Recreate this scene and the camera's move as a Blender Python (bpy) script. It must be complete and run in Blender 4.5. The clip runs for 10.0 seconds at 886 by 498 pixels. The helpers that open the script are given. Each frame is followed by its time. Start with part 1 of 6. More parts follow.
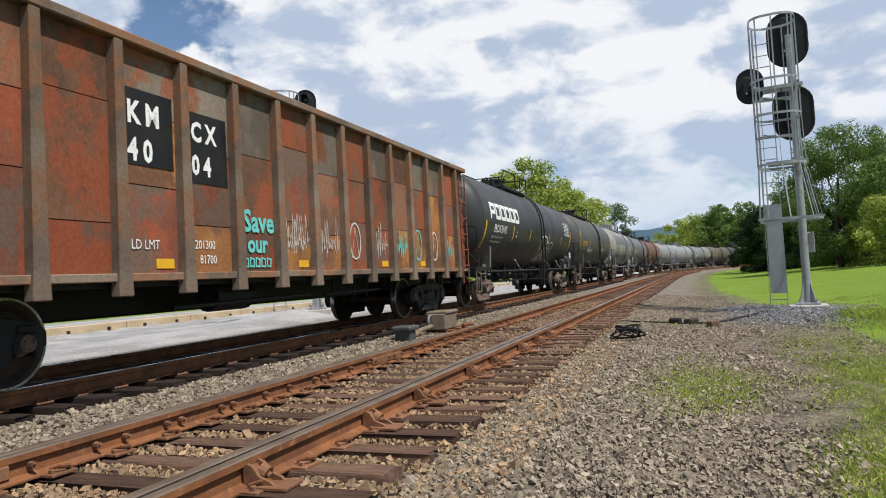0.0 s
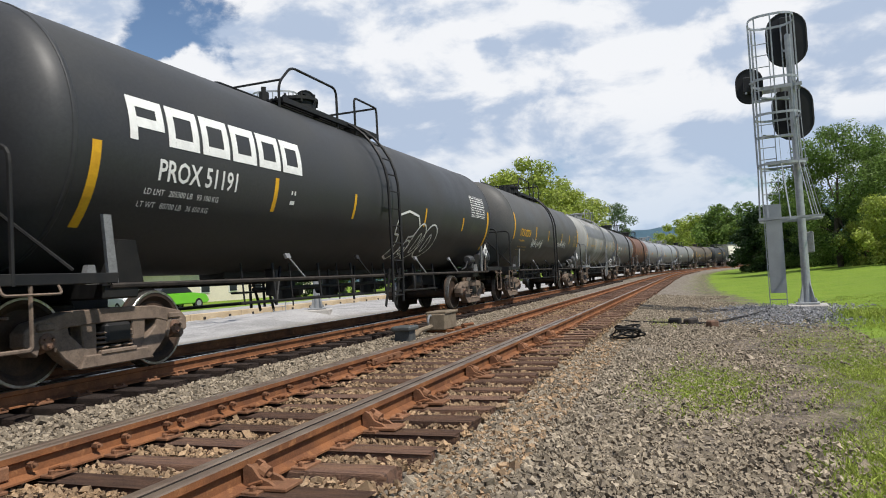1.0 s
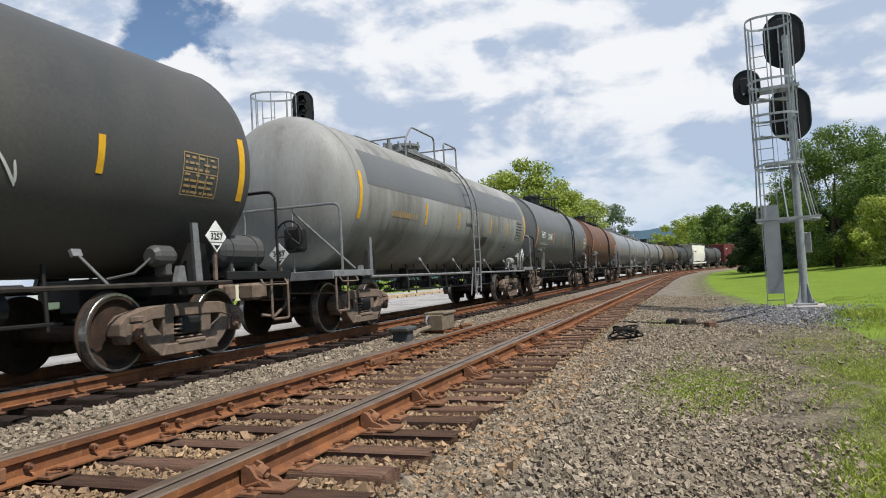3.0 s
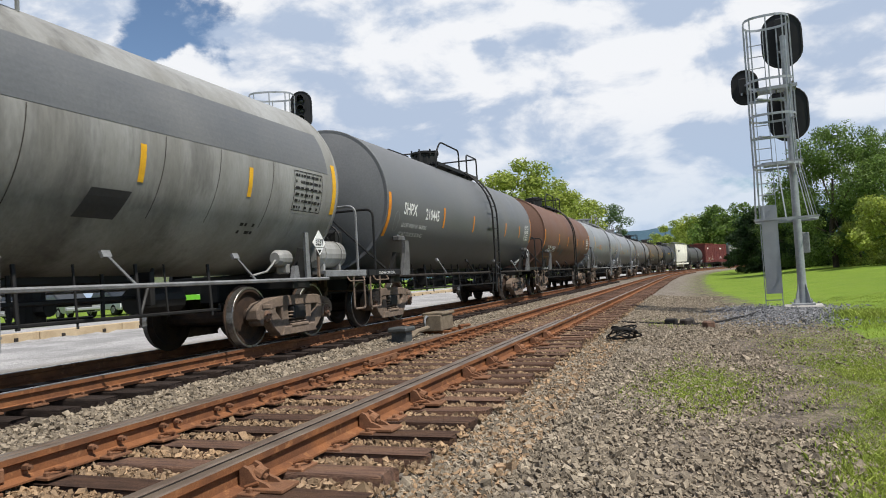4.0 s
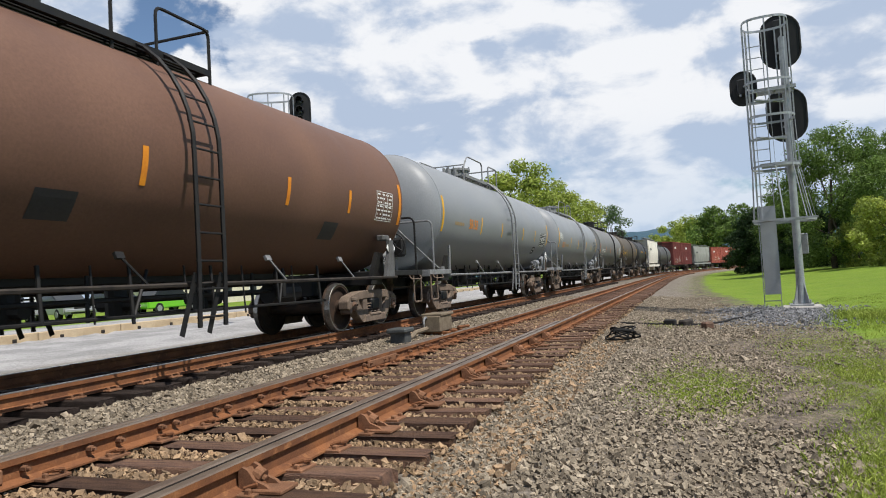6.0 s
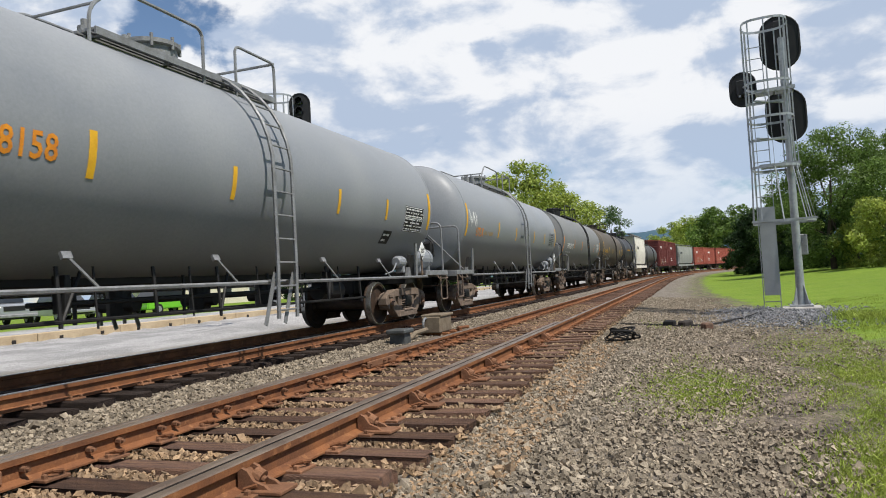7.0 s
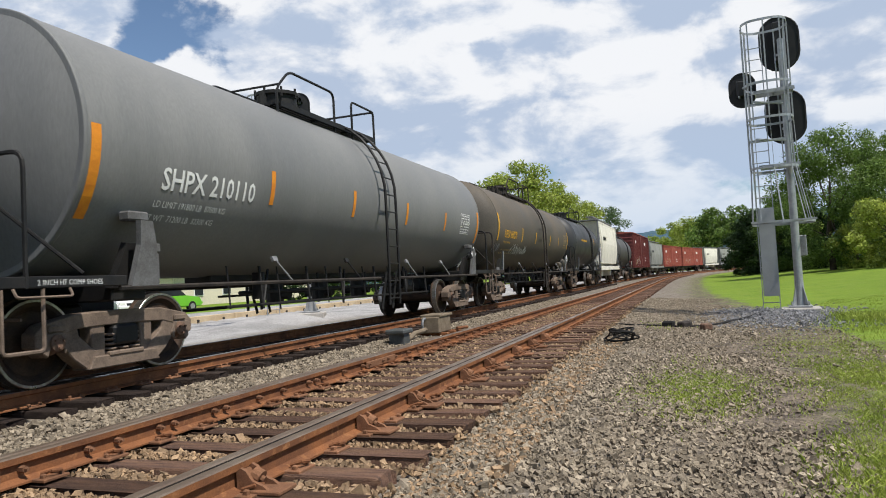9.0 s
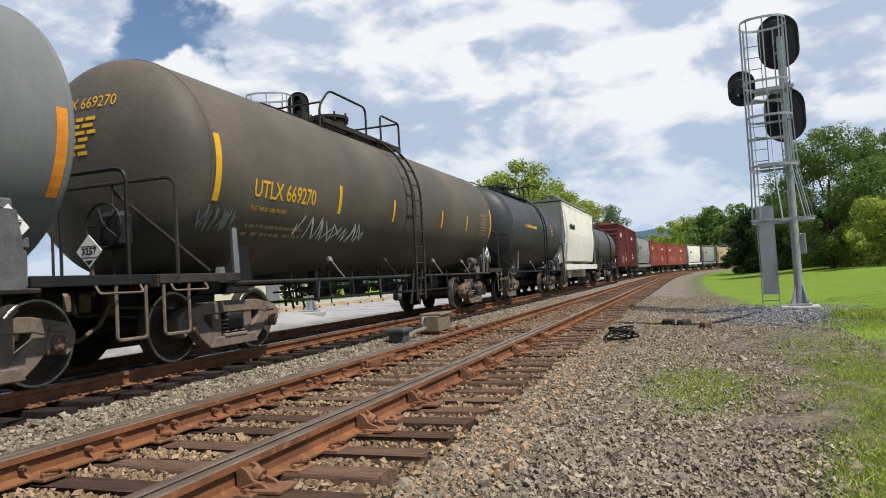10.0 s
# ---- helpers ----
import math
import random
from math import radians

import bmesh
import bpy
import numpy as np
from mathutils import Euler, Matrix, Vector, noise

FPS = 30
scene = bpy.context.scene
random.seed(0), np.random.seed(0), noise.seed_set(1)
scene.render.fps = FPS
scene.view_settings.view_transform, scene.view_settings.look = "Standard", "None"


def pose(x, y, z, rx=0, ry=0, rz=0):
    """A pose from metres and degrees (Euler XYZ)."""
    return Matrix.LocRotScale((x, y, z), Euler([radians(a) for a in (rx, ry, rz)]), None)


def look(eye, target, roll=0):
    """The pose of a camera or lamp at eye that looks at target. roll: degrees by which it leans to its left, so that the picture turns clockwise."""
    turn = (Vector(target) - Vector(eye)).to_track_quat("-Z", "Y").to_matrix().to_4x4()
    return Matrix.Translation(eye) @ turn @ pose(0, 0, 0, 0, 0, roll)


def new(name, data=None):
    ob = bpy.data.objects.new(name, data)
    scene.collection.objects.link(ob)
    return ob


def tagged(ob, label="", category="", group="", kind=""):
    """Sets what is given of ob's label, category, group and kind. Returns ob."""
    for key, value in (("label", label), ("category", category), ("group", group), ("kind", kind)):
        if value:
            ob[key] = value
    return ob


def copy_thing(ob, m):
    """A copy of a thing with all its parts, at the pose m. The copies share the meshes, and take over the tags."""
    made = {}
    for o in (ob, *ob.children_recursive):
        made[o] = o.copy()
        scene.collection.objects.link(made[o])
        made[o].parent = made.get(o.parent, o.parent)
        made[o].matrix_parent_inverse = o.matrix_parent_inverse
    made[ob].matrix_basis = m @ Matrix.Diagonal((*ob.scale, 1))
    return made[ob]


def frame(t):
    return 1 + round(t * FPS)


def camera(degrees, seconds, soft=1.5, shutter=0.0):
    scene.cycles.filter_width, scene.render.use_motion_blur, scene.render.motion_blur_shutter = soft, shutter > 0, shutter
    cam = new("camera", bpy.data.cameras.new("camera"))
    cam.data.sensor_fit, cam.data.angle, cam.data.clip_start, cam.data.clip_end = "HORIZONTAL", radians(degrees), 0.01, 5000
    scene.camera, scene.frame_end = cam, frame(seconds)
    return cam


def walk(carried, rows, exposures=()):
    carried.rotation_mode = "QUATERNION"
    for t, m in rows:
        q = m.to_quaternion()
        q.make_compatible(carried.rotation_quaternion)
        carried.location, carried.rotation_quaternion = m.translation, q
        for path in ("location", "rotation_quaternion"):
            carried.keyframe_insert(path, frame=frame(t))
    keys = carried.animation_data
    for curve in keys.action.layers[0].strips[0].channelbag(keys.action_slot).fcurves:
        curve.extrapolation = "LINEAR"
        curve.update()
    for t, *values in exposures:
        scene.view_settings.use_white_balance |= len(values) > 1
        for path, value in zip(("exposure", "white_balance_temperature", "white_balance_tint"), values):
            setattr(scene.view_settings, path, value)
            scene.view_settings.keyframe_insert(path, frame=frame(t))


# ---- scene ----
# ---- camera ----
EYE_Z = 0.964
cam = camera(65.35, 10.0, soft=1.0, shutter=0.025)


def aim(tilt, turn, roll):
    return pose(0, 0, EYE_Z, 0, 0, turn) @ pose(0, 0, 0, tilt) @ pose(0, 0, 0, 0, 0, roll)


PATH = [(0.0, 92.371, 0.378, -3.134), (0.5, 92.381, 0.361, -3.116), (1.0, 92.379, 0.344, -3.187), (1.5, 92.364, 0.278, -3.3),
        (2.0, 92.352, 0.216, -3.259), (2.5, 92.417, 0.213, -3.19), (4.0, 92.448, 0.054, -3.25), (4.5, 92.48, 0.002, -3.2),
        (5.0, 92.479, -0.0, -3.2), (5.5, 92.491, -0.011, -3.25), (7.0, 92.591, -0.079, -3.28), (7.5, 92.614, -0.056, -3.2),
        (8.0, 92.668, -0.086, -3.28), (8.5, 92.672, -0.139, -3.226), (9.0, 92.605, -0.136, -3.17), (9.5, 92.57, -0.146, -3.245),
        (10.0, 92.505, -0.169, -3.28)]
walk(cam, [(t, aim(a, b, c)) for t, a, b, c in PATH])

# ---- the line: straight, then a bend to the right; s metres along the nearest rail, off metres to the left of it ----
TH0, X0, BEND, BEND_AT = 0.344, -2.677, 0.003739, 83.1
D2, Z2 = 3.882, 0.094        # second track: its nearer rail, and that rail's height
MID = D2 + 0.7525            # centre line of the second track
SPEED = 13.96                # the train, metres a second

_S = np.arange(-120.0, 420.0, 0.5)
_T = np.cumsum(BEND / (1 + np.exp(-(_S - BEND_AT) / 12.0)) * 0.5)
_T = TH0 + _T - np.interp(0.0, _S, _T)
_X, _Y = np.cumsum(np.sin(_T) * 0.5), np.cumsum(np.cos(_T) * 0.5)
_X, _Y = X0 + _X - np.interp(0.0, _S, _X), _Y - np.interp(0.0, _S, _Y)


def heading(s):
    return float(np.interp(s, _S, _T))


def on_line(s, off=0.0, z=0.0):
    th = heading(s)
    return Vector((float(np.interp(s, _S, _X)) - math.cos(th) * off, float(np.interp(s, _S, _Y)) + math.sin(th) * off, z))


def line_pose(s, off=0.0, z=0.0, turn=0.0):
    """x along the line, y to its left."""
    p = on_line(s, off, z)
    return pose(p.x, p.y, p.z, 0, 0, 90 - math.degrees(heading(s)) + turn)


def to_line(x, y):
    """s and off of places, as arrays."""
    x, y = np.ravel(x), np.ravel(y)
    s, off = np.empty(len(x)), np.empty(len(x))
    for a in range(0, len(x), 2000):
        dx, dy = x[a:a + 2000, None] - _X, y[a:a + 2000, None] - _Y
        i = (dx * dx + dy * dy).argmin(1)
        k = np.arange(len(i))
        dx, dy, th = dx[k, i], dy[k, i], _T[i]
        s[a:a + 2000] = _S[i] + dx * np.sin(th) + dy * np.cos(th)
        off[a:a + 2000] = dy * np.sin(th) - dx * np.cos(th)
    return s, off


# ---- sky, sun ----
SUN_TO = Vector((0.469, -0.381, 1.0)).normalized()


def make_world():
    w = bpy.data.worlds.new("world")
    scene.world = w
    w.use_nodes = True
    nt = w.node_tree
    nt.nodes.clear()
    N, L = nt.nodes.new, nt.links.new
    out, bg, sky = N("ShaderNodeOutputWorld"), N("ShaderNodeBackground"), N("ShaderNodeTexSky")
    sky.sky_type, sky.sun_disc = "NISHITA", False
    sky.sun_elevation = math.asin(SUN_TO.z)
    sky.sun_rotation = math.atan2(SUN_TO.x, SUN_TO.y)
    bg.inputs["Strength"].default_value = 0.1
    sky.air_density, sky.dust_density, sky.ozone_density = 1.0, 0.25, 3.0
    co, sep = N("ShaderNodeTexCoord"), N("ShaderNodeSeparateXYZ")
    L(co.outputs["Generated"], sep.inputs[0])

    def mth(op, a, b=None, c=None):
        n = N("ShaderNodeMath")
        n.operation = op
        for i, v in enumerate((a, b, c)):
            if v is None:
                continue
            if isinstance(v, (int, float)):
                n.inputs[i].default_value = v
            else:
                L(v, n.inputs[i])
        return n.outputs[0]

    up = mth("MAXIMUM", sep.outputs[2], 0.0)
    comb = N("ShaderNodeCombineXYZ")
    L(sep.outputs[0], comb.inputs[0]), L(sep.outputs[1], comb.inputs[1])
    L(mth("MULTIPLY", up, 1.9), comb.inputs[2])

    def fbm(scale, detail, rough, shift, distort=0.0):
        m = N("ShaderNodeMapping")
        m.inputs["Location"].default_value = shift
        L(comb.outputs[0], m.inputs[0])
        n = N("ShaderNodeTexNoise")
        n.inputs["Scale"].default_value = scale
        n.inputs["Detail"].default_value = detail
        n.inputs["Roughness"].default_value = rough
        n.inputs["Distortion"].default_value = distort
        L(m.outputs[0], n.inputs["Vector"])
        return n.outputs[0]

    def ramp(x, a, b):
        n = N("ShaderNodeMapRange")
        n.interpolation_type = "SMOOTHSTEP"
        L(x, n.inputs[0])
        n.inputs[1].default_value, n.inputs[2].default_value = a, b
        return n.outputs[0]

    def mix(f, a, b):
        n = N("ShaderNodeMix")
        n.data_type = "RGBA"
        for i, vv in ((0, f), (6, a), (7, b)):
            if isinstance(vv, (int, float, tuple)):
                n.inputs[i].default_value = vv
            else:
                L(vv, n.inputs[i])
        return n.outputs[2]

    # ragged directions, so that the banks have torn borders
    ragged = N("ShaderNodeTexNoise")
    ragged.inputs["Scale"].default_value, ragged.inputs["Detail"].default_value = 9.0, 7
    L(co.outputs["Generated"], ragged.inputs["Vector"])
    shifted = N("ShaderNodeVectorMath")
    shifted.operation = "MULTIPLY_ADD"
    L(ragged.outputs["Color"], shifted.inputs[0])
    shifted.inputs[1].default_value = (0.16, 0.16, 0.16)
    L(co.outputs["Generated"], shifted.inputs[2])
    centred = N("ShaderNodeVectorMath")
    centred.operation = "SUBTRACT"
    L(shifted.outputs[0], centred.inputs[0])
    centred.inputs[1].default_value = (0.08, 0.08, 0.08)
    unit = N("ShaderNodeVectorMath")
    unit.operation = "NORMALIZE"
    L(centred.outputs[0], unit.inputs[0])

    def near_dir(way, wide, torn=True):
        """1 towards that way of the sky, falling off to 0."""
        d = Vector(way).normalized()
        n = N("ShaderNodeVectorMath")
        n.operation = "DOT_PRODUCT"
        L(unit.outputs[0] if torn else co.outputs["Generated"], n.inputs[0])
        n.inputs[1].default_value = d
        return ramp(n.outputs["Value"], math.cos(radians(wide)), math.cos(radians(wide * 0.25)))

    def banks(rows):
        total = 0.0
        for x, y, z, wide, weight in rows:
            total = mth("MULTIPLY_ADD", near_dir((x, y, z), wide), weight, total)
        return total

    big = fbm(3.0, 9, 0.55, (1.3, 0.4, 0), 0.1)
    fine = fbm(9.0, 9, 0.58, (4.1, 2.2, 0), 0.15)
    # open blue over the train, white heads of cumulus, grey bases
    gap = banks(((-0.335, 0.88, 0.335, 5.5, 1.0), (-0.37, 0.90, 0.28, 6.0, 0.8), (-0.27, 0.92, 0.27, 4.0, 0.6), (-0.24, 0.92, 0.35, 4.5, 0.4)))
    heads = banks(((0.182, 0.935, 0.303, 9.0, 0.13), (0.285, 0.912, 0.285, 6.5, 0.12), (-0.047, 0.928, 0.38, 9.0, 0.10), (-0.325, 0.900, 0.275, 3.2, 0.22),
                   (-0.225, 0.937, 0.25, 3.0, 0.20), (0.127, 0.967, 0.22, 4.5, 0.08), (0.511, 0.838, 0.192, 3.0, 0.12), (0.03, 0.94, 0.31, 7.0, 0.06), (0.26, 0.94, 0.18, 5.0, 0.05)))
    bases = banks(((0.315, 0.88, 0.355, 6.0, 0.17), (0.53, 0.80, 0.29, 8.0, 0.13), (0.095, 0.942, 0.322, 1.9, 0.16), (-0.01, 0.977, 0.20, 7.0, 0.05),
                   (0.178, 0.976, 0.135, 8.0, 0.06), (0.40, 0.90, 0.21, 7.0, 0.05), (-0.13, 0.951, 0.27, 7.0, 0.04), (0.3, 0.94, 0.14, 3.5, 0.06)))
    body = mth("ADD", mth("MULTIPLY", big, 0.5), mth("MULTIPLY", fine, 0.5))
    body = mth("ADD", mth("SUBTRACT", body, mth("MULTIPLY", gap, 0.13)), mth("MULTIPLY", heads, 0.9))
    clear = near_dir(SUN_TO, 84, False)          # open sky round the sun
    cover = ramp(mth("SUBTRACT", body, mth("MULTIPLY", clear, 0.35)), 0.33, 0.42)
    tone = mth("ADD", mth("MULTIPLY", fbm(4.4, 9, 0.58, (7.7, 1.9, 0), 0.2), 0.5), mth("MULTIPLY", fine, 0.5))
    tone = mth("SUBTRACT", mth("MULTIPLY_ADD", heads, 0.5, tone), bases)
    # swellings that catch the light on their upper side
    relief = mth("SUBTRACT", fbm(6.5, 8, 0.55, (2.2, 5.1, 0), 0.4), fbm(6.5, 8, 0.55, (2.225, 5.1, 0.055), 0.4))
    tone = mth("MULTIPLY_ADD", relief, 0.9, tone)
    shade = ramp(tone, 0.38, 0.62)
    cloud = mix(shade, (4.2, 5.05, 6.5, 1), (8.2, 8.35, 8.65, 1))
    low = ramp(sep.outputs[2], 0.02, 0.24)
    cloud = mix(low, mix(0.4, (4.1, 5.4, 7.1, 1), cloud), cloud)
    L(mix(cover, sky.outputs[0], cloud), bg.inputs["Color"])
    L(bg.outputs[0], out.inputs[0])


make_world()
sun = new("sun", bpy.data.lights.new("sun", "SUN"))
sun.data.energy, sun.data.angle, sun.data.color = 5.0, radians(0.6), (1.0, 0.95, 0.87)
sun.matrix_world = look(SUN_TO * 60, (0, 0, 0))
scene.view_settings.exposure = 0.14

# ---- materials ----


def mat(name, base, second=None, scale=4.0, rough=0.8, metal=0.0, bump=0.2, fine=60.0, spread=0.5, rand=0.0, island=0.0,
        stretch=(1, 1, 1), third=None, third_at=(0.56, 0.66), third_scale=9.0, edge=0.12, coat=0.0, dist=0.01, thin=0.0):
    """Two tones in patches, fine grain, an optional third tone in stains; object space, metres."""
    m = bpy.data.materials.new(name)
    m.use_nodes = True
    nt = m.node_tree
    N, L = nt.nodes.new, nt.links.new
    b = nt.nodes["Principled BSDF"]
    second = second or tuple(c * 0.72 for c in base)
    co, mp = N("ShaderNodeTexCoord"), N("ShaderNodeMapping")
    L(co.outputs["Object"], mp.inputs[0])
    mp.inputs["Scale"].default_value = stretch

    def noise_(sc, det=6, ro=0.6):
        n = N("ShaderNodeTexNoise")
        n.inputs["Scale"].default_value, n.inputs["Detail"].default_value, n.inputs["Roughness"].default_value = sc, det, ro
        L(mp.outputs[0], n.inputs["Vector"])
        return n.outputs[0]

    def rng(x, a, c, lo=0.0, hi=1.0):
        n = N("ShaderNodeMapRange")
        L(x, n.inputs[0])
        for i, v in enumerate((a, c, lo, hi)):
            n.inputs[i + 1].default_value = v
        return n.outputs[0]

    def mix(f, a, c, kind="MIX"):
        n = N("ShaderNodeMix")
        n.data_type, n.blend_type = "RGBA", kind
        for i, v in ((0, f), (6, a), (7, c)):
            if isinstance(v, (int, float)):
                n.inputs[i].default_value = v
            elif isinstance(v, tuple):
                n.inputs[i].default_value = (*v, 1)[:4]
            else:
                L(v, n.inputs[i])
        return n.outputs[2]

    big = noise_(scale)
    small = noise_(fine, 4, 0.7)
    col = mix(rng(big, 0.5 - edge, 0.5 + edge), base, second)
    if third:
        col = mix(rng(noise_(third_scale, 8, 0.65), *third_at), col, third)
    grain = rng(small, 0.3, 0.7, 1 - spread * 0.5, 1 + spread * 0.5)
    gr = N("ShaderNodeCombineColor")
    for i in range(3):
        L(grain, gr.inputs[i])
    col = mix(1.0, col, gr.outputs[0], "MULTIPLY")
    if rand or island:
        if island:
            src = N("ShaderNodeNewGeometry").outputs["Random Per Island"]
        else:
            src = N("ShaderNodeObjectInfo").outputs["Random"]
        k = rand or island
        f = rng(src, 0, 1, 1 - k, 1 + k)
        cc = N("ShaderNodeCombineColor")
        for i in range(3):
            L(f, cc.inputs[i])
        col = mix(1.0, col, cc.outputs[0], "MULTIPLY")
    L(col, b.inputs["Base Color"])
    L(rng(big, 0.3, 0.7, max(0.03, rough - 0.12), min(1, rough + 0.12)), b.inputs["Roughness"])
    b.inputs["Metallic"].default_value = metal
    b.inputs["Coat Weight"].default_value = coat
    b.inputs["Specular IOR Level"].default_value = 0.12 if rough >= 0.75 else (0.3 if rough > 0.4 else 0.5)
    if thin:
        tr, ms = N("ShaderNodeBsdfTranslucent"), N("ShaderNodeMixShader")
        L(col, tr.inputs["Color"])
        ms.inputs[0].default_value = thin
        L(b.outputs[0], ms.inputs[1])
        L(tr.outputs[0], ms.inputs[2])
        L(ms.outputs[0], nt.nodes["Material Output"].inputs[0])
    if bump:
        bp = N("ShaderNodeBump")
        bp.inputs["Strength"].default_value, bp.inputs["Distance"].default_value = bump, dist
        L(small, bp.inputs["Height"])
        L(bp.outputs[0], b.inputs["Normal"])
    return m


M = {}


def M_(key, *a, **k):
    M[key] = mat(key, *a, **k)


M_("ballast", (0.30, 0.27, 0.23), (0.20, 0.18, 0.155), scale=7, rough=0.95, bump=0.9, fine=28, spread=0.9, dist=0.03)
M_("stone", (0.30, 0.25, 0.185), (0.18, 0.148, 0.11), scale=9, rough=0.92, bump=0.5, fine=70, spread=0.5, island=0.42)
M_("stone_rust", (0.32, 0.215, 0.125), (0.22, 0.155, 0.10), scale=9, rough=0.92, bump=0.5, fine=70, spread=0.5, island=0.4)
M_("rust", (0.235, 0.098, 0.042), (0.145, 0.064, 0.034), scale=3, rough=0.85, bump=0.4, fine=90, spread=0.4, third=(0.29, 0.135, 0.06))
M_("rail_dull", (0.27, 0.205, 0.15), (0.165, 0.118, 0.086), scale=2, rough=0.42, metal=0.55, bump=0.08, fine=120, spread=0.35)
M_("rail_top", (0.42, 0.40, 0.38), (0.30, 0.27, 0.25), scale=2, rough=0.32, metal=0.9, bump=0.05, fine=200, spread=0.2, stretch=(1, 1, 1))
M_("tie", (0.165, 0.095, 0.065), (0.085, 0.055, 0.043), scale=3, rough=0.9, bump=0.8, fine=40, spread=0.7, rand=0.35,
   stretch=(6, 1, 6), third=(0.20, 0.115, 0.065), third_at=(0.52, 0.7), third_scale=1.2, dist=0.02)
M_("tank_black", (0.034, 0.035, 0.038), (0.046, 0.046, 0.046), scale=0.6, rough=0.5, bump=0.08, fine=25, spread=0.25)
M_("tank_dark", (0.062, 0.063, 0.063), (0.084, 0.080, 0.075), scale=0.6, rough=0.55, bump=0.08, fine=25, spread=0.25)
M_("tank_grey", (0.112, 0.116, 0.121), (0.142, 0.144, 0.146), scale=0.6, rough=0.5, bump=0.08, fine=25, spread=0.2)
M_("tank_dull", (0.15, 0.152, 0.152), (0.19, 0.19, 0.186), scale=0.6, rough=0.55, bump=0.08, fine=25, spread=0.2, stretch=(1.5, 1.5, 0.3))
M_("tank_light", (0.205, 0.216, 0.232), (0.245, 0.254, 0.265), scale=0.6, rough=0.45, bump=0.08, fine=25, spread=0.15)
M_("tank_brown", (0.125, 0.066, 0.046), (0.155, 0.083, 0.056), scale=0.6, rough=0.6, bump=0.08, fine=25, spread=0.25)
M_("black", (0.009, 0.009, 0.010), (0.016, 0.015, 0.014), scale=5, rough=0.6, bump=0.1)
M_("grime", (0.20, 0.15, 0.115), (0.125, 0.095, 0.075), scale=5, rough=0.9, bump=0.3)
M_("wheel", (0.04, 0.03, 0.025), (0.075, 0.048, 0.034), scale=5, rough=0.75, bump=0.2, metal=0.3)
M_("steel", (0.36, 0.35, 0.34), (0.22, 0.2, 0.18), scale=8, rough=0.35, metal=0.9, bump=0.05)
M_("galv", (0.38, 0.39, 0.40), (0.31, 0.32, 0.33), scale=6, rough=0.5, metal=0.55, bump=0.08, fine=80, spread=0.2)
M_("white", (0.78, 0.78, 0.76), (0.68, 0.68, 0.66), scale=6, rough=0.6, bump=0.0, spread=0.15)
M_("yellow", (0.72, 0.40, 0.02), (0.62, 0.33, 0.02), scale=6, rough=0.6, bump=0.0, spread=0.15)
M_("grass", (0.115, 0.20, 0.03), (0.085, 0.155, 0.025), scale=0.25, rough=0.9, bump=0.6, fine=25, spread=0.6)
M_("gravel_lot", (0.40, 0.385, 0.37), (0.33, 0.315, 0.30), scale=0.4, rough=0.95, bump=0.4, fine=22, spread=0.5)
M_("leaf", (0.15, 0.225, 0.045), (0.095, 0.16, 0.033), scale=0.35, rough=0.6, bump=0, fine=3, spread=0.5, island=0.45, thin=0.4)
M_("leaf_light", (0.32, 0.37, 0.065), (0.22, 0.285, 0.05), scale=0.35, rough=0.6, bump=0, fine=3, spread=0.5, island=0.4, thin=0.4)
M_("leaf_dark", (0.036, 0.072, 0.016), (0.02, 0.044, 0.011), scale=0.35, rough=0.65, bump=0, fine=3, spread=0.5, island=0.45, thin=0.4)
M_("bark", (0.10, 0.08, 0.06), (0.06, 0.05, 0.04), scale=3, rough=0.95, bump=0.5)
M_("tank_streak", (0.30, 0.30, 0.29), (0.20, 0.195, 0.18), scale=0.9, rough=0.6, bump=0.08, fine=25, spread=0.2, stretch=(1.2, 1, 0.25), third=(0.10, 0.095, 0.09), third_at=(0.55, 0.7), third_scale=0.8)
M_("tank_worn", (0.070, 0.062, 0.050), (0.125, 0.102, 0.078), scale=0.5, rough=0.65, bump=0.1, fine=25, spread=0.3)
# far track's ties: the train's shade is put into this near-black colour
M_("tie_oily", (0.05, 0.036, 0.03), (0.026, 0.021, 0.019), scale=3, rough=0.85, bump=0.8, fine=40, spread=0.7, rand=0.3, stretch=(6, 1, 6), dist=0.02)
# dark grime; also painted shade on switch rail sides and kerb notches
M_("grime_dark", (0.05, 0.042, 0.036), (0.03, 0.027, 0.025), scale=5, rough=0.8, bump=0.2)
M_("bearing", (0.17, 0.10, 0.07), (0.11, 0.075, 0.055), scale=9, rough=0.8, bump=0.3)
M_("galv_dull", (0.25, 0.255, 0.26), (0.18, 0.18, 0.18), scale=5, rough=0.6, metal=0.3, bump=0.1)
M_("tower_grey", (0.13, 0.13, 0.13), (0.085, 0.083, 0.08), scale=5, rough=0.7, bump=0.1)
M_("orange", (0.72, 0.27, 0.02), (0.6, 0.2, 0.02), scale=6, rough=0.6, bump=0.0, spread=0.15)
M_("faded", (0.36, 0.23, 0.09), (0.33, 0.25, 0.14), scale=6, rough=0.7, bump=0.0, spread=0.3)
M_("teal", (0.15, 0.55, 0.50), (0.12, 0.46, 0.42), scale=6, rough=0.7, bump=0.0, spread=0.2)
M_("chalk", (0.62, 0.58, 0.54), (0.45, 0.40, 0.36), scale=12, rough=0.8, bump=0.0, spread=0.5)
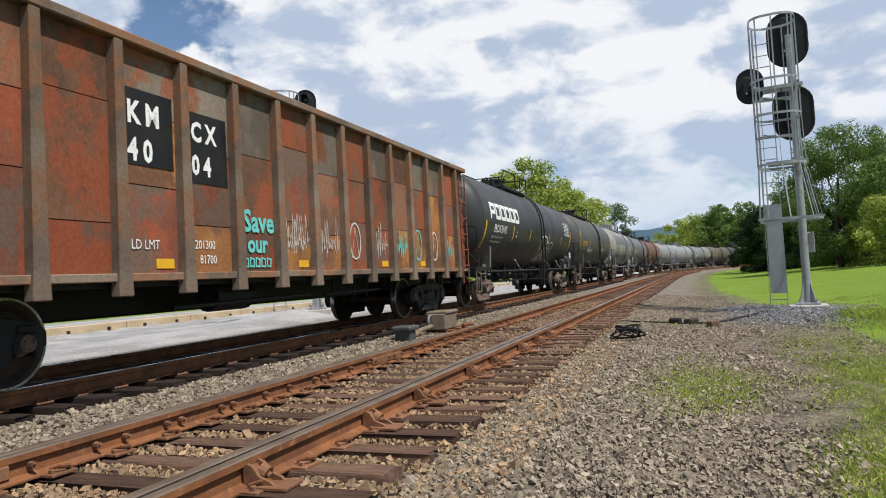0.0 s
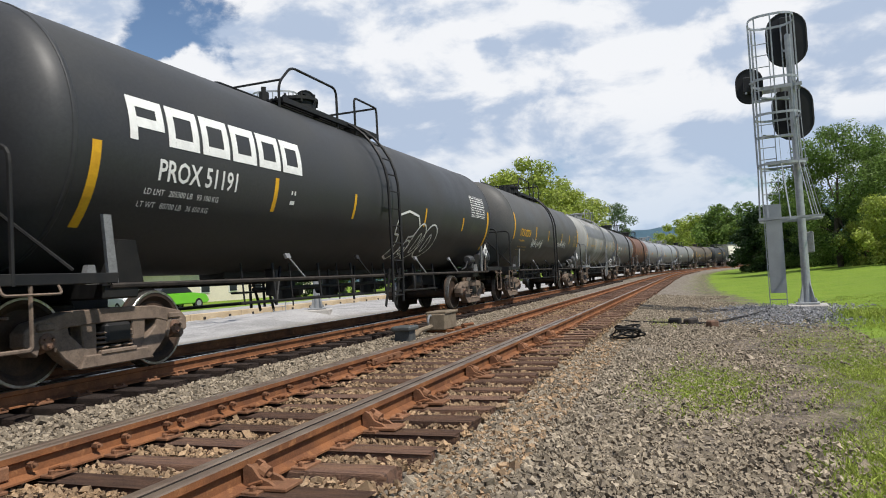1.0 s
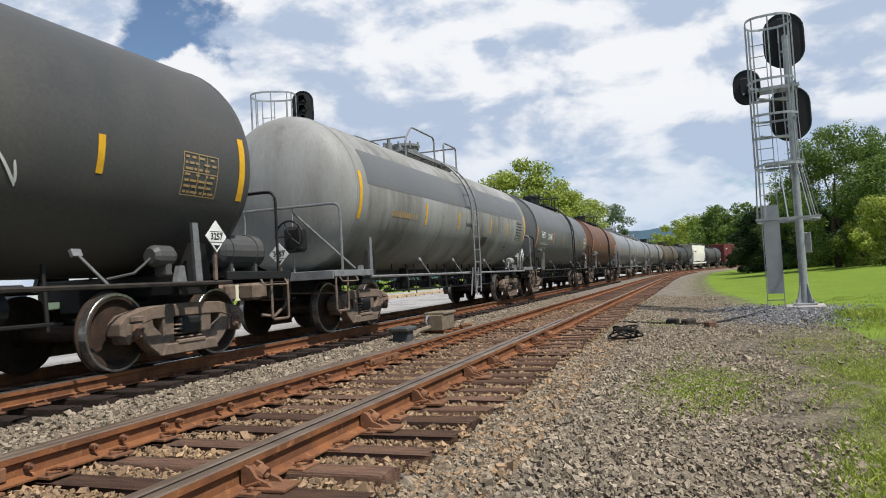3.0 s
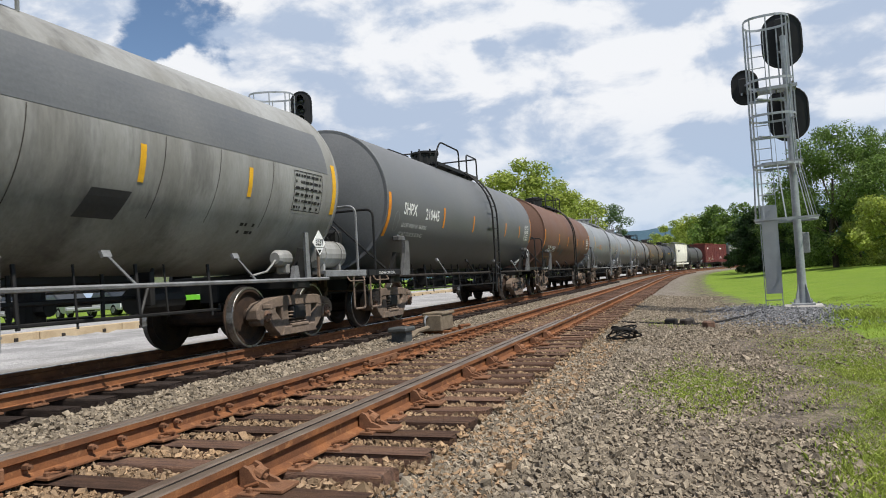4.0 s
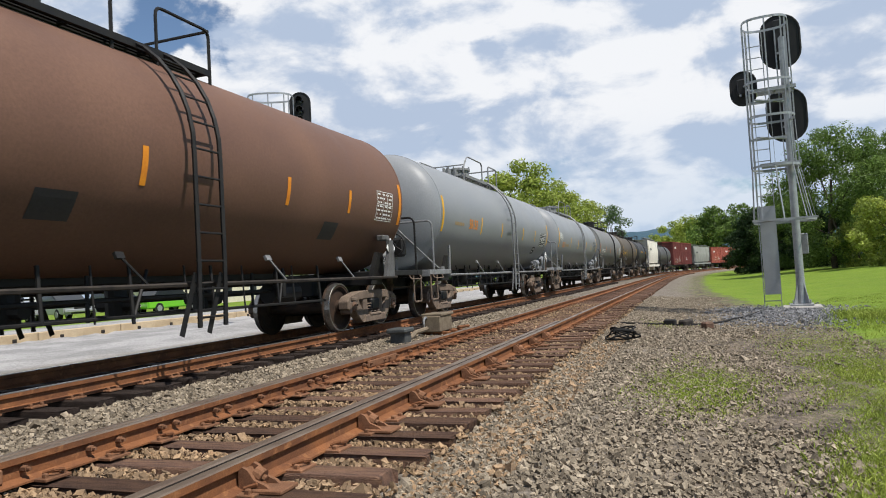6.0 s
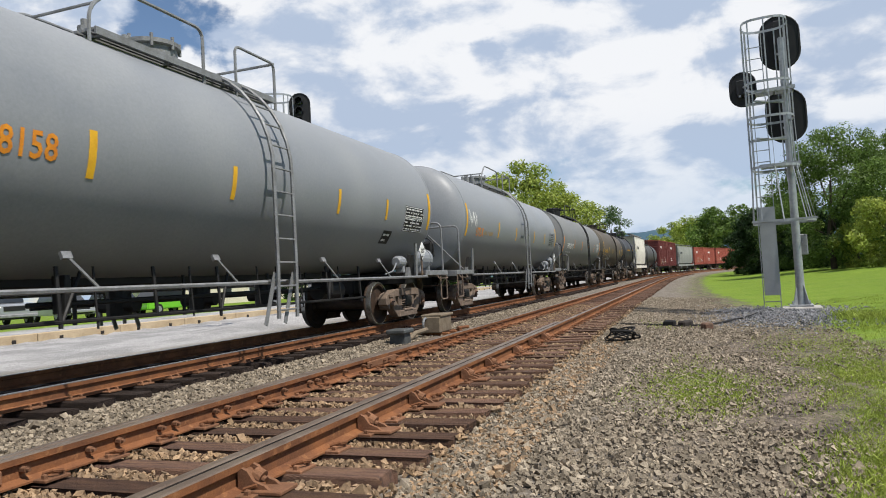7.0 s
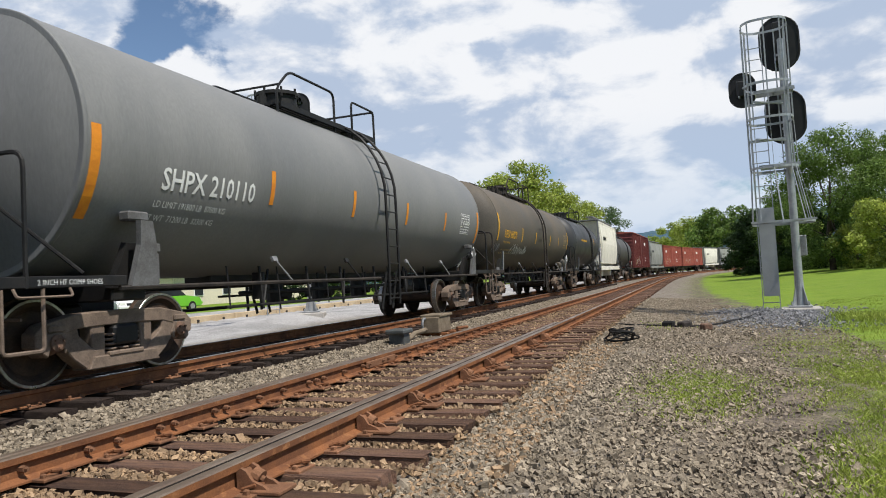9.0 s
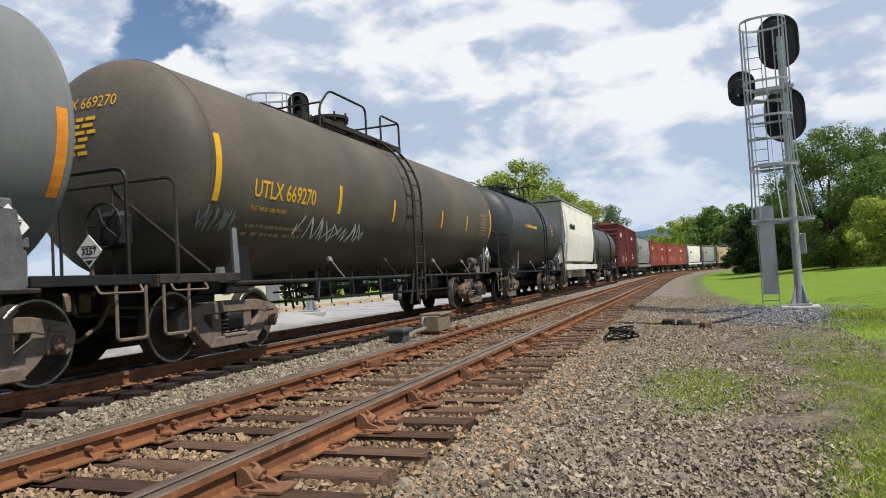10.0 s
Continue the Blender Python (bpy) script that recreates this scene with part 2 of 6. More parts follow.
for key, a, b, c in (("gon_red", (0.26, 0.072, 0.036), (0.165, 0.06, 0.038), (0.13, 0.085, 0.062)), ("gon_brown", (0.20, 0.10, 0.06), (0.125, 0.07, 0.046), (0.27, 0.08, 0.04)),
                     ("gon_grey", (0.19, 0.155, 0.122), (0.12, 0.095, 0.074), (0.21, 0.082, 0.045)), ("gon_ochre", (0.36, 0.17, 0.055), (0.24, 0.105, 0.042), (0.16, 0.078, 0.046)),
                     ("gon_post", (0.18, 0.138, 0.104), (0.115, 0.086, 0.066), (0.20, 0.105, 0.06))):
    M_(key, a, b, scale=0.9, rough=0.85, bump=0.45, fine=30, spread=0.4, edge=0.06, third=c, third_at=(0.49, 0.57), third_scale=1.5, stretch=(1, 1, 0.8), rand=0.25)
M_("box_red", (0.36, 0.10, 0.07), (0.29, 0.08, 0.06), scale=0.7, rough=0.75, bump=0.1, third=(0.16, 0.08, 0.06))
M_("box_dark", (0.17, 0.05, 0.045), (0.13, 0.042, 0.04), scale=0.7, rough=0.75, bump=0.1)
M_("hop_white", (0.72, 0.69, 0.60), (0.62, 0.59, 0.51), scale=0.5, rough=0.7, bump=0.05, third=(0.36, 0.33, 0.28), third_at=(0.6, 0.75), third_scale=1.0)
M_("hop_grey", (0.27, 0.275, 0.25), (0.22, 0.225, 0.20), scale=0.5, rough=0.7, bump=0.05)
M_("hop_tan", (0.40, 0.31, 0.17), (0.34, 0.26, 0.14), scale=0.5, rough=0.7, bump=0.05)
M_("concrete", (0.42, 0.40, 0.37), (0.34, 0.32, 0.30), scale=3, rough=0.9, bump=0.2)
M_("timber_pale", (0.50, 0.40, 0.27), (0.40, 0.31, 0.20), scale=2, rough=0.85, bump=0.2)
M_("wall_cream", (0.62, 0.57, 0.45), (0.55, 0.50, 0.40), scale=0.5, rough=0.8, bump=0.05)
M_("roof_grey", (0.30, 0.31, 0.32), (0.25, 0.26, 0.27), scale=0.5, rough=0.7, bump=0.1)
M_("car_silver", (0.42, 0.43, 0.44), (0.38, 0.39, 0.40), scale=0.5, rough=0.3, metal=0.5, bump=0, spread=0.05, coat=0.6)
M_("car_green", (0.16, 0.50, 0.03), (0.14, 0.44, 0.03), scale=0.5, rough=0.3, bump=0, spread=0.05, coat=0.8)
M_("car_white", (0.72, 0.72, 0.72), (0.68, 0.68, 0.68), scale=0.5, rough=0.3, bump=0, spread=0.05, coat=0.8)
M_("glass_dark", (0.02, 0.024, 0.028), (0.03, 0.034, 0.038), scale=0.5, rough=0.08, bump=0, spread=0.05)
M_("rubber", (0.02, 0.02, 0.02), (0.028, 0.027, 0.026), scale=6, rough=0.85, bump=0.1)
M_("panel_grey", (0.34, 0.35, 0.36), (0.30, 0.31, 0.32), scale=2, rough=0.45, metal=0.6, bump=0.03, spread=0.1)
# woods far off: distance haze is mixed into this blue base colour
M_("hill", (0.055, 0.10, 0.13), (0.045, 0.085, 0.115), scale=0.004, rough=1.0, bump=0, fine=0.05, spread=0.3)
M_("box_tan", (0.20, 0.158, 0.108), (0.15, 0.118, 0.082), scale=6, rough=0.7, bump=0.1)
M_("pebble_grey", (0.215, 0.215, 0.22), (0.155, 0.155, 0.16), scale=9, rough=0.95, bump=0.5, fine=70, spread=0.5, island=0.4)

# ---- mesh helpers ----


def part(name, bm, material, parent, label="", smooth=False):
    """One mesh object out of a bmesh, under a thing or a part (or top-level with parent None)."""
    me = bpy.data.meshes.new(name)
    bm.to_mesh(me)
    bm.free()
    for m in (material if isinstance(material, (list, tuple)) else [material]):
        me.materials.append(m)
    if smooth:
        for p in me.polygons:
            p.use_smooth = True
    ob = new(name, me)
    ob.parent = parent
    if label:
        ob["label"] = label
    return ob


def twin(ob, m, parent=None):
    """Another object on the same mesh."""
    o = new(ob.name.split(".")[0], ob.data)
    o.parent = parent if parent is not None else ob.parent
    o.matrix_basis = m
    if "label" in ob:
        o["label"] = ob["label"]
    return o


def thing(name, label, category, group="", kind=""):
    return tagged(new(name), label, category, group, kind)


def box(bm, size, at=(0, 0, 0), rot=(0, 0, 0), bevel=0.0):
    m = pose(*at, *rot) @ Matrix.Diagonal((*size, 1))
    r = bmesh.ops.create_cube(bm, size=1.0, matrix=m)
    if bevel:
        edges = list({e for v in r["verts"] for e in v.link_edges})
        bmesh.ops.bevel(bm, geom=edges, offset=bevel, segments=1, profile=0.5, affect="EDGES", clamp_overlap=True)
    return bm


def rod(bm, a, b, r=0.02, n=8, r2=None):
    a, b = Vector(a), Vector(b)
    d = b - a
    m = Matrix.Translation((a + b) / 2) @ d.to_track_quat("Z", "Y").to_matrix().to_4x4()
    bmesh.ops.create_cone(bm, cap_ends=True, segments=n, radius1=r, radius2=r if r2 is None else r2, depth=d.length, matrix=m)
    return bm


def pipe(bm, pts, r=0.02, n=8):
    """A bent round bar through the points, in one swept skin."""
    pts = [Vector(p) for p in pts]
    rings = []
    up = None
    for i, p in enumerate(pts):
        d = (pts[min(i + 1, len(pts) - 1)] - pts[max(i - 1, 0)]).normalized()
        if up is None:
            up = d.orthogonal().normalized()
        up = (up - d * up.dot(d)).normalized()
        side = d.cross(up)
        rings.append([bm.verts.new(p + (up * math.cos(a) + side * math.sin(a)) * r) for a in (2 * math.pi * k / n for k in range(n))])
    for a, b in zip(rings, rings[1:]):
        for k in range(n):
            bm.faces.new((a[k], a[(k + 1) % n], b[(k + 1) % n], b[k]))
    bm.faces.new(rings[0][::-1]), bm.faces.new(rings[-1])
    return bm


def round_corner(pts, r=0.15, n=4):
    """Corner points replaced by small arcs."""
    pts = [Vector(p) for p in pts]
    out = [pts[0]]
    for a, b, c in zip(pts, pts[1:], pts[2:]):
        u, v = (a - b), (c - b)
        k = min(r, u.length * 0.45, v.length * 0.45)
        p, q = b + u.normalized() * k, b + v.normalized() * k
        for i in range(n + 1):
            t = i / n
            out.append(p * (1 - t) ** 2 + b * 2 * t * (1 - t) + q * t * t)
    return out + [pts[-1]]


def spin(bm, prof, n=32, axis="x", at=(0, 0, 0), caps=True):
    """A turned body: prof is (along, radius) pairs."""
    rings = []
    for x, r in prof:
        ring = []
        for k in range(n):
            a = 2 * math.pi * k / n
            c, s = r * math.cos(a), r * math.sin(a)
            p = (x, c, s) if axis == "x" else ((c, x, s) if axis == "y" else (c, s, x))
            ring.append(bm.verts.new(Vector(p) + Vector(at)))
        rings.append(ring)
    for a, b in zip(rings, rings[1:]):
        for k in range(n):
            bm.faces.new((a[k], a[(k + 1) % n], b[(k + 1) % n], b[k]))
    for ring in ((rings[0], rings[-1]) if caps else ()):
        try:
            bm.faces.new(ring)
        except ValueError:
            pass
    bmesh.ops.recalc_face_normals(bm, faces=bm.faces)
    return bm


def prism(bm, outline, depth, m=None):
    """Outline in x,z pulled along y by depth (centred)."""
    m = m or Matrix()
    a = [bm.verts.new(m @ Vector((x, -depth / 2, z))) for x, z in outline]
    b = [bm.verts.new(m @ Vector((x, depth / 2, z))) for x, z in outline]
    fs = [bm.faces.new(a), bm.faces.new(b[::-1])]
    for i in range(len(a)):
        j = (i + 1) % len(a)
        fs.append(bm.faces.new((a[j], a[i], b[i], b[j])))
    bmesh.ops.recalc_face_normals(bm, faces=fs)
    return bm


def from_arrays(name, verts, faces, material, parent=None, smooth=False):
    me = bpy.data.meshes.new(name)
    me.from_pydata(verts, [], faces)
    me.materials.append(material)
    if smooth:
        me.polygons.foreach_set("use_smooth", [True] * len(me.polygons))
    ob = new(name, me)
    ob.parent = parent
    return ob


# ---- ground ----


def ground_height(s, off):
    """Height over the rail datum across the line (arrays)."""
    xs = [-400, -90, -40, -24, -13, -7.5, -5.0, -2.6, -1.3, -0.75, 2.3, 2.9, 3.2, 6.9, 8.2, 12.0, 16.35, 16.6, 45, 90, 400]
    zs = [8.0, 3.2, 1.45, 0.75, 0.05, -0.36, -0.46, -0.40, -0.30, -0.27, -0.235, -0.22, -0.17, -0.17, -0.20, -0.21, -0.22, -0.06, -0.05, 0.0, 1.5]
    z = np.interp(off, xs, zs)
    z = z + 0.36 * np.exp(-((s - 21.5) / 3.2) ** 2 - ((off - 10.6) / 1.3) ** 2)       # heap round the far mast
    return z + 0.14 * np.exp(-((s - 20.6) / 1.9) ** 2 - ((off + 4.6) / 1.2) ** 2)      # and round the near one


def make_ground():
    def steps(a, first, grow, end):
        v, d, out = a, first, []
        while v < end:
            v += d
            d *= grow
            out.append(v)
        return out
    xs = [-v for v in steps(14, 0.6, 1.09, 3500)][::-1] + list(np.arange(-14, 14.1, 0.4)) + steps(14, 0.5, 1.07, 3500)
    ys = [-v for v in steps(6, 0.6, 1.2, 2500)][::-1] + list(np.arange(-6, 40.1, 0.4)) + steps(40, 0.5, 1.05, 4500)
    x, y = np.meshgrid(np.array(xs), np.array(ys), indexing="ij")
    s, off = to_line(x, y)
    rng = np.random.default_rng(4)
    z = ground_height(s, off) + np.where((off < -1) | (off > 9), rng.normal(0, 0.012, s.shape), 0)
    n, m = x.shape
    verts = np.stack([x.ravel(), y.ravel(), z], -1).tolist()
    faces = [(i * m + j, (i + 1) * m + j, (i + 1) * m + j + 1, i * m + j + 1) for i in range(n - 1) for j in range(m - 1)]
    ob = from_arrays("ground", verts, faces, M["ground"], smooth=True)
    for key, val in (("off", off), ("along", s)):
        at = ob.data.attributes.new(key, "FLOAT", "POINT")
        at.data.foreach_set("value", val.astype(np.float32))
    return tagged(ob, "gravel, worn dirt and mown lawn beside the tracks", "ground", kind="structure")


def ground_material():
    """Ballast by the tracks, dirt, then lawn, by distance from the line; ragged borders."""
    m = bpy.data.materials.new("ground")
    m.use_nodes = True
    nt = m.node_tree
    N, L = nt.nodes.new, nt.links.new
    b = nt.nodes["Principled BSDF"]
    co = N("ShaderNodeTexCoord").outputs["Object"]

    def mth(op, *a):
        n = N("ShaderNodeMath")
        n.operation = op
        for i, v in enumerate(a):
            if isinstance(v, (int, float)):
                n.inputs[i].default_value = v
            else:
                L(v, n.inputs[i])
        return n.outputs[0]

    def noise_(sc, det=5, ro=0.6):
        n = N("ShaderNodeTexNoise")
        n.inputs["Scale"].default_value, n.inputs["Detail"].default_value, n.inputs["Roughness"].default_value = sc, det, ro
        L(co, n.inputs["Vector"])
        return n.outputs[0]

    def rng(x, a, c, lo=0.0, hi=1.0):
        n = N("ShaderNodeMapRange")
        L(x, n.inputs[0])
        for i, v in enumerate((a, c, lo, hi)):
            n.inputs[i + 1].default_value = v
        return n.outputs[0]

    def mix(f, a, c, kind="MIX"):
        n = N("ShaderNodeMix")
        n.data_type, n.blend_type = "RGBA", kind
        for i, v in ((0, f), (6, a), (7, c)):
            if isinstance(v, (int, float)):
                n.inputs[i].default_value = v
            elif isinstance(v, tuple):
                n.inputs[i].default_value = (*v, 1)
            else:
                L(v, n.inputs[i])
        return n.outputs[2]

    def attr(key):
        n = N("ShaderNodeAttribute")
        n.attribute_name = key
        return n.outputs["Fac"]

    off, along = attr("off"), attr("along")
    n1, n2, n3 = noise_(0.55), noise_(2.6), noise_(30, 4, 0.7)
    pebble = N("ShaderNodeTexVoronoi")
    pebble.inputs["Scale"].default_value = 26
    L(co, pebble.inputs["Vector"])
    pcol = rng(pebble.outputs["Color"], 0, 1, 0.6, 1.35)
    ball = mix(rng(n2, 0.35, 0.65), (0.23, 0.20, 0.165), (0.155, 0.132, 0.108))
    dirt = mix(rng(n2, 0.4, 0.6), (0.185, 0.15, 0.115), (0.10, 0.083, 0.07))
    lawn = mix(rng(n1, 0.35, 0.65), (0.165, 0.245, 0.03), (0.125, 0.20, 0.025))
    lawn = mix(rng(n2, 0.45, 0.7, 0, 0.5), lawn, (0.20, 0.24, 0.05))
    lot = mix(rng(n1, 0.4, 0.6), (0.38, 0.37, 0.365), (0.27, 0.265, 0.26))
    pm = N("ShaderNodeCombineColor")
    for i in range(3):
        L(pcol, pm.inputs[i])
    wob = mth("MULTIPLY", mth("SUBTRACT", n1, 0.5), 1.6)
    wob2 = mth("MULTIPLY", mth("SUBTRACT", n2, 0.5), 1.4)
    o2 = mth("ADD", mth("ADD", off, wob), wob2)
    col = mix(rng(o2, -1.9, -2.7), ball, dirt)
    # the lawn's border stands nearer to the line further on
    border = mth("MULTIPLY_ADD", rng(along, 14, 40), 2.0, -5.2)
    thin = mth("MULTIPLY", rng(mth("SUBTRACT", o2, border), 1.9, 0.4), rng(noise_(3.5, 6, 0.7), 0.48, 0.62))
    g = rng(mth("SUBTRACT", o2, border), 0.15, -0.35)
    col = mix(mth("MULTIPLY", thin, 0.7), mix(1.0, col, pm.outputs[0], "MULTIPLY"), lawn)
    col = mix(g, col, lawn)
    # darker strip under the train, its shade painted into the ballast colour
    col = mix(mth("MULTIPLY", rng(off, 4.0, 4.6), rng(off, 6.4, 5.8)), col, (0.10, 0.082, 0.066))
    col = mix(rng(off, 8.0, 9.2), col, mix(0.5, lot, mix(1.0, lot, pm.outputs[0], "MULTIPLY")))
    col = mix(rng(mth("ADD", off, wob), 22.0, 23.0), col, lawn)
    gr = N("ShaderNodeCombineColor")
    for i in range(3):
        L(rng(n3, 0.3, 0.7, 0.75, 1.25), gr.inputs[i])
    col = mix(1.0, col, gr.outputs[0], "MULTIPLY")
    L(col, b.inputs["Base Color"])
    b.inputs["Roughness"].default_value = 0.95
    b.inputs["Specular IOR Level"].default_value = 0.1
    bp = N("ShaderNodeBump")
    bp.inputs["Strength"].default_value, bp.inputs["Distance"].default_value = 0.7, 0.03
    L(mth("ADD", n3, pebble.outputs["Distance"]), bp.inputs["Height"])
    L(bp.outputs[0], b.inputs["Normal"])
    return m


M["ground"] = ground_material()
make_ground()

# ---- tracks ----
RAIL = [(-0.075, -0.172), (0.075, -0.172), (0.075, -0.160), (0.012, -0.136), (0.009, -0.060), (0.037, -0.047), (0.038, -0.008),
        (0.028, 0.0), (-0.028, 0.0), (-0.038, -0.008), (-0.037, -0.047), (-0.009, -0.060), (-0.012, -0.136), (-0.075, -0.160)]


def sweep_rail(bm, off, z, s0, s1, step, prof):
    n = max(2, int((s1 - s0) / step))
    rings = []
    for i in range(n + 1):
        s = s0 + (s1 - s0) * i / n
        rings.append([bm.verts.new(on_line(s, off - y, z + h)) for y, h in prof])
    m = len(prof)
    for a, b in zip(rings, rings[1:]):
        for k in range(m):
            f = bm.faces.new((a[k], a[(k + 1) % m], b[(k + 1) % m], b[k]))
            f.material_index = 1 if prof[k][1] > -0.009 and prof[(k + 1) % m][1] > -0.009 else 0
    bm.faces.new(rings[0]), bm.faces.new(rings[-1])
    bmesh.ops.recalc_face_normals(bm, faces=bm.faces)


def make_track(name, off, z, label):
    t = thing(name, label, "railway track", kind="structure")
    for o, dz in ((off, 0.0), (off + 1.505, 0.024)):
        bm = bmesh.new()
        sweep_rail(bm, o, z + dz, -40, 260, 2.5, RAIL)
        part("rail", bm, [M["rust"], M["rail_top"] if off > 1 else M["rail_dull"]], t)
    return t


near_track = make_track("track_near", 0.0, 0.0, "rusty empty railway track on brown timber ties")
far_track = make_track("track_far", D2, Z2, "railway track under the passing train, polished rail tops")


def make_ties(track, off, z, s0, s1, span, over_r, over_l):
    rng = random.Random(int(off * 10) + 5)
    meshes = []
    for v in range(5):
        bm = bmesh.new()
        ln = over_r + over_l + 1.505
        box(bm, (0.225, ln, 0.18), (0, (1.505 + over_l - over_r) / 2, -0.09), bevel=0.012)
        for vert in bm.verts:
            vert.co += Vector((rng.uniform(-.012, .012), rng.uniform(-.03, .03), rng.uniform(-.006, .006)))
        me = bpy.data.meshes.new("tie")
        bm.to_mesh(me)
        bm.free()
        # far ties take the colour with the train's shade in it
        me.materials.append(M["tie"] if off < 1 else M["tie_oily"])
        meshes.append(me)
    s, places = s0, []
    while s < s1:
        if s < 30:
            places.append(s)
        o = new("tie", rng.choice(meshes))
        o.parent = track
        o.matrix_basis = line_pose(s, off + rng.uniform(-.05, .05), z - 0.175 + rng.uniform(-.012, .004), rng.uniform(-1.2, 1.2))
        s += span + rng.uniform(-.02, .02)
    return places

# ---- rolling stock: x along the line (away), y to the far side, z = 0 on the rails ----
_cache = {}


def cached(key, name, build, material, parent, m=None, label="", smooth=False):
    """A part on a mesh that alike parts share."""
    mats = material if isinstance(material, (list, tuple)) else [material]
    k = (key, *[x.name for x in mats])
    if k not in _cache:
        bm = bmesh.new()
        build(bm)
        me = bpy.data.meshes.new(name)
        bm.to_mesh(me)
        bm.free()
        for x in mats:
            me.materials.append(x)
        if smooth:
            me.polygons.foreach_set("use_smooth", [True] * len(me.polygons))
        _cache[k] = me
    ob = new(name, _cache[k])
    ob.parent = parent
    if m is not None:
        ob.matrix_basis = m
    if label:
        ob["label"] = label
    return ob


SPUN = []      # wheelsets, to be keyed


def build_wheel(bm):
    spin(bm, [(-0.085, 0.0), (-0.085, 0.13), (-0.03, 0.14), (-0.015, 0.33), (-0.065, 0.385), (-0.070, 0.452), (0.03, 0.458), (0.042, 0.485),
              (0.062, 0.485), (0.068, 0.39), (0.03, 0.34), (0.02, 0.15), (0.09, 0.12), (0.09, 0.0)], 36, "y")


def build_tread(bm):
    spin(bm, [(-0.073, 0.425), (-0.0735, 0.449), (-0.068, 0.4545), (0.031, 0.4605), (0.031, 0.452)], 36, "y", caps=False)


def build_axle(bm):
    spin(bm, [(-1.0, 0.0), (-1.0, 0.075), (-0.85, 0.08), (-0.75, 0.10), (0.75, 0.10), (0.85, 0.08), (1.0, 0.075), (1.0, 0.0)], 14, "y")


def build_frame(bm):
    """Cast side frame of a truck: top chord, tension legs, columns, pedestals."""
    d = 0.2
    prism(bm, [(-1.12, 0.56), (-1.02, 0.65), (-0.6, 0.735), (0, 0.75), (0.6, 0.735), (1.02, 0.65), (1.12, 0.56), (1.12, 0.42), (1.03, 0.39), (0.98, 0.52),
               (0.80, 0.53), (0.62, 0.575), (0.30, 0.585), (-0.30, 0.585), (-0.62, 0.575), (-0.80, 0.53), (-0.98, 0.52), (-1.03, 0.39), (-1.12, 0.42)], d)
    for sx in (-1, 1):
        # sloping leg, column beside the springs, pedestal over the bearing
        prism(bm, [(sx * 0.88, 0.58), (sx * 0.62, 0.62), (sx * 0.60, 0.50), (sx * 0.44, 0.36), (sx * 0.36, 0.32), (sx * 0.34, 0.13), (sx * 0.52, 0.145), (sx * 0.66, 0.25), (sx * 0.80, 0.40)], d * 0.92)
        prism(bm, [(sx * 0.25, 0.64), (sx * 0.45, 0.64), (sx * 0.43, 0.30), (sx * 0.40, 0.2), (sx * 0.25, 0.2)], d * 0.84)
        prism(bm, [(sx * 0.74, 0.42), (sx * 0.80, 0.56), (sx * 1.03, 0.55), (sx * 1.05, 0.36), (sx * 0.99, 0.31), (sx * 0.94, 0.45), (sx * 0.83, 0.45), (sx * 0.78, 0.33)], d * 1.15)
        box(bm, (0.2, d * 1.3, 0.07), (sx * 0.889, 0, 0.6))
    prism(bm, [(-0.52, 0.13), (0.52, 0.13), (0.44, 0.265), (-0.44, 0.265)], d * 1.35)
    box(bm, (0.5, d * 1.5, 0.05), (0, 0, 0.275))
    bmesh.ops.bevel(bm, geom=bm.edges[:], offset=0.012, segments=1, affect="EDGES", clamp_overlap=True)


def build_springs(bm):
    for x in (-0.17, 0.0, 0.17):
        for y in (-0.06, 0.07):
            for k in range(5):
                spin(bm, [(0.265 + k * 0.052, 0.03), (0.258 + k * 0.052, 0.062), (0.272 + k * 0.052, 0.078), (0.287 + k * 0.052, 0.062), (0.28 + k * 0.052, 0.03)], 10, "z", (x, y, 0))


def build_cap(bm):
    spin(bm, [(-0.13, 0.0), (-0.13, 0.05), (-0.115, 0.085), (-0.03, 0.095), (0.0, 0.125), (0.09, 0.125), (0.09, 0.0)], 16, "y")
    for k in range(3):
        a = k * 2.094 + 0.5
        rod(bm, (0.05 * math.cos(a), -0.15, 0.05 * math.sin(a)), (0.05 * math.cos(a), -0.1, 0.05 * math.sin(a)), 0.016, 6)


def build_bolster(bm):
    box(bm, (0.36, 2.3, 0.22), (0, 0, 0.47), bevel=0.03)
    box(bm, (0.5, 0.5, 0.3), (0, 0, 0.68), bevel=0.04)
    for sx in (-1, 1):
        box(bm, (0.12, 1.7, 0.12), (sx * 0.36, 0, 0.36), bevel=0.02)
        for sy in (-1, 1):
            box(bm, (0.09, 0.14, 0.3), (sx * 0.4, sy * 0.72, 0.46), (0, sx * 8, 0), bevel=0.02)


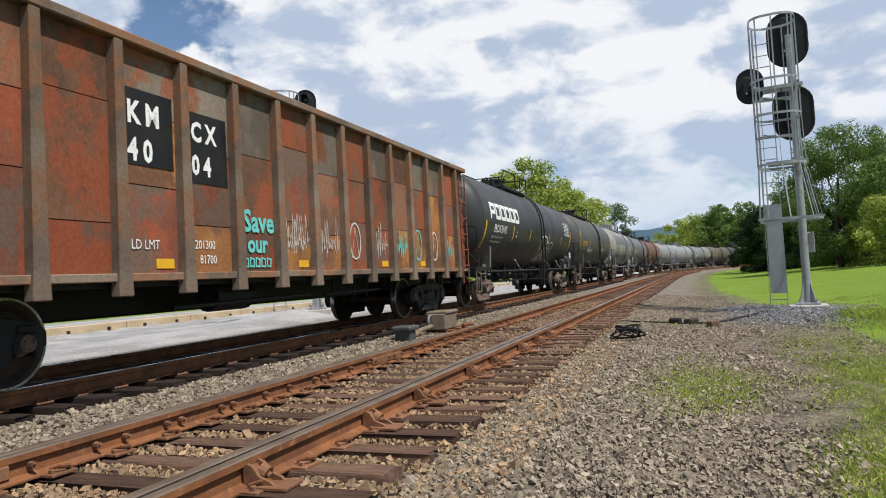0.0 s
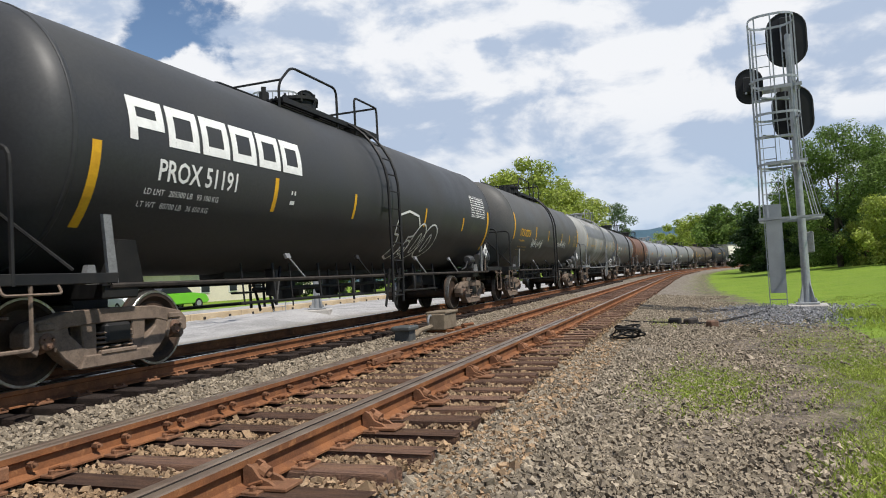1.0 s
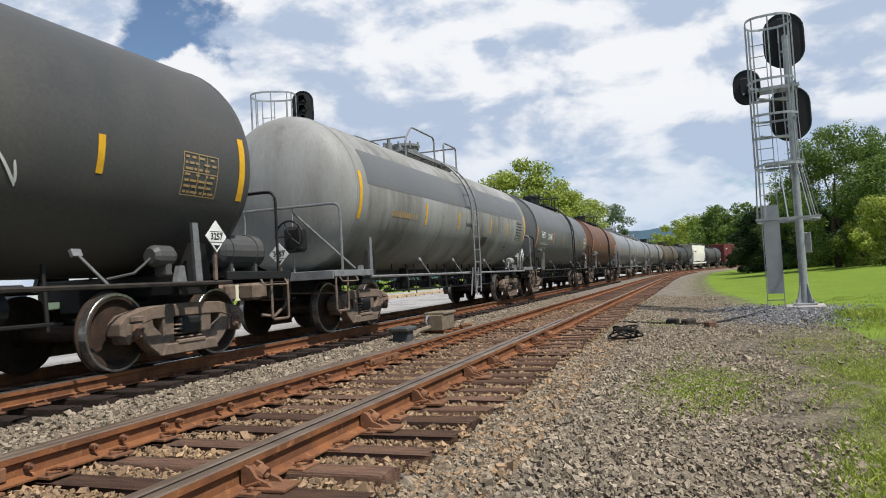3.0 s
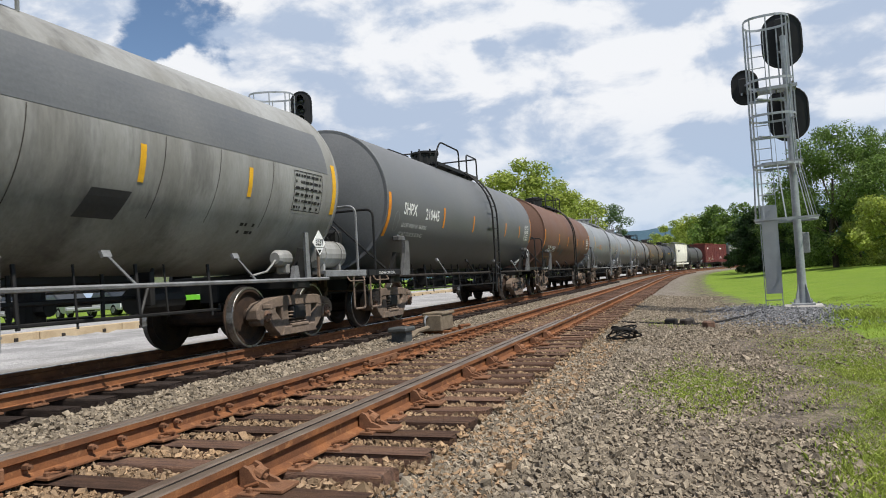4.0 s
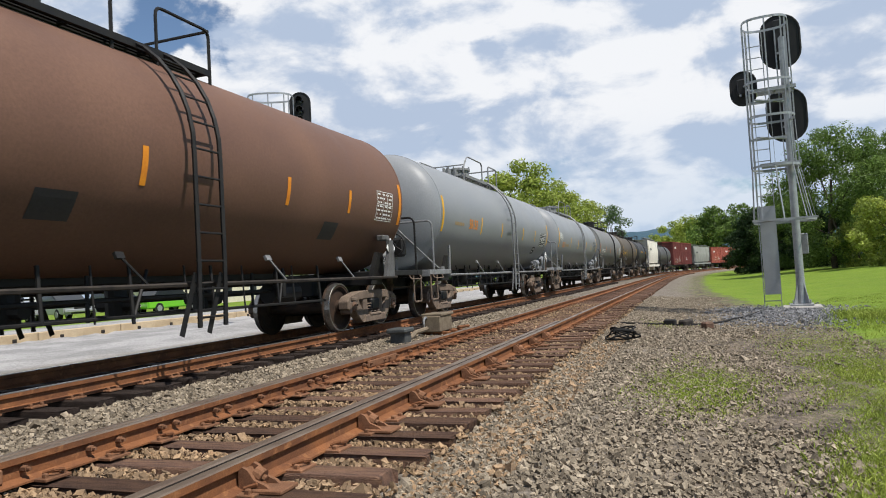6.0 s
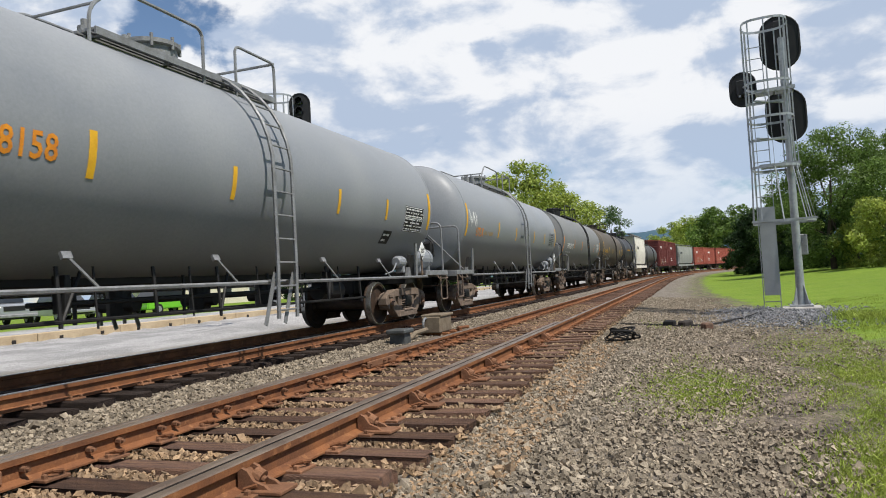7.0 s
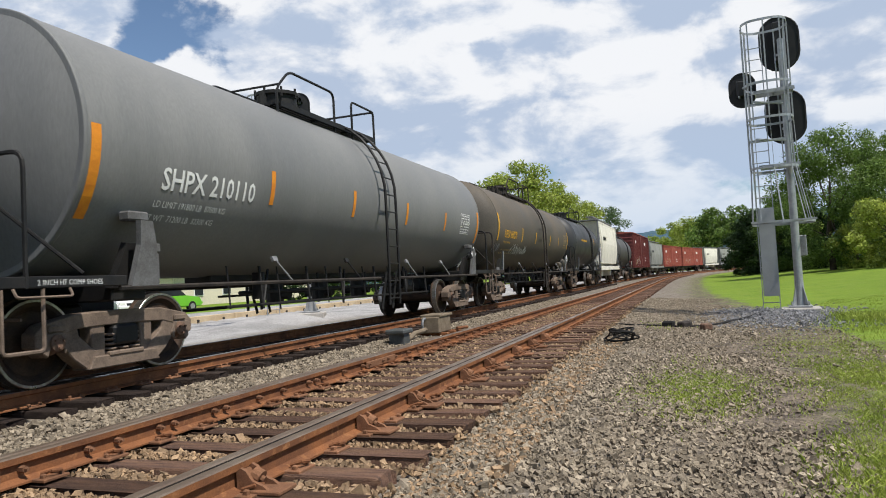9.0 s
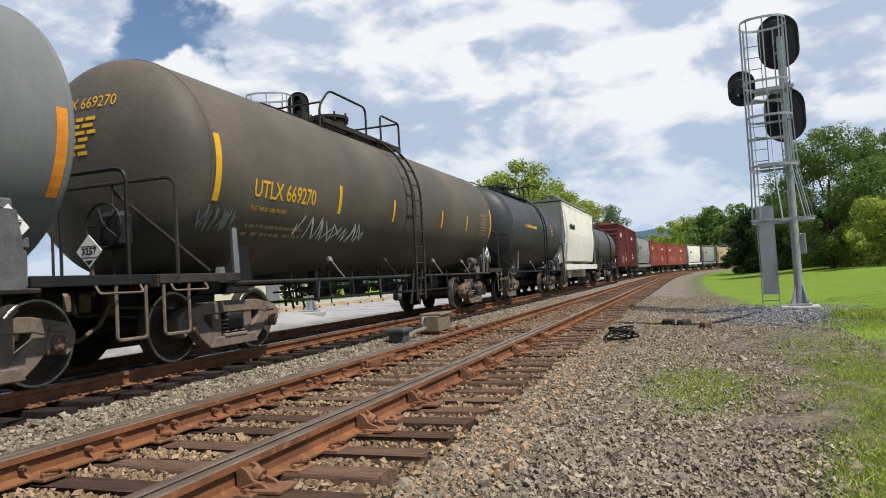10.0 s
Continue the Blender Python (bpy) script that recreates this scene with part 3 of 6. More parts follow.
def add_truck(car, cx, dirt="grime", turning=True):
    cached("bolster", "truck_bolster", build_bolster, M["black"], car, pose(cx, 0, 0))
    for sy in (-1, 1):
        fr = cached("side_frame", "side_frame", build_frame, M[dirt], car, pose(cx, sy * 1.0, 0))
        cached("springs", "spring_set", build_springs, M["grime"], fr, pose(0, 0, 0))
        for sx in (-1, 1):
            cached("bearing", "bearing_cap", build_cap, M["bearing"], fr, pose(sx * 0.889, sy * 0.02, 0.457, 0, 0, 0 if sy < 0 else 180))
    for sx in (-1, 1):
        ws = cached("axle", "wheelset", build_axle, M["wheel"], car, pose(cx + sx * 0.889, 0, 0.457))
        for sy in (-1, 1):
            cached("wheel", "wheel", build_wheel, M["wheel"], ws, pose(0, sy * 0.7525, 0, 0, 0, 0 if sy < 0 else 180))
            cached("tread", "tread", build_tread, M["steel"], ws, pose(0, sy * 0.7525, 0, 0, 0, 0 if sy < 0 else 180))
        if turning:
            SPUN.append((ws, cx + sx * 0.889))


# flat lettering, bent onto a shell
def letters(bm, text, size, at, radius=None, zc=0.0, y=0.0, squeeze=1.0, shear=0.0, material_index=0, bold=0.0, slant=0.0):
    """Text whose lower left corner stands at (x, height); on the near side of a shell of that radius, or on a plane at y."""
    cu = bpy.data.curves.new("text", "FONT")
    cu.body, cu.size, cu.shear, cu.offset, cu.resolution_u = text, size * 1.38, shear, bold, 2
    ob = new("text", cu)
    me = bpy.data.meshes.new_from_object(ob.evaluated_get(bpy.context.evaluated_depsgraph_get()))
    bpy.data.objects.remove(ob)
    b2 = bmesh.new()
    b2.from_mesh(me)
    bpy.data.meshes.remove(me)
    if radius and size > 0.12:
        for k in range(1, 5):
            bmesh.ops.bisect_plane(b2, geom=b2.verts[:] + b2.edges[:] + b2.faces[:], plane_co=(0, size * k / 5, 0), plane_no=(0, 1, 0))
    vm = {}
    for v in b2.verts:
        x, h = at[0] + v.co.x * squeeze, at[1] + v.co.y + slant * v.co.x
        vm[v] = bm.verts.new(on_shell(x, h, radius, zc) if radius else (x, y, h))
    for f in b2.faces:
        nf = bm.faces.new([vm[v] for v in f.verts])
        nf.material_index = material_index
    b2.free()
    return bm


def on_shell(x, h, radius, zc, proud=0.006):
    """A point at arc height h over the shell's middle line, on the near side."""
    a = h / radius
    r = radius + proud
    return Vector((x, -r * math.cos(a), zc + r * math.sin(a)))


def patch(bm, x0, x1, h0, h1, radius, zc, proud=0.005, n=8, lean=0.0):
    rows = []
    for i in range(n + 1):
        h = h0 + (h1 - h0) * i / n
        dx = lean * (i / n)
        rows.append([bm.verts.new(on_shell(x0 + dx, h, radius, zc, proud)), bm.verts.new(on_shell(x1 + dx, h, radius, zc, proud))])
    for a, b in zip(rows, rows[1:]):
        bm.faces.new((a[0], a[1], b[1], b[0]))
    return bm


def stroke(bm, pts, w, radius, zc, proud=0.007):
    """A sprayed line on the shell through (x, arc height) points."""
    pts = [Vector((p[0], p[1], 0)) for p in pts]
    rows = []
    for i, p in enumerate(pts):
        d = pts[min(i + 1, len(pts) - 1)] - pts[max(i - 1, 0)]
        nrm = Vector((-d.y, d.x, 0)).normalized() * w * (0.5 if 0 < i < len(pts) - 1 else 0.3)
        rows.append([bm.verts.new(on_shell(q.x, q.y, radius, zc, proud) if radius else (q.x, zc, q.y)) for q in (p + nrm, p - nrm)])
    for a, b in zip(rows, rows[1:]):
        bm.faces.new((a[0], a[1], b[1], b[0]))
    return bm


def scrawl(bm, x0, x1, h0, h1, w, seed, radius, zc, n=9):
    """Loose zigzag tag of sprayed strokes."""
    r = random.Random(seed)
    step = (x1 - x0) / n
    for i in range(n):
        x = x0 + step * i
        pts = [(x + r.uniform(0, .4) * step, h0 + r.uniform(0, .25) * (h1 - h0))]
        for k in range(r.choice((3, 4, 5))):
            pts.append((x + r.uniform(0, 1.25) * step, h0 + (h1 - h0) * (r.uniform(.6, 1) if k % 2 == 0 else r.uniform(0, .4))))
        fine = []
        for a, b in zip(pts, pts[1:]):
            for j in range(4):
                t = j / 4
                fine.append((a[0] + (b[0] - a[0]) * t + math.sin(t * 3.14) * 0.03 * step, a[1] + (b[1] - a[1]) * t))
        stroke(bm, fine + [pts[-1]], w, radius, zc)


R_T, ZC = 1.49, 2.61      # tank shell
HALF = 6.60               # half the straight shell
GAUGE_X = 5.80            # truck centres from the middle
SPAN = 1.035              # stretch of the lettering along the shell


def build_shell(bm, half=HALF, r=R_T, zc=ZC):
    n, xs = 64, np.linspace(-half, half, 9)
    rings = [[bm.verts.new((x, r * math.cos(2 * math.pi * k / n), zc + r * math.sin(2 * math.pi * k / n))) for k in range(n)] for x in xs]
    for a, b in zip(rings, rings[1:]):
        for k in range(n):
            bm.faces.new((a[k], b[k], b[(k + 1) % n], a[(k + 1) % n]))
    bmesh.ops.recalc_face_normals(bm, faces=bm.faces)


def build_head(bm, dome, r=R_T, zc=ZC):
    """Dished end, at x = 0, towards -x."""
    if dome < 0.5:
        prof = [(-dome * (1 - (k / 10) ** 2), max(0.02, r * k / 10)) for k in range(11)]
    else:
        prof = [(-dome, 0.02)] + [(-dome * math.cos(math.pi / 2 * k / 9), r * math.sin(math.pi / 2 * k / 9)) for k in range(1, 10)]
    spin(bm, prof, 64, "x", (0, 0, zc))
    bmesh.ops.delete(bm, geom=[f for f in bm.faces if len(f.verts) > 4 and abs(f.calc_center_median().x) < 0.01], context="FACES")


def build_jacket_band(bm, r=R_T, zc=ZC):
    spin(bm, [(-0.03, r - 0.01), (-0.03, r + 0.004), (-0.02, r + 0.008), (0.02, r + 0.008), (0.03, r + 0.004), (0.03, r - 0.01)], 56, "x", (0, 0, zc))


def ladder_pts(x, r, zc, n=9, top=1.45, foot=0.46):
    """Side rail of a ladder that follows the shell from the top down, then hangs straight."""
    pts = []
    for i in range(n + 1):
        a = top - (top + 0.05) * i / n
        pts.append(Vector((x, -(r + 0.16) * math.cos(a), zc + (r + 0.16) * math.sin(a))))
    return pts + [Vector((x, -(r + 0.16), 1.2)), Vector((x, -(r + 0.14), foot))]


def build_ladder(bm, r=R_T, zc=ZC):
    """Both side rails with their feet."""
    for x in (-0.24, 0.24):
        pipe(bm, ladder_pts(x, r, zc), 0.03, 6)
        rod(bm, (x, -(r + 0.15), 1.0), (x, -(r - 0.35), 1.0), 0.02, 6)
        box(bm, (0.075, 0.014, 0.78), (x - 0.13, -(r + 0.1), 0.75), (0, 21, 0))


def rung_places(gap=0.34):
    """Points at even steps down the ladder."""
    pts, out, left = ladder_pts(0, R_T, ZC), [], gap
    for a, b in zip(pts, pts[1:]):
        span, k = (b - a).length, left
        while k < span:
            out.append(a + (b - a) * (k / span))
            k += gap
        left = k - span
    return out


def add_ladder(car, material, m):
    ladder = cached("ladder", "ladder", build_ladder, material, car, m)
    for p in rung_places():
        cached("tank_rung", "rung", lambda bm: rod(bm, (-0.28, 0, 0), (0.28, 0, 0), 0.014, 6), material, ladder, pose(*p))


def build_side_rail(bm, half=HALF):
    """Running rail along the shell's foot, with its short struts."""
    for y in (-1.46, 1.46):
        pipe(bm, [(-half + 0.4, y, 0.98), (0, y, 0.98), (half - 0.4, y, 0.98)], 0.028, 6)


def build_strut(bm):
    rod(bm, (0, -1.46, 0.98), (-0.26, -1.34, 1.30), 0.017, 6)
    box(bm, (0.12, 0.04, 0.08), (-0.28, -1.32, 1.33), (-25, 0, 0))


def build_saddle(bm):
    """Tapered cradle under the end of the shell with a leaning brace."""
    box(bm, (0.5, 2.4, 0.28), (0, 0, 0.98), bevel=0.02)
    for sy in (-1, 1):
        prism(bm, [(-0.3, 1.0), (0.3, 1.0), (0.12, 1.5), (-0.12, 1.5)], 0.08, pose(0, sy * 1.05, 0, -sy * 8))


def build_brace(bm):
    prism(bm, [(-0.06, 1.0), (0.06, 1.0), (-0.09, 1.72), (-0.19, 1.72)], 0.04, pose(0, -1.33, 0, 6))
    prism(bm, [(-0.30, 1.0), (-0.12, 1.0), (-0.16, 1.2), (-0.24, 1.2)], 0.07, pose(0, -1.33, 0, 0))


def build_tower(bm):
    """Stepped bracket with a square head beside the shell's end."""
    prism(bm, [(-0.2, 1.0), (0.2, 1.0), (0.15, 1.45), (0.08, 1.72), (-0.1, 1.72), (-0.09, 1.45)], 0.07, pose(0, -1.38, 0, 4))
    box(bm, (0.3, 0.16, 0.11), (-0.02, -1.36, 1.77), bevel=0.02)
    box(bm, (0.24, 0.06, 0.1), (0.14, -1.44, 1.42), bevel=0.01)
    box(bm, (0.16, 0.05, 0.34), (0.16, -1.44, 1.18), bevel=0.01)


def build_sill(bm, half=HALF):
    box(bm, (2.6, 0.36, 0.36), (-half + 0.3, 0, 0.86), bevel=0.02)
    box(bm, (2.6, 0.36, 0.36), (half - 0.3, 0, 0.86), bevel=0.02)
    box(bm, (7.0, 0.5, 0.12), (0, 0, 1.1), bevel=0.02)
    for x in (-1.4, 0.2, 1.9):
        rod(bm, (x, 0, 1.15), (x, 0, 0.62), 0.16, 12)
        rod(bm, (x, -0.3, 0.78), (x, 0.3, 0.78), 0.09, 10)
    rod(bm, (-3.2, -0.55, 0.85), (3.4, -0.55, 0.85), 0.03, 6)
    rod(bm, (-2.2, 0.62, 0.8), (4.4, 0.62, 0.8), 0.02, 6)
    rod(bm, (2.9, -0.5, 0.8), (3.7, -0.5, 0.8), 0.17, 12)
    for x in (-2.6, -0.8, 1.2, 2.4):
        rod(bm, (x, -0.55, 0.6), (x, -0.55, 1.15), 0.025, 6)
    rod(bm, (-4.0, -0.9, 0.66), (4.1, -0.9, 0.62), 0.022, 6)
    rod(bm, (-3.4, 0.9, 0.6), (3.6, 0.9, 0.6), 0.03, 6)
    for k in range(12):
        x = -3.9 + 0.71 * k + 0.13 * math.sin(k * 2.3)
        rod(bm, (x, -0.9, 0.63 - 0.04 * (k % 3)), (x, -0.85, 1.25), 0.014 + 0.01 * (k % 2), 6)
        if k % 4 == 1:
            rod(bm, (x, -0.9, 0.62), (x + 0.45, -0.7, 1.2), 0.022, 6)
    for x in (-2.9, 2.95):
        box(bm, (0.08, 0.2, 0.42), (x, -0.7, 0.95), bevel=0.01)


def build_end_deck(bm):
    """Step deck over the coupler end with its side plates (at the near end; mirrored for the other)."""
    box(bm, (1.15, 2.85, 0.05), (0, 0, 1.09))
    for sy in (-1, 1):
        box(bm, (1.5, 0.05, 0.11), (0.16, sy * 1.45, 1.06), bevel=0.008)
    box(bm, (0.05, 2.9, 0.15), (-0.58, 0, 1.04), bevel=0.008)


def build_end_rail(bm):
    """Bent handrail across the end, with posts at its corners."""
    pipe(bm, round_corner([(-0.28, -1.46, 1.0), (-0.28, -1.46, 2.28), (-0.28, 1.46, 2.28), (-0.28, 1.46, 1.0)], 0.16), 0.024, 6)
    for y in (-0.5, 0.5):
        rod(bm, (-0.28, y, 1.1), (-0.28, y, 2.28), 0.018, 6)
    rod(bm, (-0.28, -0.5, 2.2), (0.5, -1.3, 1.15), 0.02, 6)


def build_stirrup(bm):
    pipe(bm, round_corner([(-0.52, -1.45, 1.0), (-0.52, -1.45, 0.42), (-0.1, -1.45, 0.42), (-0.1, -1.45, 1.0)], 0.05), 0.02, 6)


def build_grab(bm):
    pipe(bm, round_corner([(-0.42, -1.47, 1.0), (-0.42, -1.52, 0.92), (0.18, -1.52, 0.92), (0.18, -1.47, 1.0)], 0.04), 0.014, 6)


def flip_y(v):
    v.co.y = -v.co.y


def build_coupler(bm):
    box(bm, (0.75, 0.22, 0.26), (-0.28, 0, 0.83), bevel=0.04)
    box(bm, (0.24, 0.36, 0.30), (-0.62, 0.02, 0.83), bevel=0.05)
    box(bm, (0.10, 0.62, 0.4), (0.12, 0, 0.84), bevel=0.03)
    pipe(bm, [(0.05, -0.35, 0.82), (-0.15, -0.36, 0.55), (-0.4, -0.3, 0.38), (-0.62, -0.2, 0.42)], 0.028, 8)
    rod(bm, (0.05, -1.3, 0.72), (0.05, 0.3, 0.78), 0.014, 6)


def add_top_deck(car, material, m):
    """Grated walkways on both sides of the manway: bearers, each slat and the toe board."""
    for y in (-0.62, 0.62):
        def bearers(bm, y=y):
            for x in (-2.4, -1.2, 0.0, 1.1):
                rod(bm, (x, y, 1.2), (x, y, 1.42), 0.025, 6)
                box(bm, (0.05, 0.42, 0.05), (x, y, 1.39))
            box(bm, (3.6, 0.03, 0.05), (-0.7, y, 1.36))
        deck = cached(("deck_t", y), "top_platform", bearers, material, car, m)
        for k in range(5):
            cached("deck_slat", "slat", lambda bm: box(bm, (3.7, 0.05, 0.035), (-0.7, 0, 1.42)), material, deck, pose(0, y - 0.16 + k * 0.08, 0))
        cached("deck_toe", "toe_board", lambda bm: box(bm, (3.7, 0.03, 0.09), (-0.7, 0, 1.40)), material, deck, pose(0, y - 0.215, 0))


def build_top_rail(bm):
    for sy in (-1, 1):
        y = sy * 0.8
        pipe(bm, round_corner([(-2.6, y, 1.25), (-2.6, y, 1.66), (-2.2, y, 2.04), (-0.6, y, 2.04), (-0.6, y, 1.25)], 0.16), 0.024, 6)
        pipe(bm, round_corner([(0.15, y, 1.25), (0.15, y, 2.04), (1.2, y, 2.04), (1.2, y, 1.25)], 0.12), 0.024, 6)
    rod(bm, (1.2, -0.8, 2.04), (1.2, 0.8, 2.04), 0.024, 6)
    rod(bm, (-2.5, -0.8, 1.75), (-2.5, 0.8, 1.75), 0.02, 6)


def build_dome(bm):
    spin(bm, [(1.3, 0.0), (1.3, 0.37), (1.84, 0.37), (1.86, 0.42), (1.92, 0.42), (1.93, 0.36), (1.98, 0.18), (1.99, 0.0)], 24, "z")
    for k in range(8):
        a = k * math.pi / 4
        rod(bm, (0.4 * math.cos(a), 0.4 * math.sin(a), 1.8), (0.4 * math.cos(a), 0.4 * math.sin(a), 1.98), 0.025, 6)


def build_valves(bm):
    for x, y in ((-0.95, 0.15), (-1.25, -0.1), (-0.6, -0.12)):
        rod(bm, (x, y, 1.4), (x, y, 1.74), 0.09, 10)
        rod(bm, (x, y, 1.74), (x, y, 1.84), 0.045, 8)


def build_reservoir(bm):
    spin(bm, [(-0.5, 0.02), (-0.5, 0.16), (-0.44, 0.24), (0.44, 0.24), (0.5, 0.16), (0.5, 0.02)], 18, "x", (0, -0.95, 1.42))
    for x in (-0.28, 0.28):
        spin(bm, [(x - 0.025, 0.236), (x - 0.025, 0.252), (x + 0.025, 0.252), (x + 0.025, 0.236)], 18, "x", (0, -0.95, 1.42))
        box(bm, (0.06, 0.36, 0.2), (x, -0.95, 1.17))


def build_valve(bm):
    """Small round-ended control valve on its bracket."""
    spin(bm, [(-0.2, 0.02), (-0.2, 0.09), (-0.14, 0.13), (0.1, 0.13), (0.17, 0.08), (0.17, 0.02)], 14, "x", (0, 0, 0.12))
    box(bm, (0.1, 0.2, 0.16), (0.02, 0, -0.04), bevel=0.02)
    pipe(bm, [(-0.18, 0, 0.1), (-0.32, -0.03, 0.02), (-0.5, -0.05, -0.08), (-0.9, -0.06, -0.14)], 0.016, 6)


def build_brake_wheel(bm):
    bmesh.ops.create_cone(bm, cap_ends=True, segments=10, radius1=0.05, radius2=0.05, depth=0.1, matrix=pose(0, 0, 0, 0, 90))
    ring = [(0, 0.27 * math.cos(a), 0.27 * math.sin(a)) for a in (2 * math.pi * k / 18 for k in range(19))]
    pipe(bm, ring, 0.018, 6)
    for k in range(5):
        a = 2 * math.pi * k / 5
        rod(bm, (0, 0, 0), (0, 0.27 * math.cos(a), 0.27 * math.sin(a)), 0.012, 5)
    box(bm, (0.22, 0.4, 0.46), (0.2, 0, -0.05), bevel=0.06)


def placard(car, x, h, y=-1.5, face=0):
    """White hazard diamond with its four figures."""
    bm = bmesh.new()
    prism(bm, [(0, -0.2), (0.2, 0), (0, 0.2), (-0.2, 0)], 0.012)
    p = part("placard", bm, M["white"], car, "white diamond hazard placard with black figures")
    p.matrix_basis = pose(x, y, h, 0, 0, face)
    bm = bmesh.new()
    letters(bm, "3257", 0.085, (-0.115, -0.04), y=-0.009, bold=0.004)
    prism(bm, [(-0.06, -0.11), (0.06, -0.11), (0, -0.17)], 0.002, pose(0, -0.008, 0))
    for s in (0.06, -0.075):
        box(bm, (0.26, 0.002, 0.008), (0, -0.008, s))
    part("placard_print", bm, M["black"], p)
    bm = bmesh.new()
    box(bm, (0.05, 0.03, 0.5), (0, 0.03, -0.3))
    part("placard_bracket", bm, M["grime"], p)
    return p


def tank_car(label, shell, fittings="black", ladder_x=0.0, tower=False, dirt="grime", half=HALF, turning=True, stripes="yellow", reservoir=True,
             flat=False, stripe_h=None):
    car = thing("tank_car", label, "tank wagon", "cars of the passing train")
    dk = half - HALF
    if stripe_h is None:
        stripe_h = [(-half + 0.05, *((-.85, .08) if flat else (-.56, .34)), .12), (-3.2, -.5, .0, .1), (-0.85, -.5, -.05, .09), (2.1, -.48, -.05, .09), (4.1, -.46, -.05, .09), (half - 0.16, -.55, .3, .12)]
    cached(("shell", half), "tank_shell", lambda bm: build_shell(bm, half), M[shell], car, smooth=True)
    dome = 0.36 if flat else 0.62
    for x, turn in ((-half, 0), (half, 180)):
        cached(("head", dome), "tank_head", lambda bm: build_head(bm, dome), M[shell], car, pose(x, 0, 0, 0, 0, turn), smooth=True)
        cached("band", "head_seam", build_jacket_band, M[shell], car, pose(x, 0, 0), smooth=True)
    fm = M[fittings]
    for x in ([-3.1, -0.8, 2.0, 4.2] if half > 5.5 else [-1.2, 1.2]):
        cached("strut", "strut", build_strut, M["galv_dull"] if x != -0.8 else fm, car, pose(x, 0, 0))
    add_ladder(car, fm, pose(ladder_x, 0, 0))
    add_ladder(car, fm, pose(ladder_x, 0, 0, 0, 0, 180))
    if half > 5.5:
        cached(("side_rail", half), "side_rail", lambda bm: build_side_rail(bm, half), M["galv_dull"] if fittings == "galv_dull" else M["grime_dark"], car)
        cached(("sill", half), "under_frame", lambda bm: build_sill(bm, half), M["black"], car)
    else:
        bm = bmesh.new()
        box(bm, (2 * half + 0.6, 0.4, 0.36), (0, 0, 0.95), bevel=0.02)
        for y in (-1.46, 1.46):
            rod(bm, (-half, y, 0.98), (half, y, 0.98), 0.028, 6)
        part("under_frame", bm, M["black"], car)
    gx = GAUGE_X + dk
    add_top_deck(car, fm, pose(ladder_x, 0, ZC))
    cached("rail_t", "top_handrail", build_top_rail, fm, car, pose(ladder_x, 0, ZC))
    cached("dome", "manway", build_dome, fm, car, pose(ladder_x - (1.35 if flat else 0.75), 0, ZC + (0.02 if flat else -0.03)), smooth=False)
    cached("valves", "valve_group", build_valves, fm, car, pose(ladder_x - 0.75, 0, ZC))
    for end in (-1, 1):
        turn = 0 if end < 0 else 180
        ex = end * (half + 0.42)
        cached("deck_e", "end_platform", build_end_deck, fm, car, pose(ex, 0, 0, 0, 0, turn))
        cached("rail_e", "end_handrail", build_end_rail, fm, car, pose(ex, 0, 0, 0, 0, turn))
        for key, nm, fn in (("stirrup", "step", build_stirrup), ("grab", "grab_iron", build_grab)):
            cached(key, nm, fn, M["grime"], car, pose(ex, 0, 0, 0, 0, turn))
            cached((key, 1), nm, lambda bm, fn=fn: (fn(bm), [flip_y(v) for v in bm.verts]), M["grime"], car, pose(ex, 0, 0, 0, 0, turn))
        cached("coupler", "coupler", build_coupler, M["grime"], car, pose(end * (half + 0.68), 0, 0, 0, 0, turn))
        cached("saddle", "saddle", build_saddle, M["black"], car, pose(end * gx, 0, 0))
        if tower:
            cached("tower", "bracket", build_tower, M["tower_grey"], car, pose(end * (half - 0.75), 0, 0))
        else:
            cached("brace", "brace", build_brace, M["galv_dull"], car, pose(-half + 0.45 if end < 0 else half - 1.0, 0, 0))
        add_truck(car, end * gx, dirt, turning)
    if tower:
        bm = bmesh.new()
        letters(bm, "2 INCH HF COMP SHOES", 0.055, (-half - 0.6, 1.03), y=-1.482, squeeze=0.9)
        part("sill_lettering", bm, M["white"], car)
    if reservoir:
        cached("reservoir", "air_reservoir", build_reservoir, M[shell], car, pose(half + 0.35, 0, 0))
    cached("brake_wheel", "brake_wheel", build_brake_wheel, M["black"], car, pose(-half - 1.0 + 0.1, -0.55, 1.75))
    for x, h0, h1, w in (stripe_h if stripes else ()):
        bm = bmesh.new()
        patch(bm, x, x + w, h0, h1, R_T, ZC)
        part("marker_stripe", bm, M[stripes], car, "orange-yellow reflective stripe")
    placard(car, -half - 0.93, 1.45, -0.35, -90)
    placard(car, half - 0.72, 1.56, -1.5, 0)
    if reservoir:
        cached("valve", "brake_valve", build_valve, M[shell], car, pose(half - 1.35, -1.2, 1.2))
    return car


def shell_text(car, name, material, rows, label=""):
    """rows of (text, letter height, x, arc height, squeeze)."""
    for text, size, x, h, sq in rows:
        bm = bmesh.new()
        letters(bm, text, size, (x * SPAN, h), R_T, ZC, squeeze=sq, bold=0.006 if size > 0.15 else 0.0)
        part(name, bm, M[material], car, label)


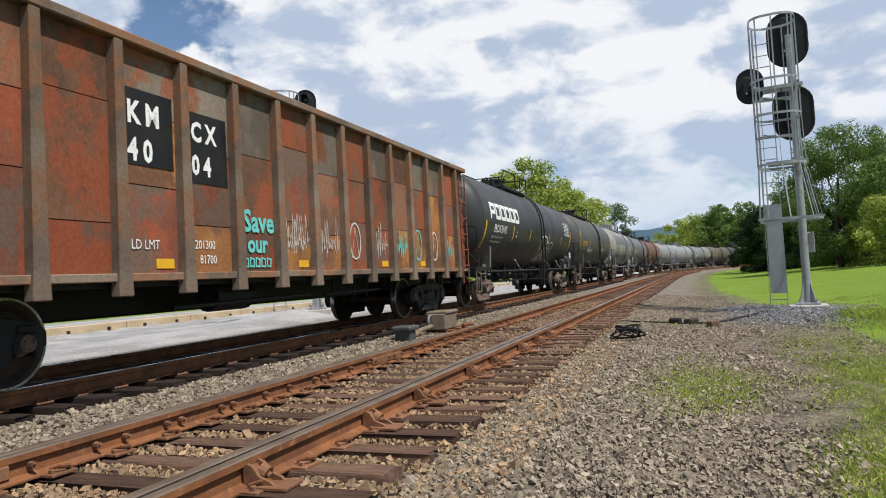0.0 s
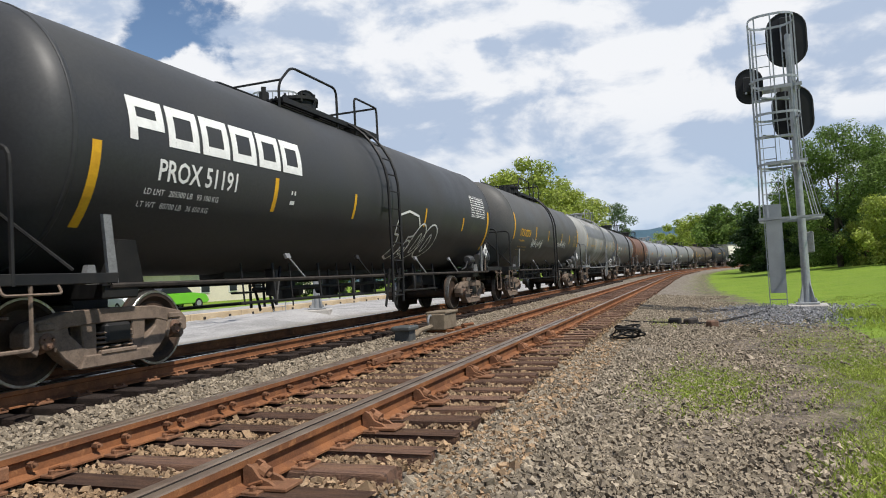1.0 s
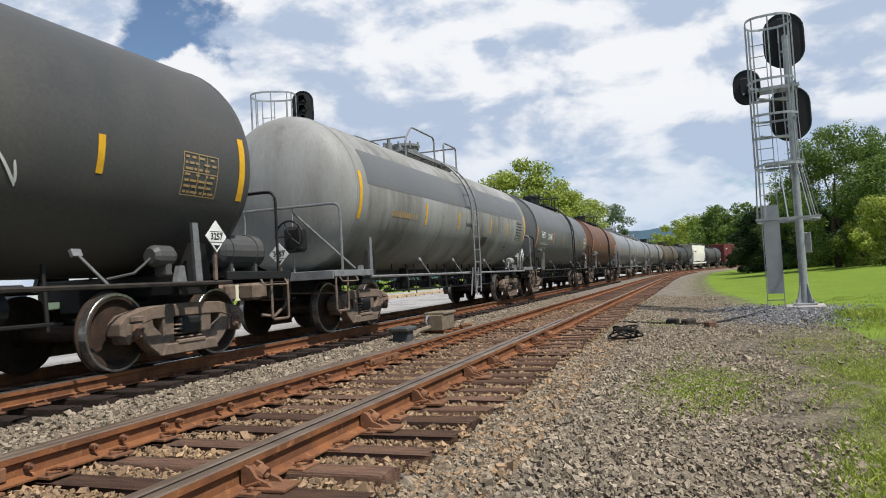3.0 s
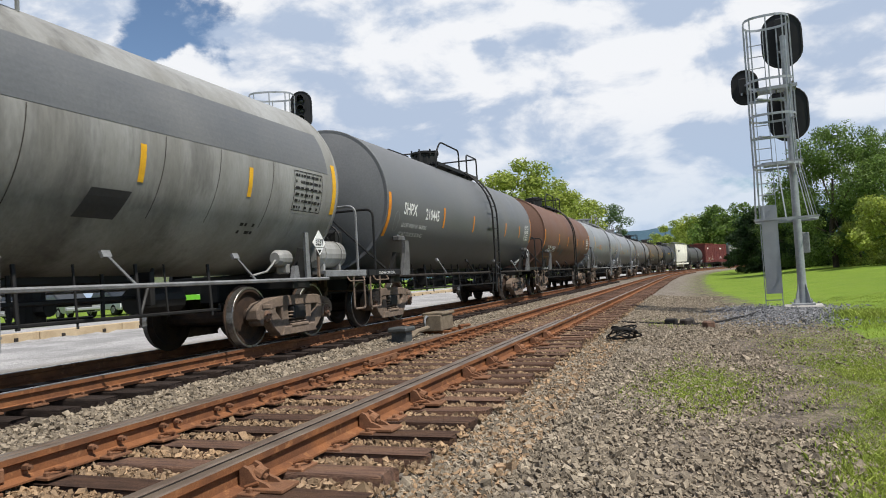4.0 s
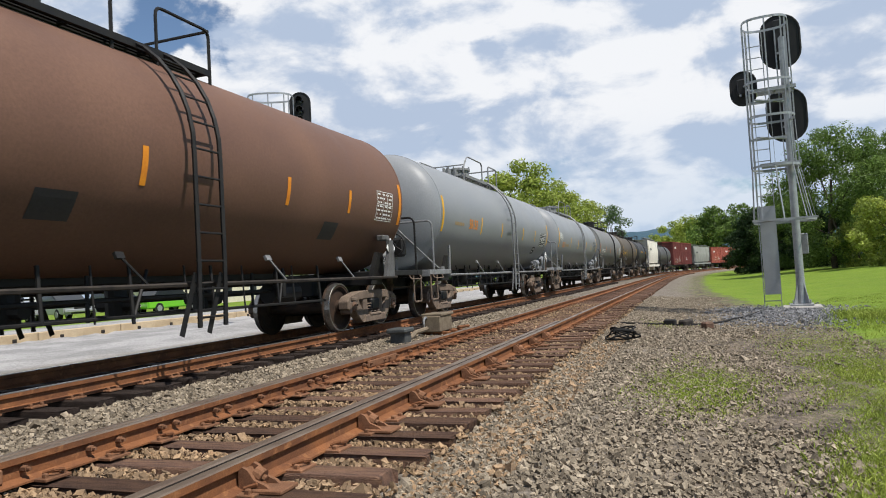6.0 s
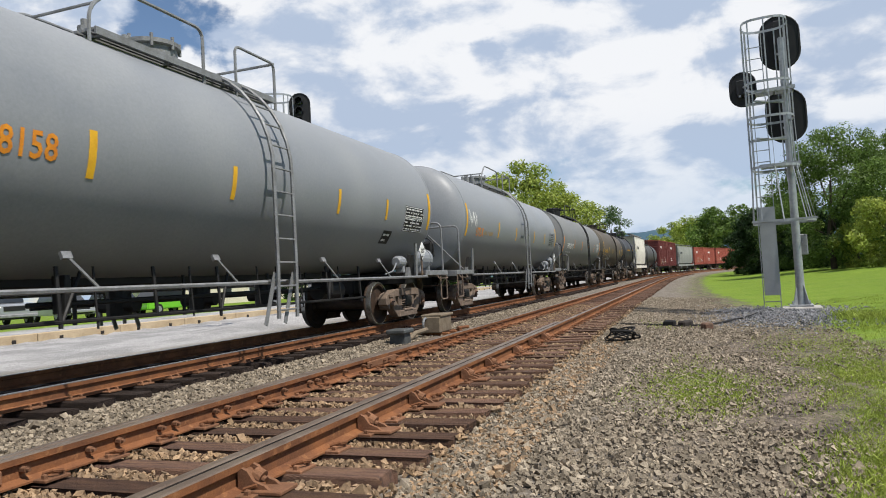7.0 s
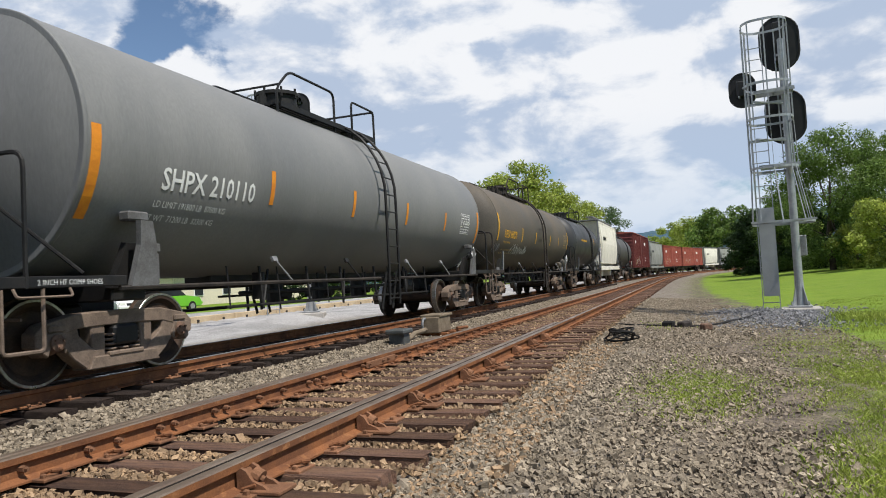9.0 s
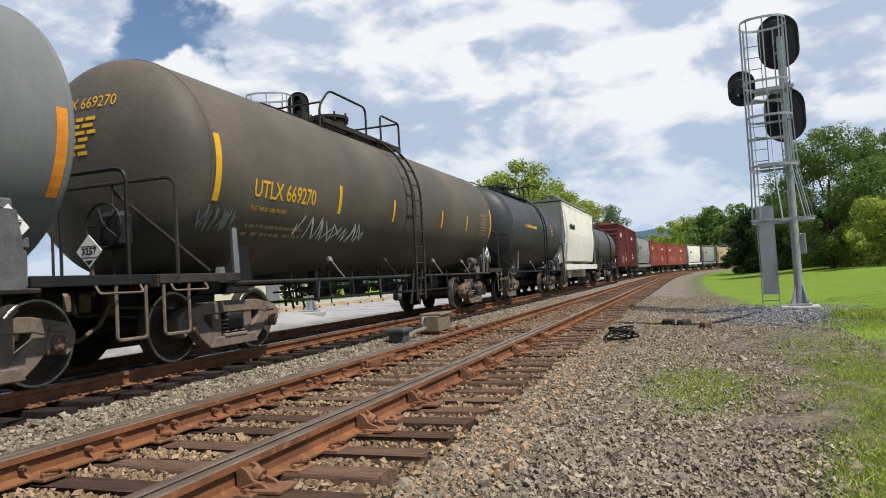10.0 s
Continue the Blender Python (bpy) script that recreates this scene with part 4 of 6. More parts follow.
def data_panel(car, x, h, w, hh, ink="white", rows=7, seed=1, board=None):
    """Small unreadable stencils as bars; large tables stand in a ruled frame."""
    r = random.Random(seed)
    x *= SPAN
    if board:
        bm = bmesh.new()
        patch(bm, x - 0.03, x + w + 0.03, h - 0.03, h + hh + 0.03, R_T, ZC, 0.003)
        part("data_board", bm, M[board], car)
    bm = bmesh.new()
    st = hh / rows
    for i in range(rows):
        cx = x + 0.02
        while cx < x + w - 0.05:
            ln = r.uniform(0.03, 0.13)
            patch(bm, cx, min(cx + ln, x + w - 0.02), h + i * st + st * .28, h + i * st + st * .68, R_T, ZC, 0.006, 1)
            cx += ln + r.uniform(0.015, 0.05) + (0.08 if r.random() < 0.2 else 0.0)
    if rows >= 5:
        for z in (h - 0.015, h + hh * 0.55, h + hh + 0.005):
            patch(bm, x - 0.02, x + w + 0.02, z, z + 0.012, R_T, ZC, 0.006, 1)
        for k in (0.0, 0.42, 0.66, 1.0):
            patch(bm, x - 0.02 + k * (w + 0.03), x - 0.008 + k * (w + 0.03), h - 0.015, h + hh + 0.015, R_T, ZC, 0.0065, 4)
    tagged(part("stencil", bm, M[ink], car), kind="stuff")


def tag(car, material, x0, x1, h0, h1, w, seed, n=9):
    bm = bmesh.new()
    scrawl(bm, x0 * SPAN, x1 * SPAN, h0, h1, w, seed, R_T, ZC, n)
    part("graffiti", bm, M[material], car, "sprayed graffiti tag")


TRAIN = []        # (thing, place of its middle at the start)


def build_tanks():
    S1 = 75.9
    L = 15.71
    at = lambda i: S1 + L * (i - 4)
    flat = dict(tower=True, stripes="orange", reservoir=False, flat=True, half=6.48)
    # black, large white lettering and a sprayed tag
    c = tank_car("satin black tank car with large white block lettering", "tank_black", ladder_x=0.0, half=7.3,
                 stripe_h=[(-7.1, -1.1, -.13, .12), (-3.84, -.65, -.15, .09), (-1.34, -.6, -.15, .08), (2.12, -.58, -.15, .08), (4.8, -.55, -.2, .08), (7.0, -1.05, .1, .13)])
    TRAIN.append((c, 27.3))
    logo_mark(c, -6.6, -0.04, 0.5)
    shell_text(c, "car_number", "white", [("PROX 51191", 0.25, -5.95, -0.44, 0.8), ("LD LMT   205300 LB   93 100 KG", 0.075, -6.1, -0.62, 0.9), ("LT WT   80700 LB   36 600 KG", 0.075, -6.15, -0.78, 0.9)])
    data_panel(c, 5.35, -0.1, 1.2, 0.55, seed=3, rows=8)
    data_panel(c, -3.3, -0.55, 0.16, 0.3, seed=2, rows=2)
    bm = bmesh.new()
    # fat outlined letters: a broad T, then three round ones
    stem = [(.70, -.60), (.76, -.38), (1.2, -.28), (1.75, -.35), (1.95, -.58), (1.75, -.82), (1.52, -.85), (1.46, -1.2), (1.22, -1.5), (.96, -1.4), (1.06, -1.05), (.95, -.82), (.76, -.80), (.70, -.60)]
    fat = []
    for p, q in zip(stem, stem[1:]):
        fat += [(p[0] + (q[0] - p[0]) * k / 3, p[1] + (q[1] - p[1]) * k / 3) for k in range(3)]
    stroke(bm, fat + [stem[0]], 0.05, R_T, ZC)
    for cx, cy, ww, hh in ((1.6, -1.2, .2, .27), (1.62, -1.22, .07, .1), (2.1, -.98, .34, .48), (2.14, -1.0, .1, .26), (2.75, -.95, .42, .46), (2.75, -.98, .11, .24)):
        stroke(bm, [(cx + ww * math.cos(w) + 0.12 * hh * math.sin(w), cy + hh * math.sin(w)) for w in (2 * math.pi * k / 20 for k in range(21))], 0.04, R_T, ZC)
    part("graffiti", bm, M["white"], c, "white outlined bubble graffiti")
    end_text(c, [("PROX 51191", 0.17, -0.4, 0.7)], "white", False, True, 7.3)
    # dark, yellow number, white tags
    c = tank_car("dark grey tank car with yellow number and white graffiti tags", "tank_dark", ladder_x=-0.4)
    TRAIN.append((c, at(2) - 0.35))
    shell_text(c, "car_number", "yellow", [("UTLX 672734", 0.26, -5.5, -0.42, 0.78), ("THE TANK CAR PEOPLE", 0.07, -5.5, -0.62, 0.9)])
    data_panel(c, -5.4, -1.0, 1.5, 0.24, "faded", 2, seed=41)
    tag(c, "white", -3.6, -1.7, -0.85, -0.45, 0.03, 5, 9)
    tag(c, "white", 1.2, 3.1, -0.72, -0.35, 0.03, 8, 9)
    data_panel(c, 5.2, -0.55, 0.6, 0.5, "faded", seed=4)
    end_text(c, [("UTLX 672734", 0.17, -0.45, 0.72)], "yellow", False, True)
    # light grey, with a darker belt
    c = tank_car("light grey tank car with a darker belt", "tank_streak", fittings="galv_dull", ladder_x=0.0)
    TRAIN.append((c, at(3) + 0.5))
    bm = bmesh.new()
    patch(bm, -6.2, 6.3, 0.12, 0.86, R_T, ZC, 0.003, 8)
    part("weathered_belt", bm, M["tank_grey"], c, "dark grey belt along the shell")
    data_panel(c, -4.9, -0.5, 1.4, 0.3, "faded", 1, seed=6)
    bm = bmesh.new()
    patch(bm, 1.4, 1.95, -0.95, -0.6, R_T, ZC, 0.003, 4, 0.12)
    part("painted_out_patch", bm, M["tank_black"], c, "dark painted-over patch")
    for x in (-4.2, -2.1, 0.6, 2.4, 3.4, 4.6):
        bm = bmesh.new()
        patch(bm, x, x + 0.012, -0.9, 0.1, R_T, ZC, 0.003, 8, 0.1)
        part("rust_run", bm, M["grime_dark"], c)
    data_panel(c, 5.1, -0.55, 0.8, 0.6, "black", 6, seed=7)
    data_panel(c, 4.0, -1.05, 0.4, 0.25, "black", 2, seed=8)
    # dark grey with white number
    c = tank_car("dark grey tank car with white number and orange stripes", "tank_grey", ladder_x=0.95, stripe_h=[(-6.44, -.85, .08, .13), (-3.15, -.5, .0, .1), (-.7, -.5, -.05, .09), (2.8, -.48, -.05, .09), (4.7, -.46, -.05, .09), (6.42, -.6, .3, .13)], **flat)
    TRAIN.append((c, at(4)))
    shell_text(c, "car_number", "white", [("SHPX", 0.26, -5.45, -0.32, 0.85), ("210445", 0.26, -4.22, -0.36, 0.84), ("LD LMT 190900 LB   86600 KG", 0.095, -5.45, -0.6, 0.85), ("LT  WT  72100 LB  32700 KG", 0.095, -5.48, -0.8, 0.85)])
    bm = bmesh.new()
    stroke(bm, [(-5.95 + 0.12 * math.cos(k * 0.5), -0.5 + 0.22 * math.sin(k * 0.5)) for k in range(14)] + [(-6.05, -0.85)], 0.012, R_T, ZC)
    part("graffiti", bm, M["tank_light"], c)
    data_panel(c, 5.3, -0.5, 0.6, 0.5, seed=9)
    end_text(c, [("SHPX 210445", 0.17, -0.75, 0.3)], "white", False, False, 6.48, 0.36)
    # brown
    c = tank_car("rust-brown tank car with white number and orange stripes", "tank_brown", ladder_x=0.05, **flat)
    TRAIN.append((c, at(5)))
    shell_text(c, "car_number", "white", [("SHPX 210460", 0.26, -5.2, -0.84, 0.84)])
    data_panel(c, -5.5, -1.3, 1.6, 0.24, "faded", 2, seed=10)
    data_panel(c, 5.1, -0.5, 0.7, 0.55, seed=11)
    for x, h, w in ((-6.3, -0.95, 0.55), (-2.9, -0.85, 0.4), (-2.1, -1.0, 0.5), (3.4, -1.0, 0.5)):
        bm = bmesh.new()
        patch(bm, x, x + w, h, h + 0.34, R_T, ZC, 0.003, 4)
        part("painted_out_patch", bm, M["tank_black"], c, "dark painted-over patch")
    end_text(c, [("SHPX 210460", 0.15, -0.5, 0.5), ("CAPY 23500 GAL", 0.06, -0.45, 0.34), ("CAPY 88900 L", 0.06, -0.45, 0.24)], "white", True, False, 6.48, 0.36)
    # two light grey ones
    c = tank_car("light grey tank car with faded orange number", "tank_light", fittings="galv_dull", ladder_x=0.1)
    TRAIN.append((c, at(6) - 0.12))
    shell_text(c, "car_number", "orange", [("58158", 0.27, -4.2, -0.38, 0.85)])
    data_panel(c, -5.4, -0.4, 0.8, 0.22, "faded", 1, seed=13)
    data_panel(c, 4.95, -0.62, 1.0, 0.5, "white", 7, seed=14, board="black")
    data_panel(c, 4.1, -0.95, 0.36, 0.24, "white", 2, seed=15, board="black")
    c = tank_car("light grey tank car with white graffiti by the end", "tank_light", fittings="galv_dull", ladder_x=0.1)
    TRAIN.append((c, at(7) + 0.1))
    tag(c, "white", -6.1, -5.4, -0.3, 0.2, 0.03, 21, 4)
    shell_text(c, "car_number", "orange", [("UTLX", 0.25, -5.4, -0.52, 0.85)])
    data_panel(c, -4.6, -0.56, 0.95, 0.3, "faded", 1, seed=16)
    data_panel(c, 5.0, -0.5, 0.9, 0.5, "black", 6, seed=17)
    end_text(c, [("69273", 0.16, -0.2, 0.4)], "faded")
    # dull grey
    c = tank_car("dull grey tank car with white stencilled number", "tank_dull", ladder_x=0.3, stripe_h=[(-6.84, -.95, .08, .13), (-3.6, -.5, .0, .1), (-.98, -.5, -.02, .1), (1.52, -.5, -.02, .1), (4.0, -.5, -.05, .09), (6.72, -.75, .15, .13)],
                 **{**flat, "half": 6.9})
    TRAIN.append((c, at(8) + 0.05))
    shell_text(c, "car_number", "white", [("SHPX 210110", 0.27, -5.6, -0.5, 0.86), ("LD LIMIT 191800 LB  87000 KG", 0.085, -5.65, -0.72, 0.85), ("LT WT  71200 LB  32300 KG", 0.085, -5.7, -0.9, 0.85)])
    data_panel(c, 5.1, -0.5, 0.7, 0.5, seed=19)
    # dirty black, yellow number
    c = tank_car("dirty black tank car with yellow number and white graffiti", "tank_worn", ladder_x=0.05, fittings="grime_dark")
    TRAIN.append((c, at(9)))
    shell_text(c, "car_number", "yellow", [("UTLX 669270", 0.26, -5.5, -0.42, 0.82), ("THE TANK CAR PEOPLE", 0.07, -5.5, -0.62, 0.9)])
    data_panel(c, -5.5, -1.05, 1.6, 0.26, "faded", 2, seed=22)
    tag(c, "tank_light", -6.5, -5.7, -1.0, -0.6, 0.03, 23, 6)
    tag(c, "white", -4.3, -1.9, -1.05, -0.6, 0.03, 24, 8)
    end_text(c, [("UTLX 669270", 0.16, -0.45, 0.72)], "yellow", False, True)
    data_panel(c, 5.3, -0.5, 0.6, 0.6, "faded", 7, seed=25)


def head_x(y, z, half=HALF, dome=0.62):
    """Where the domed head stands at that place of its disc."""
    k = max(0.0, 1 - (y * y + z * z) / (R_T * R_T))
    return -half - dome * (k if dome < 0.5 else math.sqrt(k)) - 0.012


def end_text(car, rows, ink, board=False, bars=False, half=HALF, dome=0.62):
    """Writing on the domed head that faces the camera: y to the left of the reader, z up."""
    if board:
        bm = bmesh.new()
        n = 6
        g = [[bm.verts.new((head_x(0.75 - 1.2 * i / n, 0.18 + 0.55 * j / n, half, dome) + 0.006, 0.75 - 1.2 * i / n, ZC + 0.18 + 0.55 * j / n)) for j in range(n + 1)] for i in range(n + 1)]
        for i in range(n):
            for j in range(n):
                bm.faces.new((g[i][j], g[i + 1][j], g[i + 1][j + 1], g[i][j + 1]))
        part("number_board", bm, M["tank_dark"], car)
    for text, size, y0, z0 in rows:
        bm = bmesh.new()
        letters(bm, text, size, (0, 0), y=0.0, squeeze=0.85)
        for v in bm.verts:
            y, z = 0.2 - (v.co.x + y0), z0 + v.co.z
            v.co = Vector((head_x(y, z, half, dome), y, ZC + z))
        part("end_number", bm, M[ink], car)
    if bars:
        r = random.Random(3)
        bm = bmesh.new()
        for k in range(6):
            y = 0.5
            while y > -0.05:
                w = r.uniform(0.08, 0.2)
                z = 0.55 - 0.09 * k
                vs = [bm.verts.new((head_x(a, b, half, dome), a, ZC + b)) for a, b in ((y, z), (y - w, z), (y - w, z + 0.05), (y, z + 0.05))]
                bm.faces.new(vs)
                y -= w + 0.04
        part("stencil", bm, M[ink], car)


def logo_mark(car, x0, h0, size):
    """Six bold hollow blocks in a row."""
    w, gap, t = size * 1.06, size * 0.12, size * 0.23
    for i in range(6):
        bm = bmesh.new()
        x = x0 + i * (w + gap)
        low = h0 + (size * 0.3 if i in (0, ) else 0.0)
        patch(bm, x, x + t, h0, h0 + size, R_T, ZC, n=5)
        patch(bm, x + t, x + w, h0 + size - t, h0 + size, R_T, ZC, n=3)
        patch(bm, x + w - t, x + w, low, h0 + size - t, R_T, ZC, n=4)
        patch(bm, x + t, x + w - t, low, low + t, R_T, ZC, n=3)
        part("logo_block", bm, M["white"], car, "white block shape of a logo")


# ---- gondola ----


def gondola():
    car = thing("gondola", "tall ribbed gondola car, rusty patchwork of red, ochre and grey", "gondola wagon", "cars of the passing train")
    L0, L1, z0, z1, yf = -15.6, 0.0, 1.05, 3.62, 1.5          # x = 0 at its far end
    posts = [-0.75 - 0.979 * k for k in range(15)]
    posts = [p for p in posts if p > L0 + 0.2]
    # side plates, bay by bay, three sheets high
    cols = ["gon_brown", "gon_red", "gon_grey", "gon_ochre"]
    r = random.Random(11)
    xs = [L1] + posts + [L0]
    for sy in (-1, 1):
        for i, (b, a) in enumerate(zip(xs, xs[1:])):
            cuts = [z0 + 0.04, 1.72 + r.uniform(-.1, .35), 2.75 + r.uniform(-.2, .2), z1 - 0.03]
            for k, (u, v) in enumerate(zip(cuts, cuts[1:])):
                bm = bmesh.new()
                box(bm, (a - b if a > b else b - a - 0.006, 0.012, v - u - 0.012), ((a + b) / 2, sy * (yf + r.uniform(0, .008)), (u + v) / 2))
                if i == 0:
                    m = "gon_red"
                elif k == 2:
                    m = r.choice(["gon_grey", "gon_brown", "gon_grey"])
                elif k == 1:
                    m = r.choice(["gon_brown", "gon_red", "gon_red", "gon_ochre", "gon_brown"])
                else:
                    m = r.choice(["gon_ochre", "gon_red", "gon_ochre"]) if i < 11 else "gon_red"
                part("side_sheet", bm, M[m], car)
        bm = bmesh.new()
        box(bm, (L1 - L0 - 0.1, 0.01, z1 - z0 - 0.1), ((L0 + L1) / 2, sy * (yf - 0.03), (z0 + z1) / 2))
        part("inner_lining", bm, M["grime_dark"], car)
        for k, p in enumerate(posts):
            def post(bm, sy=sy):
                prism(bm, [(-0.10, z0 - 0.2), (0.10, z0 - 0.2), (0.085, z0 + 0.1), (0.06, z1 - 0.06), (-0.06, z1 - 0.06), (-0.085, z0 + 0.1)], 0.13)
                bmesh.ops.bevel(bm, geom=bm.edges[:], offset=0.012, segments=1, affect="EDGES", clamp_overlap=True)
            cached("gpost", "side_post", post, M["gon_post"], car, pose(p, sy * (yf + 0.065), 0))
        bm = bmesh.new()
        box(bm, (L1 - L0, 0.15, 0.11), ((L0 + L1) / 2, sy * (yf + 0.06), z1), bevel=0.015)
        part("top_chord", bm, M["gon_post"], car)
        bm = bmesh.new()
        box(bm, (L1 - L0, 0.09, 0.09), ((L0 + L1) / 2, sy * (yf + 0.045), z0), bevel=0.01)
        part("bottom_chord", bm, M["gon_post"], car)
        for p in posts[2::3]:
            bm = bmesh.new()
            for j in range(16):
                rod(bm, (p + 0.115, sy * (yf + 0.0), z0 + 0.15 + j * 0.15), (p + 0.115, sy * (yf + 0.025), z0 + 0.15 + j * 0.15), 0.018, 6)
            tagged(part("rivet_row", bm, M["chalk"], car), kind="stuff")
    for x in (L0, L1):
        bm = bmesh.new()
        box(bm, (0.05, 2 * yf, z1 - z0), (x, 0, (z0 + z1) / 2))
        for k in range(5):
            box(bm, (0.1, 2 * yf, 0.1), (x + (0.05 if x == L1 else -0.05), 0, z0 + 0.3 + k * 0.5), bevel=0.01)
        part("end_wall", bm, M["gon_red"], car)
    bm = bmesh.new()
    box(bm, (L1 - L0, 2.9, 0.1), ((L0 + L1) / 2, 0, 1.0))
    box(bm, (L1 - L0, 0.5, 0.4), ((L0 + L1) / 2, 0, 0.8), bevel=0.03)
    rod(bm, (-9.4, -0.9, 0.78), (-8.6, -0.9, 0.78), 0.2, 14)
    for x in (-6.5, -6.1, -5.7, -5.2):
        rod(bm, (x, -1.2, 0.6), (x, -1.2, 0.95), 0.02, 6)
    rod(bm, (-6.8, -1.2, 0.7), (-4.6, -1.2, 0.72), 0.025, 6)
    rod(bm, (-10.4, -1.2, 0.68), (-7.2, -1.2, 0.72), 0.03, 6)
    part("under_frame", bm, M["black"], car)
    bm = bmesh.new()
    for k in range(6):
        rod(bm, (-0.05, -1.62, 1.15 + k * 0.4), (-0.5, -1.62, 1.15 + k * 0.4), 0.016, 6)
    for x in (-0.05, -0.5):
        rod(bm, (x, -1.6, 0.7), (x, -1.6, 3.4), 0.02, 6)
    part("end_ladder", bm, M["gon_red"], car)
    cached("coupler", "coupler", build_coupler, M["grime"], car, pose(L1 + 0.3, 0, 0, 0, 0, 180))
    for cx in (-1.7, -13.15):
        add_truck(car, cx, "black")
    # stencils: dark boards with white characters, capacity data, tags
    yp = -(yf + 0.018)
    p9, p10 = posts[10], posts[11]
    for a, b, name, za, zb in ((p10, p9, "number_board", 2.28, 3.12), (p9, posts[9], "number_board", 2.18, 3.05)):
        bm = bmesh.new()
        box(bm, (b - a - 0.22, 0.004, zb - za), ((a + b) / 2, yp + 0.002, (za + zb) / 2))
        part(name, bm, M["black"], car)
    for text, x, z, s in (("K M", p10 + 0.18, 2.74, 0.25), ("4 0", p10 + 0.18, 2.33, 0.25), ("C X", p9 + 0.2, 2.70, 0.24), ("0 4", p9 + 0.2, 2.29, 0.24),
                          ("LD LMT", p10 + 0.18, 1.36, 0.11), ("201300", p9 + 0.2, 1.38, 0.11), ("81700", p9 + 0.28, 1.2, 0.11)):
        bm = bmesh.new()
        letters(bm, text, s, (x, z), y=yp - 0.003, squeeze=0.82, bold=0.012 if s > 0.2 else 0)
        part("car_number", bm, M["white"], car)
    for text, x, z, s in (("Save", posts[9] + 0.18, 1.64, 0.30), ("our", posts[9] + 0.26, 1.36, 0.24)):
        bm = bmesh.new()
        letters(bm, text, s, (x, z), y=yp - 0.003, squeeze=0.95, bold=0.012)
        part("graffiti", bm, M["teal"], car, "teal sprayed words")
    bm = bmesh.new()
    for k in range(5):
        x = posts[9] + 0.16 + k * 0.13
        stroke(bm, [(x, 1.15), (x + 0.02, 1.28), (x + 0.1, 1.26), (x + 0.09, 1.16), (x, 1.17)], 0.035, None, yp - 0.004)
    part("graffiti", bm, M["teal"], car)
    for i, (px, key, sc) in enumerate(((posts[8], "chalk", 5), (posts[7], "chalk", 4), (posts[6], "chalk", 1), (posts[5], "chalk", 3), (posts[4], "teal", 3), (posts[3], "teal", 1), (posts[2], "chalk", 1), (posts[1], "teal", 2))):
        bm = bmesh.new()
        if sc == 1:
            stroke(bm, [(px + 0.45 + 0.2 * math.cos(a), 1.6 + 0.32 * math.sin(a)) for a in (k * 0.37 for k in range(18))], 0.035, None, yp - 0.004)
            stroke(bm, [(px + 0.3, 1.3), (px + 0.45, 1.85), (px + 0.58, 1.3)], 0.03, None, yp - 0.004)
        else:
            r2 = random.Random(i)
            for k in range(sc * 2):
                x = px + 0.18 + 0.6 * k / (sc * 2)
                stroke(bm, [(x, 1.3 + r2.uniform(0, .2)), (x + .05, 1.7 + r2.uniform(-.2, .3)), (x + .1, 1.35 + r2.uniform(0, .2)), (x + .16, 1.6)], 0.022 if key == "chalk" else 0.045, None, yp - 0.004)
        part("graffiti", bm, M[key], car, "sprayed graffiti")
    for px in (posts[11], posts[8], posts[5], posts[3]):
        bm = bmesh.new()
        box(bm, (0.28, 0.004, 0.11), (px + 0.68, yp + 0.001, 1.2))
        part("marker_stripe", bm, M["yellow"], car)
    TRAIN.append((car, 18.0))


# ---- cars further back ----


def frame_under(car, half, gx):
    bm = bmesh.new()
    box(bm, (2 * half, 0.5, 0.3), (0, 0, 0.9), bevel=0.02)
    box(bm, (2 * half, 2.7, 0.08), (0, 0, 1.08))
    part("under_frame", bm, M["black"], car)
    for e in (-1, 1):
        cached("coupler", "coupler", build_coupler, M["grime"], car, pose(e * (half + 0.1), 0, 0, 0, 0, 0 if e < 0 else 180))
        add_truck(car, e * gx, "grime", False)


